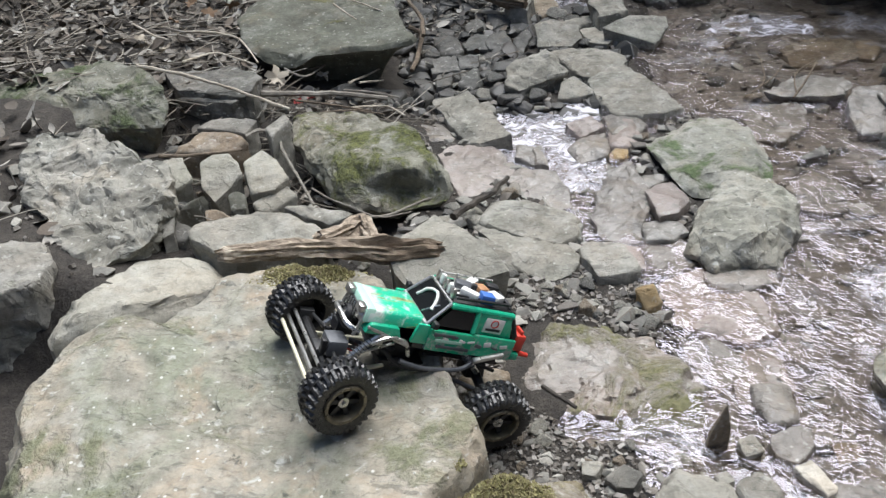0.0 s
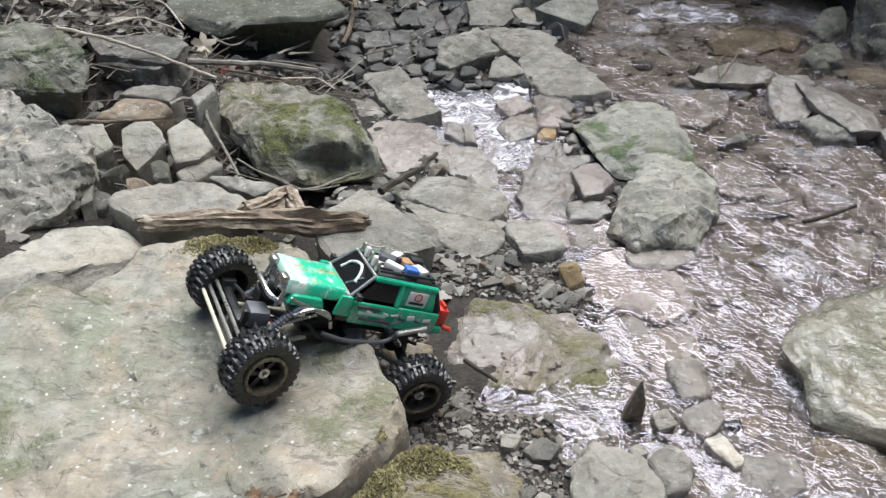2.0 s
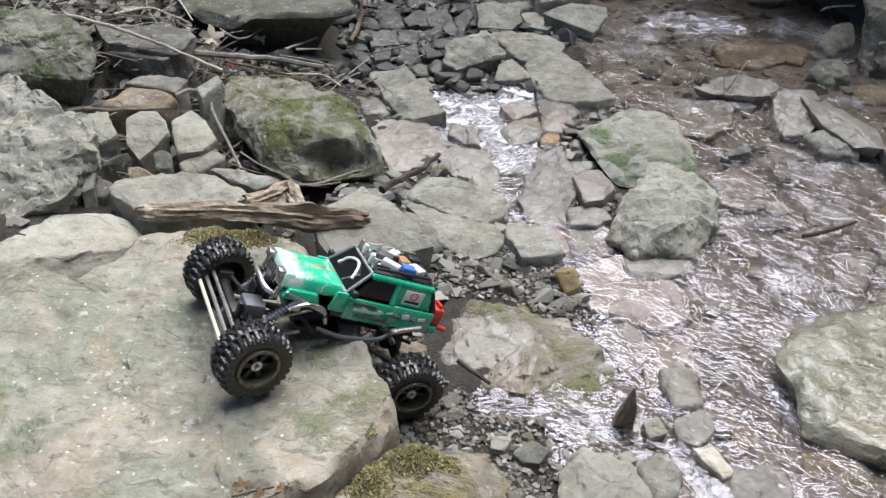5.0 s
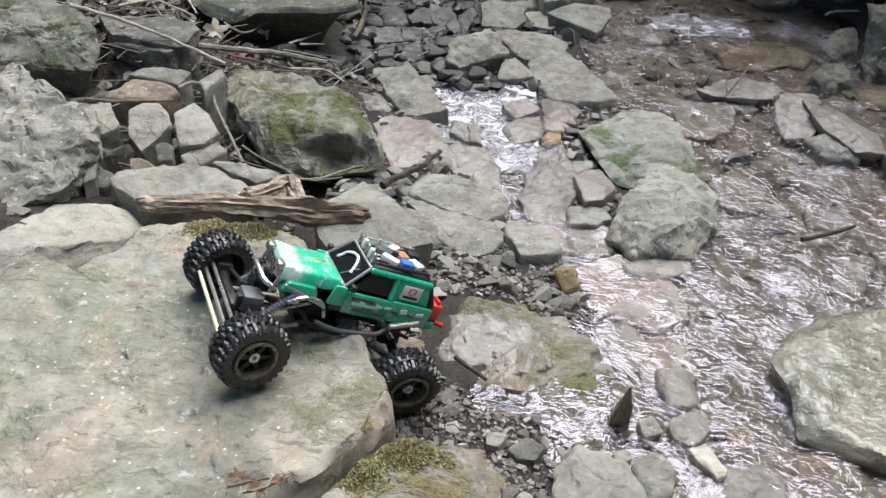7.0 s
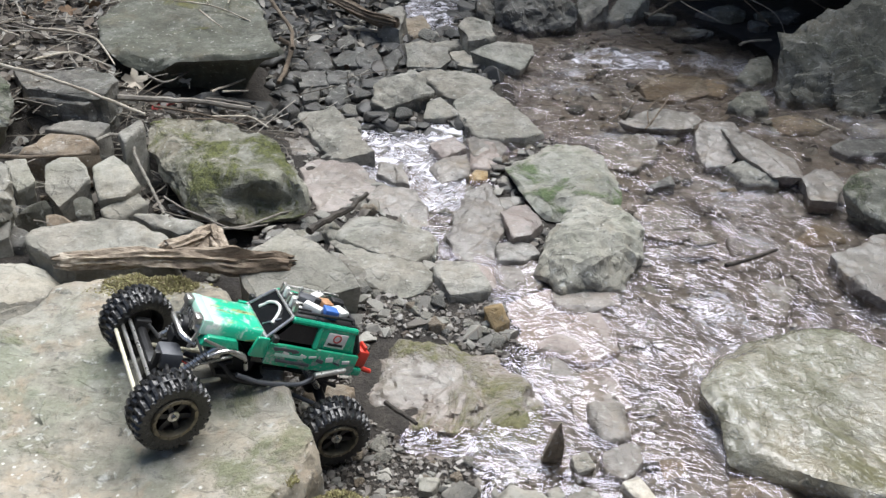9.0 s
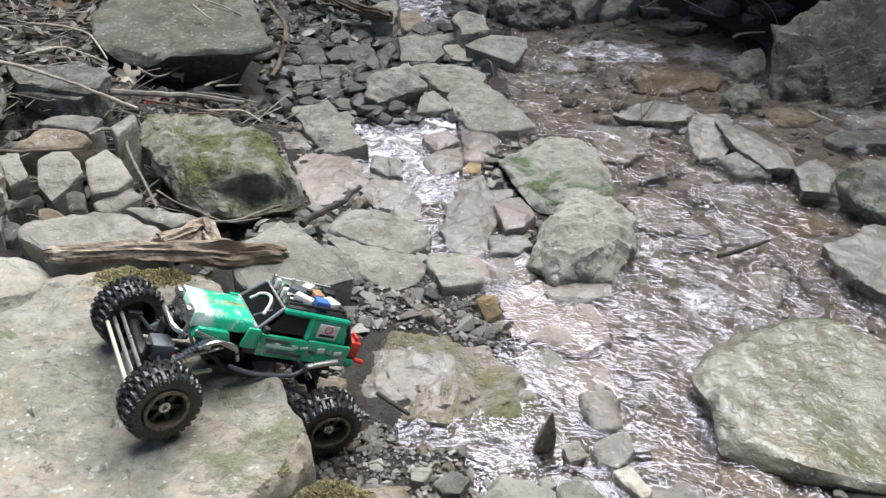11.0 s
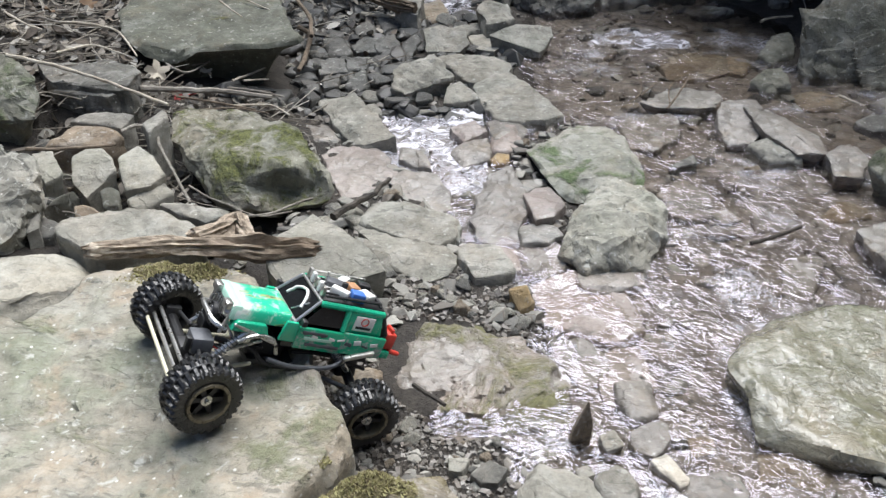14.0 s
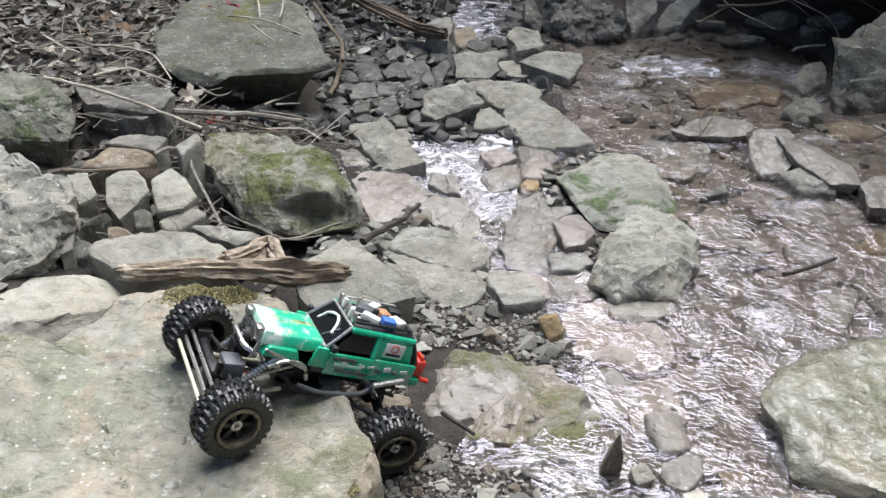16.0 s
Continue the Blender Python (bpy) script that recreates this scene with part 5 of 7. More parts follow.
lip = random.Random(23)
for k in range(11):
    x, y, r = 1.02 + 0.085 * k + lip.uniform(-0.03, 0.03), 3.72 + lip.uniform(-0.05, 0.32), lip.uniform(0.05, 0.1)
    z = ground_z(x, y)
    ring = [(r * lip.uniform(0.75, 1.1) * math.cos(a), 0.8 * r * lip.uniform(0.75, 1.1) * math.sin(a), lip.uniform(-0.25, 0.3) * r) for a in (math.tau * j / 7 + 0.3 for j in range(7))]
    hewn("stone", (x, y, z + 0.4 * r), ring, 0.7 * r, stone_dark if k % 2 else stone_shade, "dark damp stone at the back of the hollow", rough=0.008, under=0.9)

# ---- sticks, twigs and roots ----
def tube(bm, pts, r0, r1, sides=7, knots=0.15, seed=0, steps=6):
    """A crooked round stem along pts."""
    pts = [Vector(p) for p in pts]
    fine = []
    for k in range(len(pts) - 1):
        a, b = pts[k], pts[k + 1]
        p0, p3 = pts[max(0, k - 1)], pts[min(len(pts) - 1, k + 2)]
        for i in range(steps):
            u = i / steps
            fine.append(0.5 * ((2 * a) + (b - p0) * u + (2 * p0 - 5 * a + 4 * b - p3) * u * u + (3 * a - p0 - 3 * b + p3) * u ** 3))
    fine.append(pts[-1])
    rings = []
    for i, p in enumerate(fine):
        d = (fine[min(i + 1, len(fine) - 1)] - fine[max(i - 1, 0)]).normalized()
        s = d.cross(Vector((0, 0, 1)) if abs(d.z) < 0.9 else Vector((1, 0, 0))).normalized()
        u = d.cross(s)
        r = (r0 + (r1 - r0) * i / (len(fine) - 1)) * (1 + knots * noise.noise(Vector((i * (1.6 if steps > 6 else 5.4) / steps, seed * 7.1, 0))) * (0.7 if steps > 6 else 1.6))
        q = p + (s * noise.noise(Vector((i * 3.0 / steps, seed, 3.0))) + u * noise.noise(Vector((i * 3.0 / steps, seed, 9.0)))) * r0 * knots * (0.5 if steps > 6 else 3)
        rings.append([bm.verts.new(q + (s * math.cos(a) + u * math.sin(a)) * r * (1 + knots * (1.6 if steps > 6 else 0.6) * noise.fractal(Vector((math.cos(a) * 3.4, math.sin(a) * 3.4, i * 0.7 / steps + seed)), 0.8, 2.0, 3)))
                      for a in (math.tau * k / sides for k in range(sides))])
        if steps > 6 and i in (0, 1, len(fine) - 2, len(fine) - 1):
            # splintered ends
            for k, v in enumerate(rings[-1]):
                v.co += d * r * 1.6 * noise.noise(Vector((k * 0.9, i * 0.3, seed)))
                v.co = q + (v.co - q) * (0.72 if i in (0, len(fine) - 1) else 0.9)
    for a, b in zip(rings, rings[1:]):
        for k in range(sides):
            bm.faces.new((a[k], a[(k + 1) % sides], b[(k + 1) % sides], b[k]))
    bm.faces.new(rings[0][::-1])
    bm.faces.new(rings[-1])


def stick(name, pts, r0, r1, material, label):
    bm = bmesh.new()
    o = Vector(pts[0])
    big = r0 > 0.014
    tube(bm, [Vector(p) - o for p in pts], r0, r1, 30 if big else 7, 0.32 if big else 0.15, len(bpy.data.objects) % 97, 16 if big else 6)
    ob = part(name, bm, material, None)
    ob.location = o
    return tagged(ob, label, "stick", "fallen sticks and twigs")


stick("stick", [(-1.299, 2.502, 0.378), (-1.188, 2.499, 0.352), (-1.051, 2.470, 0.322), (-0.927, 2.426, 0.293), (-0.811, 2.379, 0.267)], .0055, .0045, bark_pale, "long pale weathered stick leaning over the ledges")
stick("twig", [(-1.188, 2.586, 0.355), (-1.125, 2.694, 0.344), (-1.064, 2.688, 0.331), (-0.982, 2.658, 0.312)], .004, .002, bark_pale, "thin pale arched twig among dead leaves")
stick("stick", [(-0.954, 2.577, 0.244), (-0.857, 2.619, 0.223), (-0.731, 2.673, 0.197), (-0.577, 2.703, 0.164)], .010, .008, bark_grey, "grey stick lying along the bank's foot")
stick("twig", [(-0.898, 3.125, 0.397), (-0.800, 3.165, 0.376), (-0.717, 3.145, 0.358), (-0.629, 3.091, 0.337)], .0035, .0025, bark_pale, "pale twig lying across the large slab")
stick("twig", [(-0.804, 3.091, 0.375), (-0.752, 3.026, 0.362), (-0.703, 2.973, 0.349)], .004, .002, bark_pale, "pale twig lying across the large slab")
stick("twig", [(-0.850, 3.397, 0.414), (-0.810, 3.245, 0.400), (-0.781, 3.123, 0.391)], .004, .003, bark_pale, "pale upright dead stem by the slab")
stick("twig", [(-0.762, 3.508, 0.398), (-0.738, 3.334, 0.387), (-0.720, 3.172, 0.379)], .0035, .003, bark_pale, "pale upright dead stem by the slab")
stick("twig", [(-0.683, 2.604, 0.174), (-0.621, 2.644, 0.161), (-0.570, 2.660, 0.151), (-0.510, 2.617, 0.136)], .004, .003, bark_pale, "pale twig caught behind the mossy boulder")
stick("twig", [(-0.933, 2.802, 0.245), (-0.862, 2.763, 0.228), (-0.824, 2.848, 0.223), (-0.799, 2.975, 0.221), (-0.793, 3.110, 0.223)], .004, .002, bark_grey, "bent grey twig under the slab's overhang")
stick("twig", [(-0.863, 2.852, 0.221), (-0.804, 2.921, 0.210), (-0.719, 2.952, 0.192)], .003, .002, bark_grey, "bent grey twig under the slab's overhang")
stick("twig", [(-0.715, 2.769, 0.197), (-0.675, 2.845, 0.190), (-0.632, 2.940, 0.183)], .004, .003, bark_pale, "short pale twig in the twig heap")
stick("twig", [(-0.682, 2.788, 0.190), (-0.609, 2.841, 0.175)], .004, .003, bark_pale, "short pale twig in the twig heap")
stick("twig", [(-0.726, 2.730, 0.187), (-0.640, 2.750, 0.169), (-0.545, 2.746, 0.148)], .004, .003, bark_grey, "grey twig in the twig heap")
stick("twig", [(-0.852, 2.593, 0.211), (-0.751, 2.602, 0.190), (-0.613, 2.605, 0.160)], .004, .003, bark_brown, "brown twig in the twig heap")
stick("twig", [(-0.769, 2.530, 0.191), (-0.679, 2.588, 0.173), (-0.578, 2.599, 0.151)], .003, .002, bark_brown, "brown twig in the twig heap")
stick("stick", [(-1.089, 2.057, 0.278), (-1.014, 2.085, 0.263), (-0.900, 2.167, 0.239)], .005, .004, bark_brown, "thin straight stick along the rubble row")
stick("vine", [(-0.930, 2.296, 0.220), (-0.903, 2.353, 0.216), (-0.849, 2.347, 0.204), (-0.813, 2.252, 0.194), (-0.749, 2.134, 0.176), (-0.672, 1.989, 0.155)], .005, .004, bark_grey, "grey bent vine beside the mossy boulder")
stick("twig", [(-0.704, 2.106, 0.145), (-0.648, 2.068, 0.131), (-0.570, 2.039, 0.113)], .003, .002, bark_grey, "thin grey root in front of the mossy boulder")
stick("twig", [(-0.555, 2.031, 0.091), (-0.490, 2.071, 0.077), (-0.415, 2.169, 0.064), (-0.380, 2.198, 0.056)], .004, .003, bark_grey, "grey twig below the mossy boulder")
stick("twig", [(-0.609, 2.079, 0.104), (-0.515, 2.047, 0.083), (-0.436, 2.104, 0.066)], .003, .002, bark_grey, "grey twig below the mossy boulder")
stick("dark_stick", [(-0.316, 2.032, 0.086), (-0.280, 2.083, 0.089), (-0.224, 2.145, 0.092), (-0.177, 2.236, 0.096)], .011, .007, bark_dark, "dark wet stick beside the mossy boulder")
stick("root", [(-0.692, 4.178, 0.261), (-0.551, 4.079, 0.229), (-0.390, 3.849, 0.217), (-0.244, 3.653, 0.208), (-0.134, 3.585, 0.204)], .018, .024, bark_brown, "thick brown root running down the far bank")
stick("root", [(-0.363, 3.702, 0.150), (-0.246, 3.664, 0.147), (-0.107, 3.610, 0.145)], .008, .006, bark_pale, "pale root lying above the cobbles")
stick("root", [(-0.589, 3.423, 0.177), (-0.537, 3.364, 0.164), (-0.526, 3.120, 0.154), (-0.532, 2.990, 0.152)], .010, .008, bark_brown, "brown root tangle at the slab's end")
stick("root", [(-0.705, 3.807, 0.273), (-0.603, 3.556, 0.244), (-0.536, 3.385, 0.225), (-0.507, 3.193, 0.212)], .008, .008, bark_brown, "brown root tangle at the slab's end")
stick("stem", [(0.709, 2.710, 0.110), (0.772, 2.825, 0.116), (0.845, 2.976, 0.124)], .004, .003, bark_brown, "forked grey twig standing in the stream")
stick("stem", [(0.727, 2.756, 0.112), (0.760, 2.895, 0.119), (0.846, 2.996, 0.125)], .003, .002, bark_brown, "forked grey twig standing in the stream")
stick("stem", [(0.605, 2.805, 0.095), (0.660, 2.893, 0.099), (0.683, 3.041, 0.107), (0.686, 3.150, 0.112)], .003, .002, bark_brown, "thin dead sprig in the stream")
stick("stem", [(0.654, 2.864, 0.097), (0.708, 2.941, 0.101), (0.743, 3.013, 0.105)], .003, .002, bark_brown, "thin dead sprig in the stream")
stick("twig", [(0.838, 3.401, 0.295), (0.939, 3.533, 0.301), (1.040, 3.673, 0.308)], .006, .003, bark_dark, "grey root reaching out of the dark hollow")
stick("twig", [(0.905, 3.422, 0.356), (1.086, 3.443, 0.356), (1.246, 3.537, 0.361)], .006, .004, bark_dark, "brown root across the dark hollow")
stick("twig", [(1.234, 3.449, 0.177), (1.287, 3.490, 0.179), (1.378, 3.505, 0.180)], .006, .004, bark_grey, "pale stick at the huge boulder's foot")
stick("twig", [(1.307, 2.803, 0.115), (1.332, 2.758, 0.112), (1.359, 2.722, 0.111)], .005, .003, bark_pale, "pale stick at the huge boulder's foot")
stick("twig", [(0.766, 1.953, 0.042), (0.833, 1.981, 0.043), (0.924, 2.031, 0.046)], .006, .005, bark_dark, "dark wet stick in the riffle")
stick("twig", [(-0.089, 1.376, 0.059), (-0.057, 1.344, 0.059), (-0.025, 1.312, 0.059)], .005, .004, bark_dark, "dark wet twig on the damp slab's rim")
stick("vine", [(-1.238, 2.783, 0.391), (-1.161, 2.814, 0.376), (-1.078, 2.804, 0.357), (-1.022, 2.731, 0.343), (-0.964, 2.633, 0.327)], .004, .003, bark_pale, "pale stem running from bank to ledge")
stick("twig", [(-1.418, 2.800, 0.421), (-1.322, 2.730, 0.399), (-1.274, 2.718, 0.388)], .004, .003, bark_pale, "pale twig among dead leaves")
stick("twig", [(-1.320, 2.813, 0.400), (-1.231, 2.807, 0.381), (-1.152, 2.888, 0.366)], .004, .003, bark_grey, "grey twig among dead leaves")
stick("driftwood_log", [(-0.798, 1.629, 0.227), (-0.727, 1.664, 0.212), (-0.630, 1.705, 0.192), (-0.526, 1.740, 0.170), (-0.428, 1.760, 0.149), (-0.331, 1.790, 0.130)], .016, .031, driftwood, "weathered driftwood log with split bark on stones")
stick("driftwood_knot", [(-0.601, 1.740, 0.187), (-0.553, 1.804, 0.178), (-0.526, 1.852, 0.173), (-0.501, 1.816, 0.167), (-0.472, 1.777, 0.160)], .022, .017, driftwood, "broken knot of the driftwood log")
stick("twig", [(-0.413, 0.890, 0.178), (-0.382, 0.902, 0.179), (-0.352, 0.912, 0.179)], .003, .002, bark_brown, "short brown twig on the big slab's edge")
stick("twig", [(-0.385, 0.879, 0.180), (-0.354, 0.894, 0.179), (-0.324, 0.920, 0.178)], .003, .002, bark_grey, "short grey twig on the big slab's edge")
hang = random.Random(41)
for k in range(7):
    x, z = 0.98 + 0.1 * k + hang.uniform(-0.03, 0.03), hang.uniform(0.30, 0.52)
    stick("root", [(x, 3.72, z), (x + hang.uniform(0.03, 0.12), 3.60, z - hang.uniform(0.0, 0.05)), (x + hang.uniform(0.1, 0.26), 3.50, z - hang.uniform(0.02, 0.14))], hang.uniform(0.002, 0.004), 0.0015, bark_brown if k % 3 else bark_grey, "thin bare root hanging under the bank")
log, knot = bpy.data.objects["driftwood_log"], bpy.data.objects["driftwood_knot"]
knot.parent = log
knot.location -= log.location
del knot["category"], knot["group"]


# ---- loose rubble ----
def shard_mesh(seed, flat):
    """A small angular stone of unit size."""
    rnd = random.Random(seed)
    bm = bmesh.new()
    for k in range(13):
        v = Vector((rnd.gauss(0, 1), rnd.gauss(0, 1), rnd.gauss(0, 1))).normalized()
        bm.verts.new(Vector((v.x * rnd.uniform(0.75, 1.1), v.y * rnd.uniform(0.55, 0.85), v.z * flat)))
    hull = bmesh.ops.convex_hull(bm, input=bm.verts)
    bmesh.ops.delete(bm, geom=[g for g in hull["geom_interior"] if isinstance(g, bmesh.types.BMVert)], context="VERTS")
    bmesh.ops.bevel(bm, geom=list(bm.edges), offset=0.05, segments=1, affect="EDGES")
    me = bpy.data.meshes.new("cobble")
    bmesh.ops.recalc_face_normals(bm, faces=bm.faces)
    bm.to_mesh(me)
    bm.free()
    smooth(me, 25)
    return me


def free_at(x, y, margin=0.0):
    return not any(inside((x, y), poly) for poly, at, tilt in FOOTPRINTS)


cobble_kinds = [("grey angular cobble lying in the rubble", stone_grey), ("dark damp cobble lying in the rubble", stone_cobble), ("brownish cobble lying in the rubble", stone_brown), ("pale chipped cobble lying in the rubble", stone_pale)]
cobble_meshes = []
for k in range(12):
    me = shard_mesh(100 + k, random.Random(k).uniform(0.35, 0.65))
    me.materials.append(cobble_kinds[k % 4][1])
    cobble_meshes.append(me)
rnd = random.Random(5)
# zones: x from, to, y from, to, count, size from, to, mesh kinds
ZONES = [(-0.75, 0.1, 2.75, 3.9, 110, 0.025, 0.06, (1, 1, 1, 0)), (-1.35, -0.45, 1.75, 2.3, 14, 0.02, 0.05, (0, 1, 2, 3)), (-0.4, 0.35, 1.65, 2.7, 60, 0.015, 0.045, (0, 1, 2, 3)),
         (-0.3, 0.45, 0.95, 1.45, 50, 0.010, 0.032, (0, 1, 2, 0)), (0.5, 1.9, 2.4, 4.2, 22, 0.025, 0.06, (0, 1, 2, 1)), (-0.25, 0.3, 1.5, 1.85, 30, 0.012, 0.03, (0, 1, 3, 0))]
for x0, x1, y0, y1, count, s0, s1, kinds in ZONES:
    made = tries = 0
    while made < count and tries < count * 12:
        tries += 1
        x, y, s = rnd.uniform(x0, x1), rnd.uniform(y0, y1), s0 * (s1 / s0) ** rnd.random()
        if not free_at(x, y):
            continue
        k = rnd.choice(kinds)
        ob = new("cobble", cobble_meshes[k + 4 * rnd.randrange(3)])
        ob.matrix_world = pose(x, y, ground_z(x, y) + 0.22 * s, rnd.gauss(0, 9), rnd.gauss(0, 9), rnd.uniform(0, 360)) @ Matrix.Diagonal((s, s, s, 1))
        tagged(ob, cobble_kinds[k][0], "cobble", "cobbles of the stream bed")
        made += 1

# packed rubble between the stones, past counting
shards = [shard_mesh(300 + k, 0.3 + 0.04 * k) for k in range(9)]
shards = [([v.co.copy() for v in me.vertices], [tuple(p.vertices) for p in me.polygons]) for me in shards]
uv, uf = [], []
for x0, x1, y0, y1, count, s0, s1 in [(-1.5, -0.35, 1.55, 2.5, 170, 0.014, 0.05), (-0.45, 0.4, 1.5, 2.8, 620, 0.010, 0.045), (-0.35, 0.5, 0.9, 1.5, 620, 0.007, 0.022), (0.4, 2.2, 2.0, 4.4, 170, 0.02, 0.06), (0.1, 1.1, 1.0, 2.4, 110, 0.012, 0.04)]:
    for _ in range(count):
        x, y, s = rnd.uniform(x0, x1), rnd.uniform(y0, y1), s0 * (s1 / s0) ** rnd.random()
        if not free_at(x, y):
            continue
        m = pose(x, y, ground_z(x, y) + 0.12 * s, rnd.gauss(0, 12), rnd.gauss(0, 12), rnd.uniform(0, 360)) @ Matrix.Diagonal((s, s, s, 1))
        o, (sv, sf) = len(uv), rnd.choice(shards)
        uv += [m @ v for v in sv]
        uf += [tuple(o + i for i in q) for q in sf]
dv, df = [], []
for _ in range(620):
    x, y, s = rnd.uniform(-0.9, 0.25), rnd.uniform(2.75, 4.4), 0.026 * 3.0 ** rnd.random()
    if not free_at(x, y):
        continue
    m = pose(x, y, ground_z(x, y) + 0.12 * s, rnd.gauss(0, 14), rnd.gauss(0, 14), rnd.uniform(0, 360)) @ Matrix.Diagonal((s, s, s, 1))
    o, (sv, sf) = len(dv), rnd.choice(shards)
    dv += [m @ v for v in sv]
    df += [tuple(o + i for i in q) for q in sf]
tagged(new("cobble_bank", mesh_of("cobble_bank", dv, df, cobble_bank_mat, 25)), "dark damp cobbles packed on the far bank", "rubble", kind="stuff")
tagged(new("rubble", mesh_of("rubble", uv, uf, rubble_mat, 25)), "packed angular grey rubble between the larger stones", "rubble", kind="stuff")

# gravel, far too fine to count
gv, gf = [], []
corner = [(-1, -1, -1), (1, -1, -1), (1, 1, -1), (-1, 1, -1), (-0.7, -0.7, 1), (0.7, -0.6, 1), (0.6, 0.8, 1), (-0.8, 0.6, 1)]
quads = [(3, 2, 1, 0), (4, 5, 6, 7), (0, 1, 5, 4), (1, 2, 6, 5), (2, 3, 7, 6), (3, 0, 4, 7)]
for x0, x1, y0, y1, count, s0, s1 in [(-0.35, 0.5, 0.9, 1.5, 6500, 0.002, 0.010), (-0.4, 0.4, 1.5, 1.95, 3400, 0.0025, 0.012), (-0.5, 0.5, 1.9, 2.8, 1500, 0.003, 0.014), (-0.9, 0.2, 2.7, 4.2, 1700, 0.005, 0.022),
                                       (-1.4, -0.4, 1.6, 2.4, 350, 0.004, 0.014), (0.3, 1.9, 1.6, 4.2, 1400, 0.004, 0.018)]:
    for _ in range(count):
        x, y, s = rnd.uniform(x0, x1), rnd.uniform(y0, y1), s0 * (s1 / s0) ** rnd.random()
        if not free_at(x, y):
            continue
        m = pose(x, y, ground_z(x, y) + 0.25 * s, rnd.gauss(0, 16), rnd.gauss(0, 16), rnd.uniform(0, 360))
        sx, sy, sz = s * rnd.uniform(0.7, 1.3), s * rnd.uniform(0.6, 1.0), s * rnd.uniform(0.3, 0.7)
        o = len(gv)
        gv += [m @ Vector((a * sx * rnd.uniform(0.7, 1.1), b * sy * rnd.uniform(0.7, 1.1), c * sz)) for a, b, c in corner]
        gf += [tuple(o + i for i in q) for q in quads]
tagged(new("gravel", mesh_of("gravel", gv, gf, gravel_mat, 20)), "loose grey-brown gravel and slate chips", "gravel", kind="stuff")


# ---- dead leaves and moss ----
def leaf_pile(name, zones, label):
    v, f = [], []
    for x0, x1, y0, y1, count, size in zones:
        for _ in range(count):
            x, y = rnd.uniform(x0, x1), rnd.uniform(y0, y1)
            if not free_at(x, y):
                continue
            s = size * rnd.uniform(0.5, 1.3)
            m = pose(x, y, ground_z(x, y) + rnd.uniform(0.002, 0.035), rnd.gauss(0, 28), rnd.gauss(0, 28), rnd.uniform(0, 360))
            curl = rnd.uniform(-0.35, 0.6)
            o = len(v)
            for k in range(5):
                u = k / 4 * 2 - 1
                w = (0.12, 0.42, 0.5, 0.36, 0.04)[k] * rnd.uniform(0.8, 1.15)
                z = curl * u * u * 0.5
                v += [m @ Vector((u * s, -w * s, (z + 0.25 * abs(curl)) * s)), m @ Vector((u * s, 0, z * s)), m @ Vector((u * s, w * s, (z + 0.3 * abs(curl)) * s))]
            for k in range(4):
                a = o + 3 * k
                f += [(a, a + 1, a + 4, a + 3), (a + 1, a + 2, a + 5, a + 4)]
    return tagged(new(name, mesh_of(name, v, f, litter_mat, 60)), label, "leaf litter", kind="stuff")


leaf_pile("leaf_litter", [(-2.3, -0.95, 2.45, 4.3, 2600, 0.024), (-1.2, -0.5, 2.2, 2.75, 260, 0.02), (-1.0, -0.2, 3.3, 4.4, 260, 0.028), (-2.4, -1.2, 1.7, 2.6, 300, 0.03), (-0.4, 0.6, 1.0, 1.5, 30, 0.012)], "dead grey-brown leaves heaped on the bank")

bm = bmesh.new()
for x0, x1, y0, y1, count in [(-2.2, -0.9, 2.4, 4.2, 700), (-1.1, -0.45, 2.3, 2.75, 130), (-0.9, -0.2, 2.9, 4.2, 50), (-1.5, -0.6, 1.7, 2.3, 40)]:
    for k in range(count):
        x, y, a, s = rnd.uniform(x0, x1), rnd.uniform(y0, y1), rnd.uniform(0, math.tau), rnd.uniform(0.03, 0.14)
        if not free_at(x, y):
            continue
        z = ground_z(x, y) + rnd.uniform(0.006, 0.05)
        dx, dy, dz = math.cos(a) * s, math.sin(a) * s, rnd.gauss(0, 0.18) * s
        tube(bm, [(x - dx, y - dy, z - dz), (x + rnd.gauss(0, 0.01), y + rnd.gauss(0, 0.01), z + 0.004), (x + dx, y + dy, z + dz)], 0.0022, 0.0012, 4, 0.2, k, 2)
me = bpy.data.meshes.new("twig_litter")
bm.to_mesh(me)
bm.free()
me.materials.append(twig_mat)
smooth(me, 60)
tagged(new("twig_litter", me), "tangle of thin dead twigs on the bank", "twigs", kind="stuff")

tv, tf = [], []


def moss_patch(cx, cy, rx, ry, count, height):
    for _ in range(count):
        a, r = rnd.uniform(0, math.tau), math.sqrt(rnd.random())
        x, y = cx + rx * r * math.cos(a), cy + ry * r * math.sin(a)
        if r > 0.8 + 0.5 * noise.noise(Vector((x * 22, y * 22, 5.0))):
            continue
        z, h = top_at(x, y) - 0.002, height * rnd.uniform(0.4, 1.2) * (1.15 - r)
        m = pose(x, y, z, rnd.gauss(0, 25), rnd.gauss(0, 25), rnd.uniform(0, 360))
        w = rnd.uniform(0.0025, 0.006)
        o = len(tv)
        tv.extend(m @ Vector(p) for p in ((-w, -w, 0), (w, -w * 0.6, 0), (0, w, 0), (rnd.uniform(-w, w), rnd.uniform(-w, w), h)))
        tf.extend([(o, o + 1, o + 3), (o + 1, o + 2, o + 3), (o + 2, o, o + 3)])


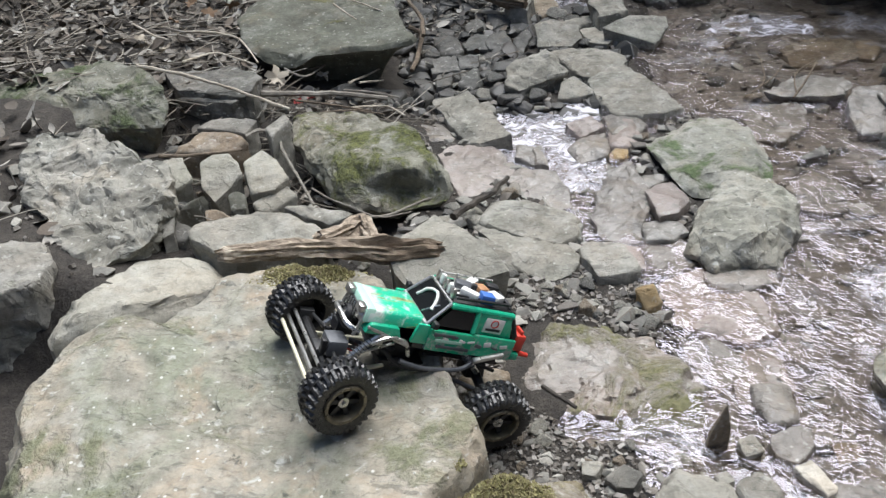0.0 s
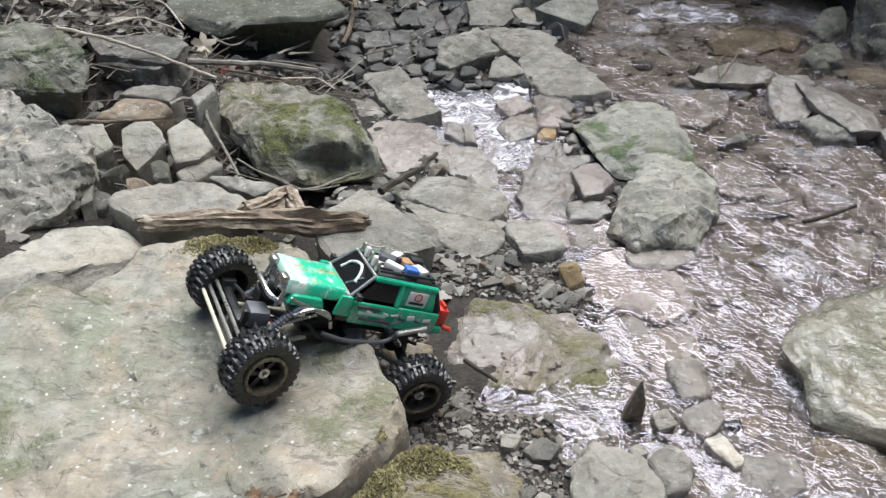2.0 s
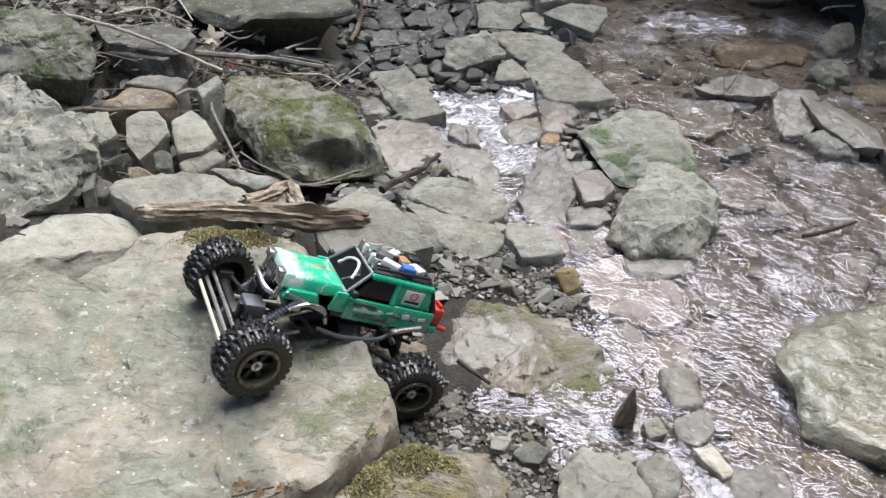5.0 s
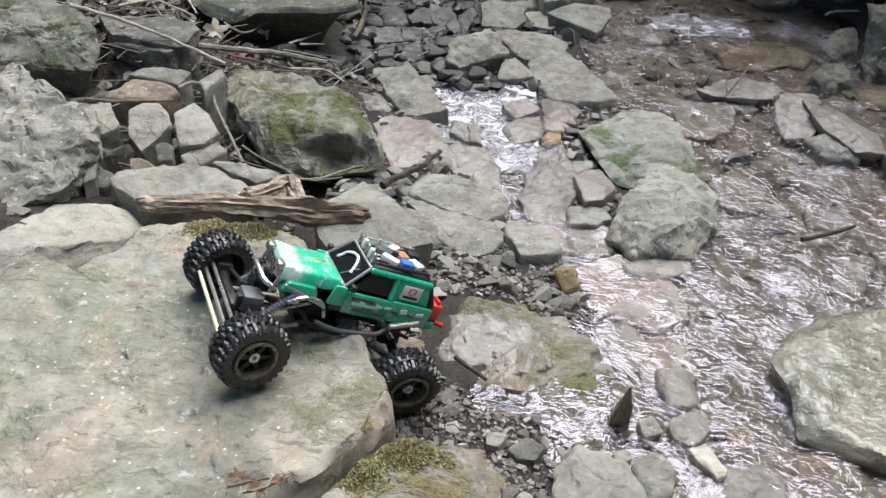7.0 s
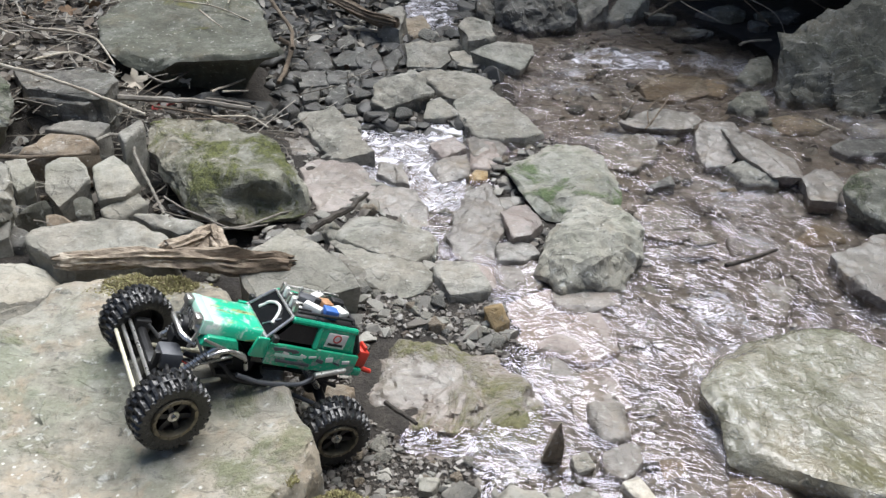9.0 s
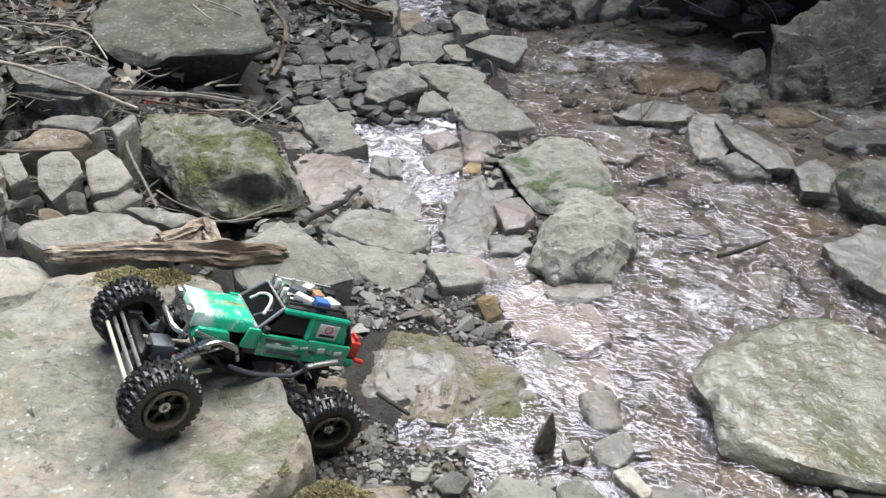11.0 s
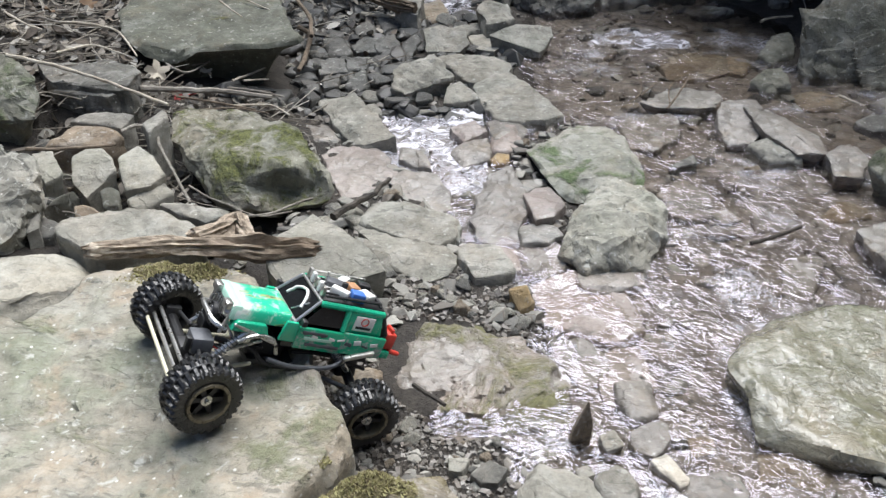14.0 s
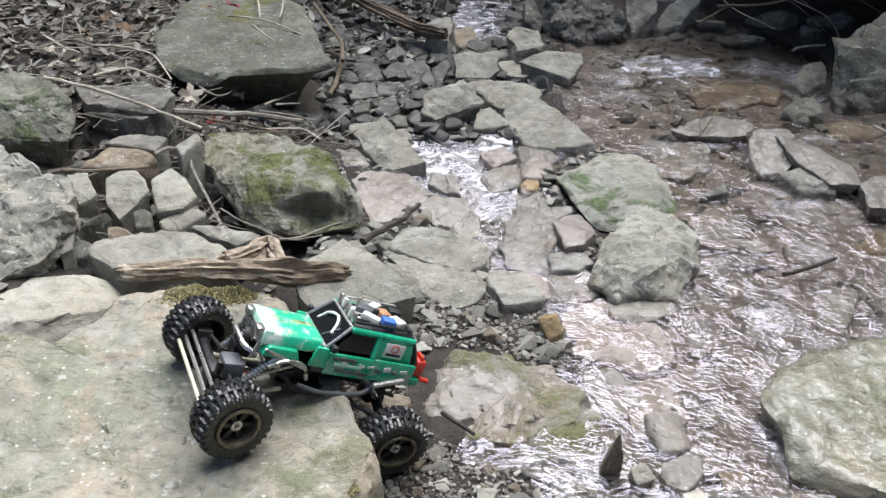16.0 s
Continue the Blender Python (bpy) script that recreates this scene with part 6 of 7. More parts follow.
moss_patch(-0.607, 1.601, 0.13, 0.055, 4600, 0.008)
moss_patch(-0.576, 1.601, 0.19, 0.085, 2600, 0.004)
moss_patch(-0.534, 1.602, 0.07, 0.05, 2600, 0.013)
moss_patch(-0.154, 1.033, 0.105, 0.05, 4200, 0.01)
moss_patch(-0.223, 0.982, 0.06, 0.05, 1600, 0.01)
tagged(new("moss", mesh_of("moss", tv, tf, moss_mat, 20)), "dry olive-yellow moss cushions on the stones", "moss", kind="stuff")



def broad_leaf(name, at, size, turn, material, label):
    """A dry lobed leaf, slightly curled, with a stalk."""
    bm = bmesh.new()
    n, rim = 40, []
    c = bm.verts.new((0, 0, 0.0))
    for k in range(n):
        a = math.tau * k / n
        lobe = 0.5 + 0.5 * abs(math.cos(2.5 * (a - math.pi / 2))) ** 1.7 * (1.0 if math.sin(a) > 0.8 else 0.85) + 0.08 * math.cos(15 * a)
        r = size * lobe * (0.75 if math.sin(a) < -0.6 else 1.0)
        rim.append(bm.verts.new((r * math.cos(a), r * math.sin(a), 0.22 * size * math.sin(3 * a + 1) * lobe + 0.15 * size)))
    for k in range(n):
        bm.faces.new((c, rim[k], rim[(k + 1) % n]))
    got = bmesh.ops.extrude_face_region(bm, geom=list(bm.faces))
    bmesh.ops.translate(bm, verts=[g for g in got["geom"] if isinstance(g, bmesh.types.BMVert)], vec=(0, 0, 0.0008))
    leaf = part(name, bm, material, None)
    leaf.matrix_world = pose(*at, *turn)
    bm = bmesh.new()
    tube(bm, [(0, -0.2 * size, 0.05 * size), (0.05 * size, -0.9 * size, 0.1 * size), (0, -1.4 * size, 0.02 * size)], 0.0016, 0.0012, 5, 0.1)
    part("stalk", bm, bark_pale, leaf)
    return tagged(leaf, label, "leaf", "single fallen leaves")


dry_leaf = plain("bleached_leaf", (0.44, 0.39, 0.31), 0.8, 0.0, 0.35, 70, 0.5, 0.003)
brown_leaf = plain("brown_leaf", (0.16, 0.10, 0.055), 0.8, 0.0, 0.4, 70, 0.5, 0.003)
red_leaf = plain("red_leaf", (0.28, 0.035, 0.03), 0.7, 0.0, 0.4, 70, 0.5, 0.003)
broad_leaf("fallen_leaf", (-0.916, 2.650, 0.268), 0.044, (48, 8, 25), dry_leaf, "large bleached maple leaf on the bank's foot")
broad_leaf("fallen_leaf", (-0.846, 2.601, 0.201), 0.022, (20, 0, 70), red_leaf, "small red leaf fallen among the twigs")
broad_leaf("fallen_leaf", (-0.814, 2.645, 0.195), 0.018, (10, 20, 150), red_leaf, "small red leaf fallen among the twigs")
broad_leaf("fallen_leaf", (-1.397, 2.777, 0.377), 0.028, (35, 10, 80), dry_leaf, "bleached leaf on the litter bank")
broad_leaf("fallen_leaf", (-1.365, 3.004, 0.366), 0.025, (30, -10, 140), brown_leaf, "brown leaf on the litter bank")
broad_leaf("fallen_leaf", (-1.279, 3.137, 0.350), 0.035, (20, 10, 10), brown_leaf, "brown curled leaf on the litter bank")
broad_leaf("fallen_leaf", (-1.196, 3.166, 0.364), 0.03, (50, 0, 200), brown_leaf, "brown curled leaf on the litter bank")
broad_leaf("fallen_leaf", (-1.306, 2.749, 0.346), 0.03, (30, 10, 250), dry_leaf, "bleached leaf on the litter bank")
broad_leaf("fallen_leaf", (-0.816, 2.845, 0.200), 0.025, (20, 10, 40), dry_leaf, "small pale leaf under the overhang")
broad_leaf("fallen_leaf", (-0.840, 2.993, 0.210), 0.02, (20, 0, 90), dry_leaf, "small pale leaf under the overhang")
broad_leaf("fallen_leaf", (-1.359, 3.179, 0.379), 0.028, (20, 20, 310), brown_leaf, "brown leaf on the litter bank")
broad_leaf("fallen_leaf", (-0.944, 3.060, 0.445), 0.028, (10, 10, 60), brown_leaf, "brown leaf lying on the large slab")
broad_leaf("fallen_leaf", (-0.875, 3.131, 0.432), 0.03, (20, -15, 160), red_leaf, "reddish leaf lying on the large slab")
broad_leaf("fallen_leaf", (-0.401, 0.909, 0.179), 0.016, (20, 10, 30), brown_leaf, "small brown leaf on the big slab's edge")
broad_leaf("fallen_leaf", (-0.366, 0.889, 0.178), 0.018, (25, -20, 120), brown_leaf, "small brown leaf on the big slab's edge")
broad_leaf("fallen_leaf", (-0.340, 0.908, 0.180), 0.014, (10, 10, 220), brown_leaf, "small brown leaf on the big slab's edge")
bm = bmesh.new()
foot = [bm.verts.new(p) for p in ((-0.022, -0.006, -0.02), (0.021, -0.01, -0.02), (0.026, 0.005, -0.02), (-0.018, 0.009, -0.02))]
waist = [bm.verts.new(p) for p in ((-0.02, -0.008, 0.03), (0.019, -0.009, 0.046), (0.02, 0.004, 0.048), (-0.015, 0.007, 0.034))]
tip = [bm.verts.new(p) for p in ((0.002, -0.002, 0.102), (0.006, -0.002, 0.107), (0.006, 0.002, 0.107), (0.002, 0.002, 0.102))]
for lower, upper in ((foot, waist), (waist, tip)):
    for k in range(4):
        bm.faces.new((lower[k], lower[(k + 1) % 4], upper[(k + 1) % 4], upper[k]))
bm.faces.new(foot[::-1])
bm.faces.new(tip)
bmesh.ops.bevel(bm, geom=list(bm.edges), offset=0.0015, segments=1, affect="EDGES")
shard = part("standing_shard", bm, stone_brown, None)
shard.matrix_world = pose(0.236, 1.280, -0.001, 8, 1, 12)
tagged(shard, "brown pointed stone shard standing upright in gravel", "rock", "stones of the stream bed")

# ---- the radio-controlled rock crawler ----
paint_green = plain("green_body_paint", (0.015, 0.42, 0.235), 0.25, 0.0, 0.3, 40, 0.1, 0.001, coat=0.6)
def worn_paint(name, colour, under, amount):
    m, nt, bsdf = nodes_of(name)
    vec, rnd = own_space(nt)
    a, b = noise_at(nt, vec, 26, 7, 0.7, 1.0), noise_at(nt, vec, 150, 5, 0.7, 0.5)
    k = calc(nt, "ADD", calc(nt, "MULTIPLY", a, 0.7), calc(nt, "MULTIPLY", b, 0.3))
    link(nt, mix(nt, ramp(nt, k, ((0.58 - 0.12 * amount, 0.0), (0.63 - 0.12 * amount, 0.9))), colour, under), bsdf.inputs["Base Color"])
    bsdf.inputs["Roughness"].default_value, bsdf.inputs["Coat Weight"].default_value = 0.3, 0.5
    relief(nt, bsdf, [(b, 0.15, 0.001)])
    return m


def flamed_paint(name):
    """Bright green paint with ragged olive and dark flames running back; its whitish scuffs and front also paint the
    sky's sheen.
    """
    m, nt, bsdf = nodes_of(name)
    co = nt.nodes.new("ShaderNodeTexCoord").outputs["Object"]
    mp = nt.nodes.new("ShaderNodeMapping")
    mp.inputs["Scale"].default_value = (11.0, 62.0, 20.0)
    link(nt, co, mp.inputs["Vector"])
    flame, scuff_sheen = noise_at(nt, mp.outputs[0], 1.0, 4, 0.6, 0.8), noise_at(nt, co, 60, 6, 0.7, 0.6)
    col = mix(nt, ramp(nt, scuff_sheen, ((0.53, 0.0), (0.62, 0.8))), (0.02, 0.48, 0.28), (0.55, 0.74, 0.64))
    col = mix(nt, ramp(nt, flame, ((0.54, 0.0), (0.57, 0.85))), col, (0.40, 0.40, 0.15))
    col = mix(nt, ramp(nt, flame, ((0.58, 0.0), (0.61, 0.9))), col, (0.04, 0.06, 0.04))
    sep = nt.nodes.new("ShaderNodeSeparateXYZ")
    link(nt, co, sep.inputs[0])
    front = calc(nt, "ADD", sep.outputs[0], calc(nt, "MULTIPLY", scuff_sheen, 0.07))
    col = mix(nt, ramp(nt, front, ((0.100, 0.0), (0.128, 0.9))), col, (0.66, 0.74, 0.68))
    link(nt, col, bsdf.inputs["Base Color"])
    bsdf.inputs["Roughness"].default_value, bsdf.inputs["Coat Weight"].default_value = 0.3, 0.5
    relief(nt, bsdf, [(scuff_sheen, 0.15, 0.001)])
    return m


hood_paint = flamed_paint("flamed_green_paint")
door_paint = worn_paint("scraped_green_paint", (0.012, 0.38, 0.2), (0.34, 0.38, 0.35), 0.55)
paint_pale = plain("pale_green_decal", (0.45, 0.72, 0.58), 0.35, 0.0, 0.3, 50, 0.1, 0.001)
paint_white = plain("white_plastic", (0.74, 0.74, 0.70), 0.45, 0.0, 0.25, 60, 0.1, 0.001)
paint_red = plain("red_plastic", (0.62, 0.05, 0.03), 0.4, 0.0, 0.25, 60, 0.1, 0.001)
paint_blue = plain("blue_plastic", (0.06, 0.17, 0.5), 0.4, 0.0, 0.25, 60, 0.1, 0.001)
black_plastic = plain("black_plastic", (0.018, 0.018, 0.019), 0.5, 0.0, 0.4, 70, 0.3, 0.001)
rubber = plain("damp_rubber", (0.02, 0.02, 0.02), 0.3, 0.0, 0.5, 120, 0.4, 0.001, 0.08)
steel = plain("bright_steel", (0.62, 0.61, 0.58), 0.3, 0.9, 0.3, 90, 0.2, 0.0008)
bronze = plain("bronze_rim_ring", (0.20, 0.175, 0.125), 0.42, 0.6, 0.4, 100, 0.2, 0.0008)
cream_rod = plain("cream_link_rod", (0.66, 0.62, 0.46), 0.45, 0.0, 0.3, 80, 0.2, 0.0008)
grey_case = plain("grey_servo_case", (0.10, 0.105, 0.115), 0.5, 0.1, 0.4, 80, 0.2, 0.001)
# near black: the cabin's inner shade is put into tub, window and windscreen colour
cabin_dark = plain("cabin_shade", (0.012, 0.013, 0.014), 0.15, 0.0, 0.3, 30, 0.05, 0.001)
orange_plastic = plain("tan_figure_plastic", (0.45, 0.24, 0.12), 0.5, 0.0, 0.3, 60, 0.1, 0.001)

FRONT, REAR = Vector((-0.496, 1.265, 0.240)), Vector((-0.231, 1.394, 0.112))
ahead = (FRONT - REAR).normalized()
left = Vector((0.42, -0.90, 0.0))
left = (left - ahead * left.dot(ahead)).normalized()
upward = ahead.cross(left)
crawler = new("rock_crawler")
crawler.matrix_world = Matrix.Translation((FRONT + REAR) / 2) @ Matrix((ahead, left, upward)).transposed().to_4x4()
tagged(crawler, "green radio-controlled rock crawler with big black tyres on the slab", "toy car")
HALF, TRACK, WR = 0.16, 0.142, 0.068


def block(bm, c, size, taper=(1.0, 1.0), shear=(0.0, 0.0), turn=None, bevel=0.0):
    """A box with a smaller or shifted top."""
    sx, sy, sz = (s / 2 for s in size)
    m = Matrix.Translation(c) @ (turn or Matrix.Identity(4))
    v = [bm.verts.new(m @ Vector((x * sx * (taper[0] if z > 0 else 1) + (shear[0] if z > 0 else 0), y * sy * (taper[1] if z > 0 else 1) + (shear[1] if z > 0 else 0), z * sz)))
         for z in (-1, 1) for y in (-1, 1) for x in (-1, 1)]
    fs = [bm.faces.new([v[i] for i in q]) for q in ((0, 2, 3, 1), (4, 5, 7, 6), (0, 1, 5, 4), (2, 6, 7, 3), (0, 4, 6, 2), (1, 3, 7, 5))]
    if bevel:
        bmesh.ops.bevel(bm, geom=list({e for f in fs for e in f.edges}), offset=bevel, segments=2, profile=0.5, affect="EDGES")


def box_part(name, c, size, material, parent, label="", **kw):
    bm = bmesh.new()
    kw.setdefault("bevel", min(size) * 0.18)
    block(bm, c, size, **kw)
    return part(name, bm, material, parent, label)


def rod(name, a, b, r, material, parent, label="", sides=10):
    bm = bmesh.new()
    a, b = Vector(a), Vector(b)
    d = (b - a).normalized()
    s = d.cross(Vector((0, 0, 1)) if abs(d.z) < 0.9 else Vector((1, 0, 0))).normalized()
    u = d.cross(s)
    rings = []
    for p, q in ((a, 0.6), (a + d * r * 0.5, 1.0), (b - d * r * 0.5, 1.0), (b, 0.6)):
        rings.append([bm.verts.new(p + (s * math.cos(t) + u * math.sin(t)) * r * q) for t in (math.tau * k / sides for k in range(sides))])
    for g, h in zip(rings, rings[1:]):
        for k in range(sides):
            bm.faces.new((g[k], g[(k + 1) % sides], h[(k + 1) % sides], h[k]))
    bm.faces.new(rings[0][::-1])
    bm.faces.new(rings[-1])
    return part(name, bm, material, parent, label)


def lathe(bm, profile, n=36):
    """Turns (radius, y) points round the y axis."""
    rings = [[bm.verts.new((r * math.cos(t), y, r * math.sin(t))) for t in (math.tau * k / n for k in range(n))] for r, y in profile]
    for a, b in zip(rings, rings[1:]):
        for k in range(n):
            bm.faces.new((a[k], a[(k + 1) % n], b[(k + 1) % n], b[k]))
    return rings


def panel(name, pts, thick, material, parent, label=""):
    """A thin plate through corner points, thickened along its normal."""
    bm = bmesh.new()
    pts = [Vector(p) for p in pts]
    nrm = (pts[1] - pts[0]).cross(pts[2] - pts[0]).normalized()
    f = bm.faces.new([bm.verts.new(p) for p in pts])
    got = bmesh.ops.extrude_face_region(bm, geom=[f])
    bmesh.ops.translate(bm, verts=[g for g in got["geom"] if isinstance(g, bmesh.types.BMVert)], vec=-nrm * thick)
    return part(name, bm, material, parent, label)


def wheel(x, y, z, steer, lean=0.0):
    side = 1 if y > 0 else -1
    w = 0.062
    hub = new("wheel")
    hub.parent = crawler
    hub.matrix_local = pose(x, y, z, lean, 0, steer)
    bm = bmesh.new()
    h = w / 2
    n, lugs = 168, 28
    across = [(0.037, -0.72), (0.040, -0.9), (0.050, -1.0), (0.0565, -0.97), (0.0572, -0.93), (0.0592, -0.86), (0.0605, -0.62), (0.0612, -0.6), (0.0622, -0.32), (0.0625, -0.30), (0.0615, -0.04), (0.0615, 0.04),
              (0.0625, 0.30), (0.0622, 0.32), (0.0612, 0.6), (0.0605, 0.62), (0.0592, 0.86), (0.0572, 0.93), (0.0565, 0.97), (0.050, 1.0), (0.040, 0.9), (0.037, 0.72), (0.034, 0.0), (0.037, -0.72)]
    rings = []
    for i, (r, yy) in enumerate(across):
        ring = []
        for k in range(n):
            row = 0.0 if yy < 0 else 0.5
            row += 0.33 if abs(yy) < 0.31 else 0.0
            u = ((k / n) * lugs + row + 0.25 * abs(yy)) % 1.0
            high = 0.0050 if 3 <= i <= 18 and u < 0.55 else (0.002 if 3 <= i <= 18 and u < 0.70 else 0.0)
            if i in (9, 10, 11, 12) and abs(yy) < 0.05:
                high = 0.0
            a = math.tau * k / n
            ring.append(bm.verts.new(((r + high) * math.cos(a), yy * h, (r + high) * math.sin(a))))
        rings.append(ring)
    for g, q in zip(rings, rings[1:]):
        for k in range(n):
            bm.faces.new((g[k], g[(k + 1) % n], q[(k + 1) % n], q[k]))
    tyre = part("tyre", bm, rubber, hub, "black chunky off-road tyre dulled by dust", 25)
    bm = bmesh.new()
    lathe(bm, [(0.0365, side * h * 0.66), (0.0395, side * h * 0.90), (0.0385, side * h * 1.02), (0.033, side * h * 1.02), (0.032, side * h * 0.86), (0.031, side * h * 0.2)], 36)
    for k in range(12):
        a = math.tau * k / 12
        block(bm, (0.0358 * math.cos(a), side * h * 1.04, 0.0358 * math.sin(a)), (0.0035, 0.003, 0.0035))
    part("rim", bm, bronze, hub, "bronze bead-lock ring with small bolts")
    bm = bmesh.new()
    for k in range(6):
        t = Matrix.Rotation(math.tau * k / 6, 4, "Y") @ Matrix.Translation((0.019, side * h * 0.45, 0))
        block(bm, (0, 0, 0), (0.028, 0.010, 0.009), turn=t)
    lathe(bm, [(0.0, side * h * 0.3), (0.0335, side * h * 0.25), (0.0335, side * h * 0.15)], 24)
    part("spokes", bm, black_plastic, hub)
    bm = bmesh.new()
    lathe(bm, [(0.010, side * h * 0.45), (0.010, side * h * 0.7), (0.0045, side * h * 0.72), (0.004, side * h * 0.9), (0.0, side * h * 0.9)], 12)
    part("hub_nut", bm, steel, hub)
    return hub


wheel(HALF, TRACK, 0.0, 10)
wheel(HALF, -TRACK, 0.0, 14)
wheel(-HALF, TRACK, -0.028, 0, -8)
wheel(-HALF, -TRACK, 0.028, 0, -8)

# axles, steering and suspension
for x, name, dz in ((HALF, "front_axle", 0.0), (-HALF, "rear_axle", 0.028)):
    bm = bmesh.new()
    tube(bm, [(x, -TRACK + 0.03, dz), (x, -0.02, dz * 0.2), (x, 0.02, -dz * 0.2), (x, TRACK - 0.03, -dz)], 0.010, 0.010, 10, 0.02)
    block(bm, (x, 0.012, 0.0), (0.045, 0.05, 0.042), taper=(0.8, 0.8), bevel=0.006)
    part(name, bm, black_plastic, crawler)
for y in (-TRACK + 0.032, TRACK - 0.032):
    box_part("steering_knuckle", (HALF, y, 0.0), (0.03, 0.016, 0.044), black_plastic, crawler)
rod("tie_rod", (HALF + 0.036, -0.115, 0.008), (HALF + 0.036, 0.115, 0.008), 0.0036, steel, crawler, "polished steel steering rod")
rod("drag_link", (HALF + 0.026, -0.105, 0.020), (HALF + 0.026, 0.105, 0.020), 0.0036, steel, crawler, "polished steel steering rod")
rod("tie_rod", (HALF + 0.047, -0.10, 0.0), (HALF + 0.047, 0.112, 0.0), 0.0036, cream_rod, crawler, "cream-coloured steering rod")
servo = box_part("servo", (HALF - 0.012, 0.034, 0.036), (0.040, 0.044, 0.034), grey_case, crawler, "grey steering servo on the front axle")
box_part("servo_arm", (HALF + 0.014, 0.05, 0.04), (0.010, 0.012, 0.026), black_plastic, servo)
for y in (-0.052, 0.052):
    rod("lower_link", (HALF - 0.012, y * 1.3, -0.006), (0.045, y * 0.8, 0.002), 0.0042, cream_rod, crawler, "cream suspension link rod")
    rod("lower_link", (-HALF + 0.012, y * 1.4, -0.02 if y > 0 else 0.018), (-0.045, y * 0.8, 0.0), 0.0042, grey_case, crawler)
    rod("upper_link", (HALF - 0.015, y * 0.6, 0.028), (0.03, y * 0.7, 0.034), 0.0038, black_plastic, crawler)
    rod("upper_link", (-HALF + 0.015, y * 0.6, 0.028), (-0.03, y * 0.7, 0.03), 0.0038, black_plastic, crawler)
    for x in (0.118, -0.118):
        a, b = Vector((x * 1.2, y * 1.25, 0.012)), Vector((x * 0.62, y * 1.12, 0.082))
        shock = rod("shock_absorber", a, b, 0.0058, steel, crawler, "silver shock absorber with a coil spring")
        bm = bmesh.new()
        d = (b - a).normalized()
        s = d.cross(Vector((0, 1, 0))).normalized()
        u = d.cross(s)
        coil = [a.lerp(b, 0.2 + 0.55 * k / 60) + (s * math.cos(k * 0.84) + u * math.sin(k * 0.84)) * 0.0088 for k in range(61)]
        tube(bm, coil[::2], 0.0013, 0.0013, 5, 0.0)
        part("spring", bm, grey_case, shock)
rod("drive_shaft", (HALF - 0.02, 0.0, 0.004), (0.02, 0.0, 0.018), 0.005, black_plastic, crawler)
rod("drive_shaft", (-HALF + 0.02, 0.0, 0.004), (-0.02, 0.0, 0.018), 0.005, black_plastic, crawler)
box_part("skid_plate", (0.0, 0.0, 0.006), (0.11, 0.085, 0.012), black_plastic, crawler)
box_part("gearbox", (0.02, 0.0, 0.032), (0.075, 0.06, 0.045), black_plastic, crawler)
motor = rod("motor", (0.062, -0.02, 0.046), (0.062, 0.034, 0.046), 0.017, grey_case, crawler, "round silver-grey electric motor", 18)
box_part("battery", (0.112, -0.022, 0.044), (0.05, 0.036, 0.026), black_plastic, crawler)
for k, (y, c) in enumerate(((0.03, paint_red), (0.036, black_plastic), (0.024, black_plastic))):
    bm = bmesh.new()
    tube(bm, [(HALF - 0.01, y, 0.05), (HALF - 0.045, y + 0.018, 0.03 + 0.006 * k), (HALF - 0.07, y + 0.008, 0.038), (HALF - 0.10, y - 0.01, 0.045)], 0.0016, 0.0016, 6, 0.1, k)
    part("wire", bm, c, crawler)
for y in (-0.062, 0.062):
    bm = bmesh.new()
    tube(bm, [(0.125, y * 0.62, 0.048), (0.06, y * 0.85, 0.040), (0.02, y, 0.014), (-0.09, y, 0.014), (-0.15, y * 0.9, 0.036), (-0.185, y * 0.75, 0.062)], 0.0045, 0.0045, 8, 0.0)
    part("frame_rail", bm, black_plastic, crawler)
    bm = bmesh.new()
    tube(bm, [(0.03, y * 1.1, 0.030), (-0.02, y * 1.22, 0.022), (-0.09, y * 1.22, 0.024), (-0.12, y * 1.1, 0.036)], 0.0045, 0.0045, 8, 0.0)
    part("rock_slider", bm, grey_case, crawler, "scratched grey side guard tube")

# bodywork, riding high on its springs with the nose up
LIFT = Matrix.Translation((-0.012, 0, 0.014)) @ Matrix.Rotation(radians(-4), 4, "Y")
box_part("hood", (0.072, 0.0, 0.086), (0.118, 0.112, 0.026), hood_paint, crawler, "glossy green engine hood turning whitish in front", taper=(0.97, 0.86), bevel=0.006)
box_part("hood_front", (0.122, 0.0, 0.086), (0.026, 0.110, 0.028), paint_pale, crawler, "whitish front edge of the hood", taper=(0.8, 0.88), bevel=0.005)
for y in (-0.047, 0.047):
    box_part("fender", (0.092, y * 1.1, 0.067), (0.075, 0.028, 0.02), paint_green, crawler, taper=(0.75, 0.9), bevel=0.004)
    rod("headlight", (0.128, y * 0.72, 0.078), (0.140, y * 0.72, 0.078), 0.011, steel, crawler, "round bright headlight", 16)
box_part("grille", (0.132, 0.0, 0.074), (0.010, 0.062, 0.026), black_plastic, crawler)
bm = bmesh.new()
tube(bm, [(0.13, -0.05, 0.05), (0.152, -0.035, 0.056), (0.155, 0.0, 0.058), (0.152, 0.035, 0.056), (0.13, 0.05, 0.05)], 0.005, 0.005, 8, 0.0)
part("front_bumper", bm, steel, crawler, "bright tubular front bumper")
rod("winch", (0.145, -0.024, 0.046), (0.145, 0.024, 0.046), 0.010, black_plastic, crawler)
box_part("tub", (-0.075, 0.0, 0.062), (0.20, 0.118, 0.05), cabin_dark, crawler, "solid near-black block for the shaded cabin tub", bevel=0.004)
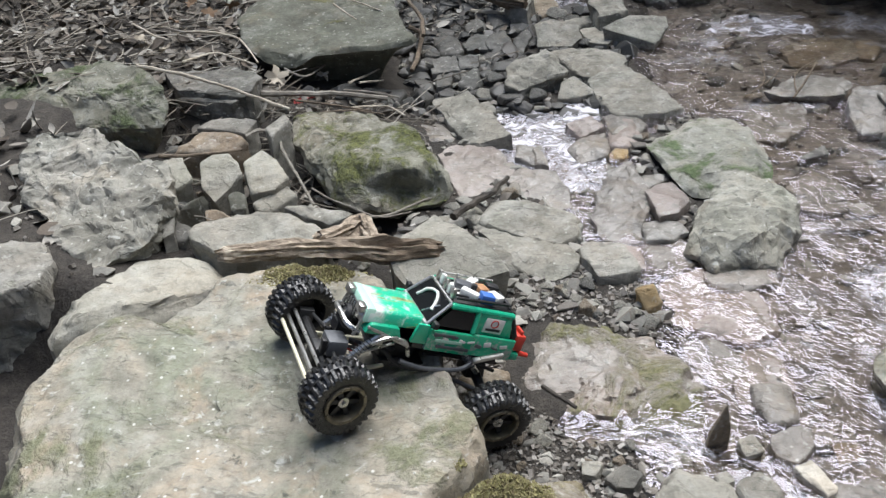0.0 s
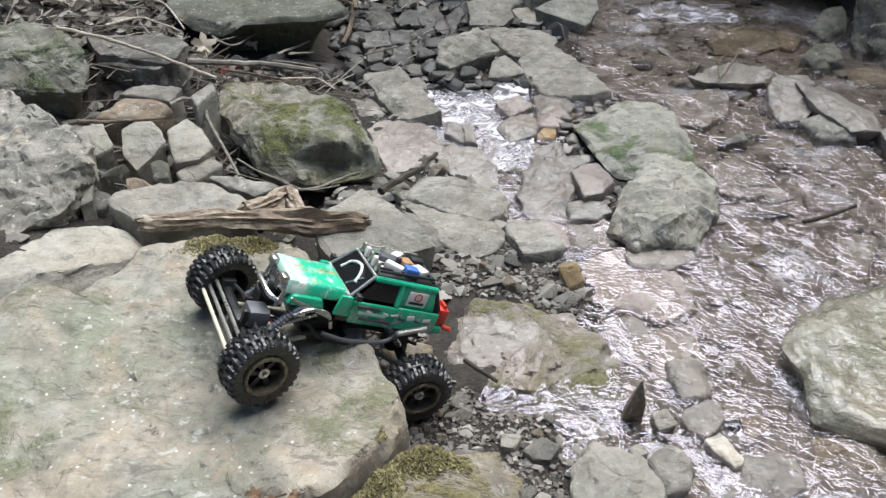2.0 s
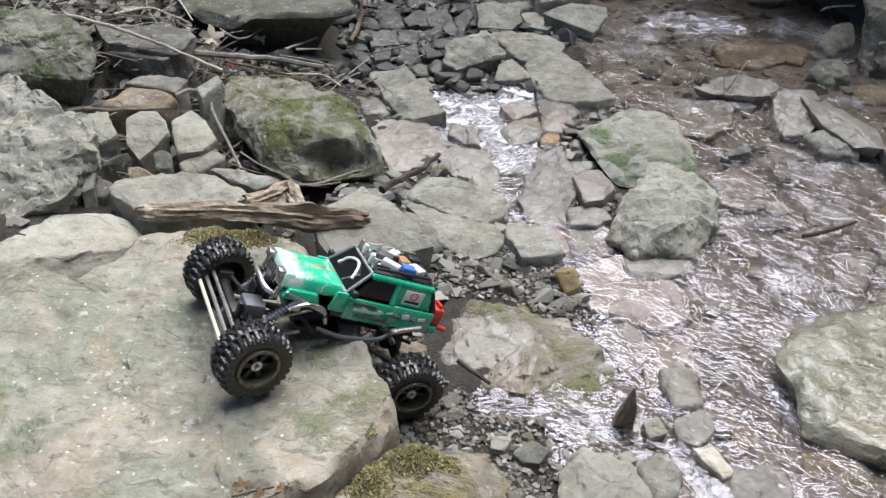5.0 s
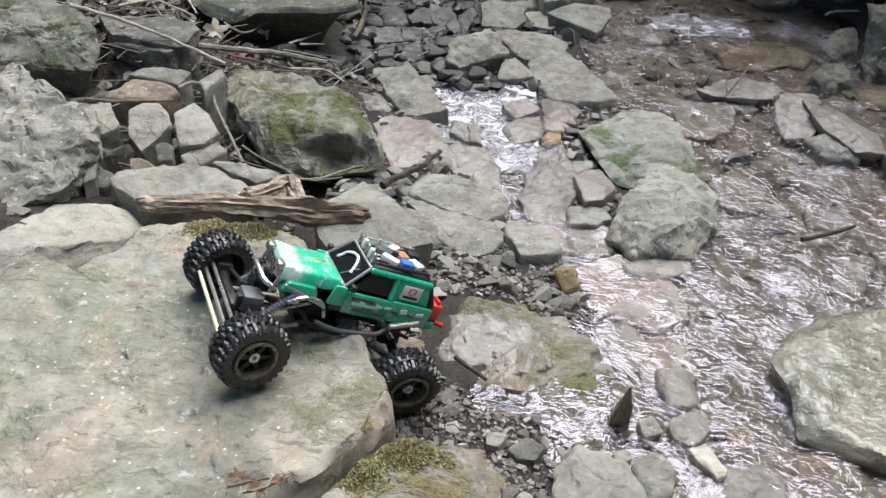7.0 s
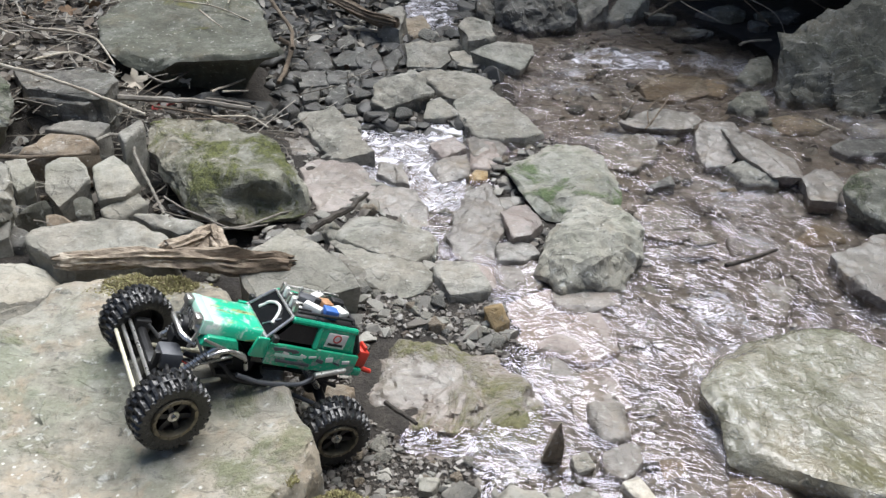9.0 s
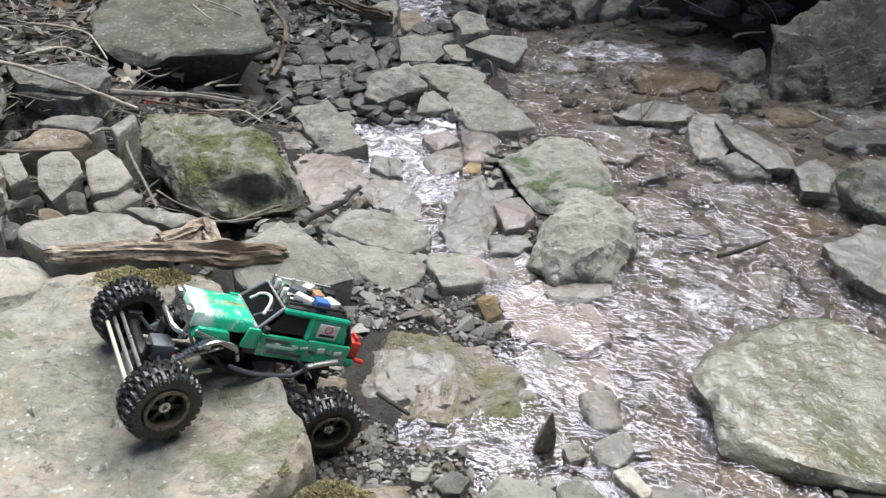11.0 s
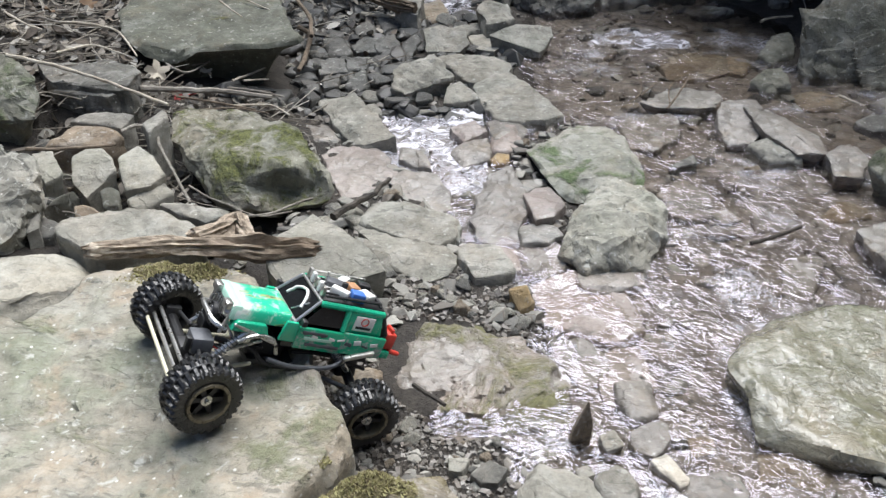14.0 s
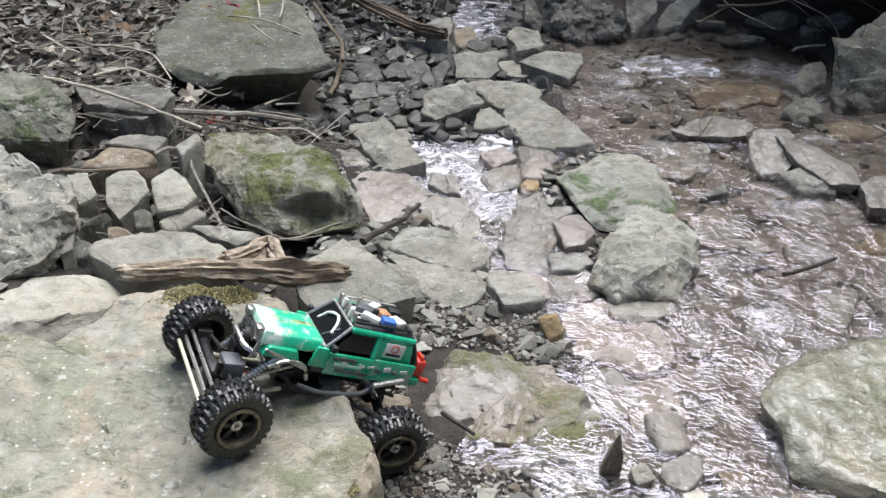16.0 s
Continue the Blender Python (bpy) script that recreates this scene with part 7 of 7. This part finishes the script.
for sgn in (-1, 1):
    y = 0.066 * sgn
    box_part("cowl", (0.020, y * 0.97, 0.074), (0.034, 0.008, 0.040), paint_green, crawler, "glossy green cowl panel", taper=(0.7, 1.0), bevel=0.002)
    door = box_part("door", (-0.042, y, 0.066), (0.095, 0.008, 0.044), door_paint, crawler, "green door panel with grey scrawled decals", bevel=0.002)
    for k in range(3):
        box_part("decal", (-0.05 + 0.012 * k, y + 0.005 * sgn, 0.056 + 0.012 * k), (0.07 - 0.012 * k, 0.0016, 0.006), (grey_case, paint_pale, grey_case)[k], door, bevel=0.0003)
    box_part("rear_quarter", (-0.135, y, 0.068), (0.092, 0.008, 0.044), door_paint, crawler, "scraped green rear side panel", bevel=0.002)
    sticker = box_part("sticker", (-0.124, 0.0605 * sgn, 0.110), (0.042, 0.002, 0.030), paint_white, crawler, "white sticker with red ring and dark bar", bevel=0.0004)
    box_part("sticker_bar", (-0.124, 0.0619 * sgn, 0.102), (0.032, 0.0012, 0.005), black_plastic, sticker, bevel=0.0002)
    bm = bmesh.new()
    tube(bm, [(-0.124 + 0.0075 * math.cos(t), 0.0619 * sgn, 0.115 + 0.0075 * math.sin(t)) for t in (math.tau * k / 12 for k in range(13))], 0.0012, 0.0012, 5, 0.0)
    part("sticker_ring", bm, paint_red, sticker)
    rod("windscreen_pillar", (0.016, 0.060 * sgn, 0.090), (-0.024, 0.052 * sgn, 0.138), 0.0034, steel, crawler, "bright windscreen pillar")
    rod("roof_rail", (-0.024, 0.053 * sgn, 0.134), (-0.165, 0.053 * sgn, 0.133), 0.0065, paint_green, crawler)
    rod("door_pillar", (-0.084, 0.064 * sgn, 0.088), (-0.086, 0.053 * sgn, 0.136), 0.0055, paint_green, crawler)
    rod("rear_pillar", (-0.182, 0.058 * sgn, 0.092), (-0.160, 0.052 * sgn, 0.136), 0.0045, black_plastic, crawler)
    panel("window", [(0.000, 0.0615 * sgn, 0.094), (-0.028, 0.0545 * sgn, 0.128), (-0.078, 0.0545 * sgn, 0.127), (-0.078, 0.0615 * sgn, 0.094)], 0.001, cabin_dark, crawler, "near-black panel for the shaded side window opening")
    box_part("rear_side_panel", (-0.127, 0.0575 * sgn, 0.112), (0.088, 0.005, 0.048), paint_green, crawler, "glossy green upper rear side panel", taper=(0.86, 1.0), shear=(0.006, -0.003 * sgn), bevel=0.0015)
    box_part("mirror", (0.004, 0.074 * sgn, 0.100), (0.010, 0.014, 0.012), black_plastic, crawler)
    rod("side_exhaust", (-0.10, 0.078 * sgn, 0.040), (-0.165, 0.07 * sgn, 0.058), 0.006, steel, crawler, "bright side pipe")
panel("windscreen", [(0.014, -0.055, 0.094), (0.014, 0.055, 0.094), (-0.022, 0.048, 0.136), (-0.022, -0.048, 0.136)], 0.001, cabin_dark, crawler, "sloping windscreen panel coloured as the dark cabin behind")
roof = box_part("roof", (-0.092, 0.0, 0.138), (0.14, 0.098, 0.006), black_plastic, crawler, "black roof carrying small gear", bevel=0.002)
# white tube in place of the pale arc that crosses the windscreen
bm = bmesh.new()
tube(bm, [(0.006, -0.030, 0.106), (-0.008, -0.022, 0.124), (-0.015, 0.0, 0.132), (-0.010, 0.020, 0.126), (0.002, 0.034, 0.110)], 0.003, 0.003, 8, 0.1)
part("screen_arch", bm, paint_white, crawler, "white curved tube at the windscreen")
rod("screen_top", (-0.024, -0.052, 0.138), (-0.024, 0.052, 0.138), 0.0032, steel, crawler)
rod("screen_base", (0.016, -0.060, 0.093), (0.016, 0.060, 0.093), 0.004, steel, crawler)
for k in range(5):
    box_part("lamp_bar_light", (-0.028, -0.036 + 0.018 * k, 0.152), (0.008, 0.011, 0.020), (steel, paint_white)[k % 2], roof, bevel=0.002)
for k, (x, y, sx, sy, sz, c) in enumerate(((-0.07, 0.022, 0.036, 0.020, 0.016, paint_white), (-0.072, -0.014, 0.034, 0.028, 0.014, grey_case), (-0.105, 0.028, 0.028, 0.024, 0.018, paint_blue), (-0.108, -0.006, 0.024, 0.026, 0.016, orange_plastic),
                                           (-0.132, 0.014, 0.026, 0.03, 0.014, paint_white), (-0.100, -0.034, 0.034, 0.018, 0.014, paint_white), (-0.085, 0.004, 0.012, 0.012, 0.022, black_plastic), (-0.14, -0.022, 0.022, 0.026, 0.016, black_plastic))):
    box_part("gear_box", (x, y, 0.141 + sz / 2), (sx, sy, sz), c, roof, turn=Matrix.Rotation(radians(17 * k - 40), 4, "Z"), bevel=0.003)
rod("antenna_mount", (-0.06, -0.03, 0.14), (-0.062, -0.03, 0.164), 0.003, steel, crawler)
panel("tailgate", [(-0.182, -0.058, 0.05), (-0.182, 0.058, 0.05), (-0.178, 0.056, 0.10), (-0.178, -0.056, 0.10)], 0.006, black_plastic, crawler)
box_part("rear_bumper", (-0.195, 0.0, 0.052), (0.020, 0.125, 0.016), paint_green, crawler, "green rear bumper")
can = box_part("fuel_can", (-0.198, 0.042, 0.080), (0.022, 0.034, 0.034), paint_red, crawler, "red toy fuel can on the tail")
box_part("can_handle", (-0.198, 0.042, 0.101), (0.006, 0.024, 0.008), paint_red, can)
rod("tow_hook", (-0.203, 0.052, 0.058), (-0.230, 0.056, 0.056), 0.005, paint_red, crawler, "red tow hook")
box_part("spare_carrier", (-0.190, -0.012, 0.085), (0.014, 0.05, 0.04), black_plastic, crawler)

# mechanics round the front axle and under the hood
LIFT = Matrix.Translation((-0.006, 0, 0.010))
for y in (-0.045, 0.045):
    box_part("shock_tower", (0.075, y, 0.062), (0.012, 0.010, 0.05), steel, crawler, "bright metal shock tower", taper=(0.7, 0.8), bevel=0.001)
    rod("axle_truss", (HALF, y * 0.3, 0.03), (HALF, y * 2.0, 0.012), 0.0035, black_plastic, crawler)
    rod("stub_link", (0.12, y * 1.5, 0.03), (0.05, y * 1.25, 0.05), 0.003, steel, crawler, "thin bright link")
    bm = bmesh.new()
    tube(bm, [(0.10, y * 1.55, 0.052), (0.072, y * 1.6, 0.068), (0.036, y * 1.5, 0.060), (0.02, y * 1.42, 0.03)], 0.004, 0.004, 8, 0.0)
    part("fender_tube", bm, steel, crawler, "bent bright fender tube")
    rod("rear_brace", (-0.10, y * 1.4, 0.03), (-0.175, y * 1.3, 0.005), 0.0035, black_plastic, crawler)
    box_part("inner_fender", (-0.14, y * 1.15, 0.034), (0.07, 0.012, 0.03), black_plastic, crawler, taper=(0.7, 1.0))
LIFT = Matrix.Translation((-0.012, 0, 0.014)) @ Matrix.Rotation(radians(-4), 4, "Y")
for k in range(6):
    rod("grille_bar", (0.139, -0.026 + 0.0104 * k, 0.064), (0.139, -0.026 + 0.0104 * k, 0.086), 0.0018, steel, crawler, "bright grille bar", 6)
box_part("roof_panel", (-0.062, -0.012, 0.1425), (0.062, 0.06, 0.003), paint_white, roof, "scuffed white roof panel", bevel=0.0006)
for k, y in enumerate((-0.03, -0.01, 0.01, 0.03)):
    rod("rack_bar", (-0.03, y, 0.147), (-0.135, y, 0.145), 0.0022, black_plastic, roof, sides=6)
rod("wiper", (0.012, 0.02, 0.098), (-0.01, 0.038, 0.124), 0.0016, steel, crawler, sides=6)
for y in (-0.05, 0.05):
    rod("front_post", (0.140, y * 0.95, 0.040), (0.128, y * 0.9, 0.098), 0.0036, steel, crawler, "bright tubular front post")
    rod("fender_strut", (0.125, y * 1.25, 0.070), (0.045, y * 1.45, 0.050), 0.0032, steel, crawler, "thin bright link")
    box_part("light_bucket", (0.137, y * 0.66, 0.092), (0.016, 0.024, 0.016), steel, crawler, "silver headlight bucket", bevel=0.004)
    rod("tower_brace", (0.108, y * 1.1, 0.028), (0.130, y * 0.7, 0.062), 0.003, steel, crawler, "thin bright brace")
fan = rod("radiator_fan", (0.140, 0.0, 0.056), (0.150, 0.0, 0.056), 0.019, black_plastic, crawler, "round black radiator fan", 18)
rod("fan_hub", (0.150, 0.0, 0.056), (0.153, 0.0, 0.056), 0.007, steel, fan)
for k in range(6):
    a = math.tau * k / 6
    rod("fan_bolt", (0.150, 0.0155 * math.cos(a), 0.056 + 0.0155 * math.sin(a)), (0.1525, 0.0155 * math.cos(a), 0.056 + 0.0155 * math.sin(a)), 0.002, steel, fan, sides=6)
rod("cage_bar", (-0.03, -0.05, 0.150), (-0.15, -0.042, 0.156), 0.003, steel, crawler, "bright roof cage bar")
rod("cage_bar", (-0.03, 0.05, 0.150), (-0.15, 0.042, 0.150), 0.003, black_plastic, crawler)
box_part("dashboard", (0.0, 0.0, 0.088), (0.03, 0.1, 0.012), black_plastic, crawler)

for sgn in (-1, 1):
    for k in range(5):
        box_part("scrawl", (-0.085 - 0.018 * k, 0.0709 * sgn, 0.074 - 0.006 * (k % 2)), (0.015, 0.0014, 0.004 + 0.003 * (k % 3)), (paint_white, grey_case)[k % 2], crawler, turn=Matrix.Rotation(radians(12 * (-1) ** k), 4, "Y"), bevel=0.0003)
    for k in range(4):
        box_part("scrawl", (-0.012 - 0.018 * k, 0.0709 * sgn, 0.078 - 0.005 * (k % 2)), (0.013, 0.0014, 0.005), (grey_case, paint_white)[k % 2], crawler, turn=Matrix.Rotation(radians(15 * (-1) ** k), 4, "Y"), bevel=0.0003)
    rod("body_post", (-0.02, 0.045 * sgn, 0.035), (-0.02, 0.05 * sgn, 0.06), 0.004, steel, crawler)
    rod("roll_hoop", (-0.165, 0.045 * sgn, 0.09), (-0.155, 0.04 * sgn, 0.146), 0.004, black_plastic, crawler)
rod("roll_bar", (-0.155, -0.04, 0.146), (-0.155, 0.04, 0.146), 0.004, black_plastic, crawler)
LIFT = Matrix.Identity(4)
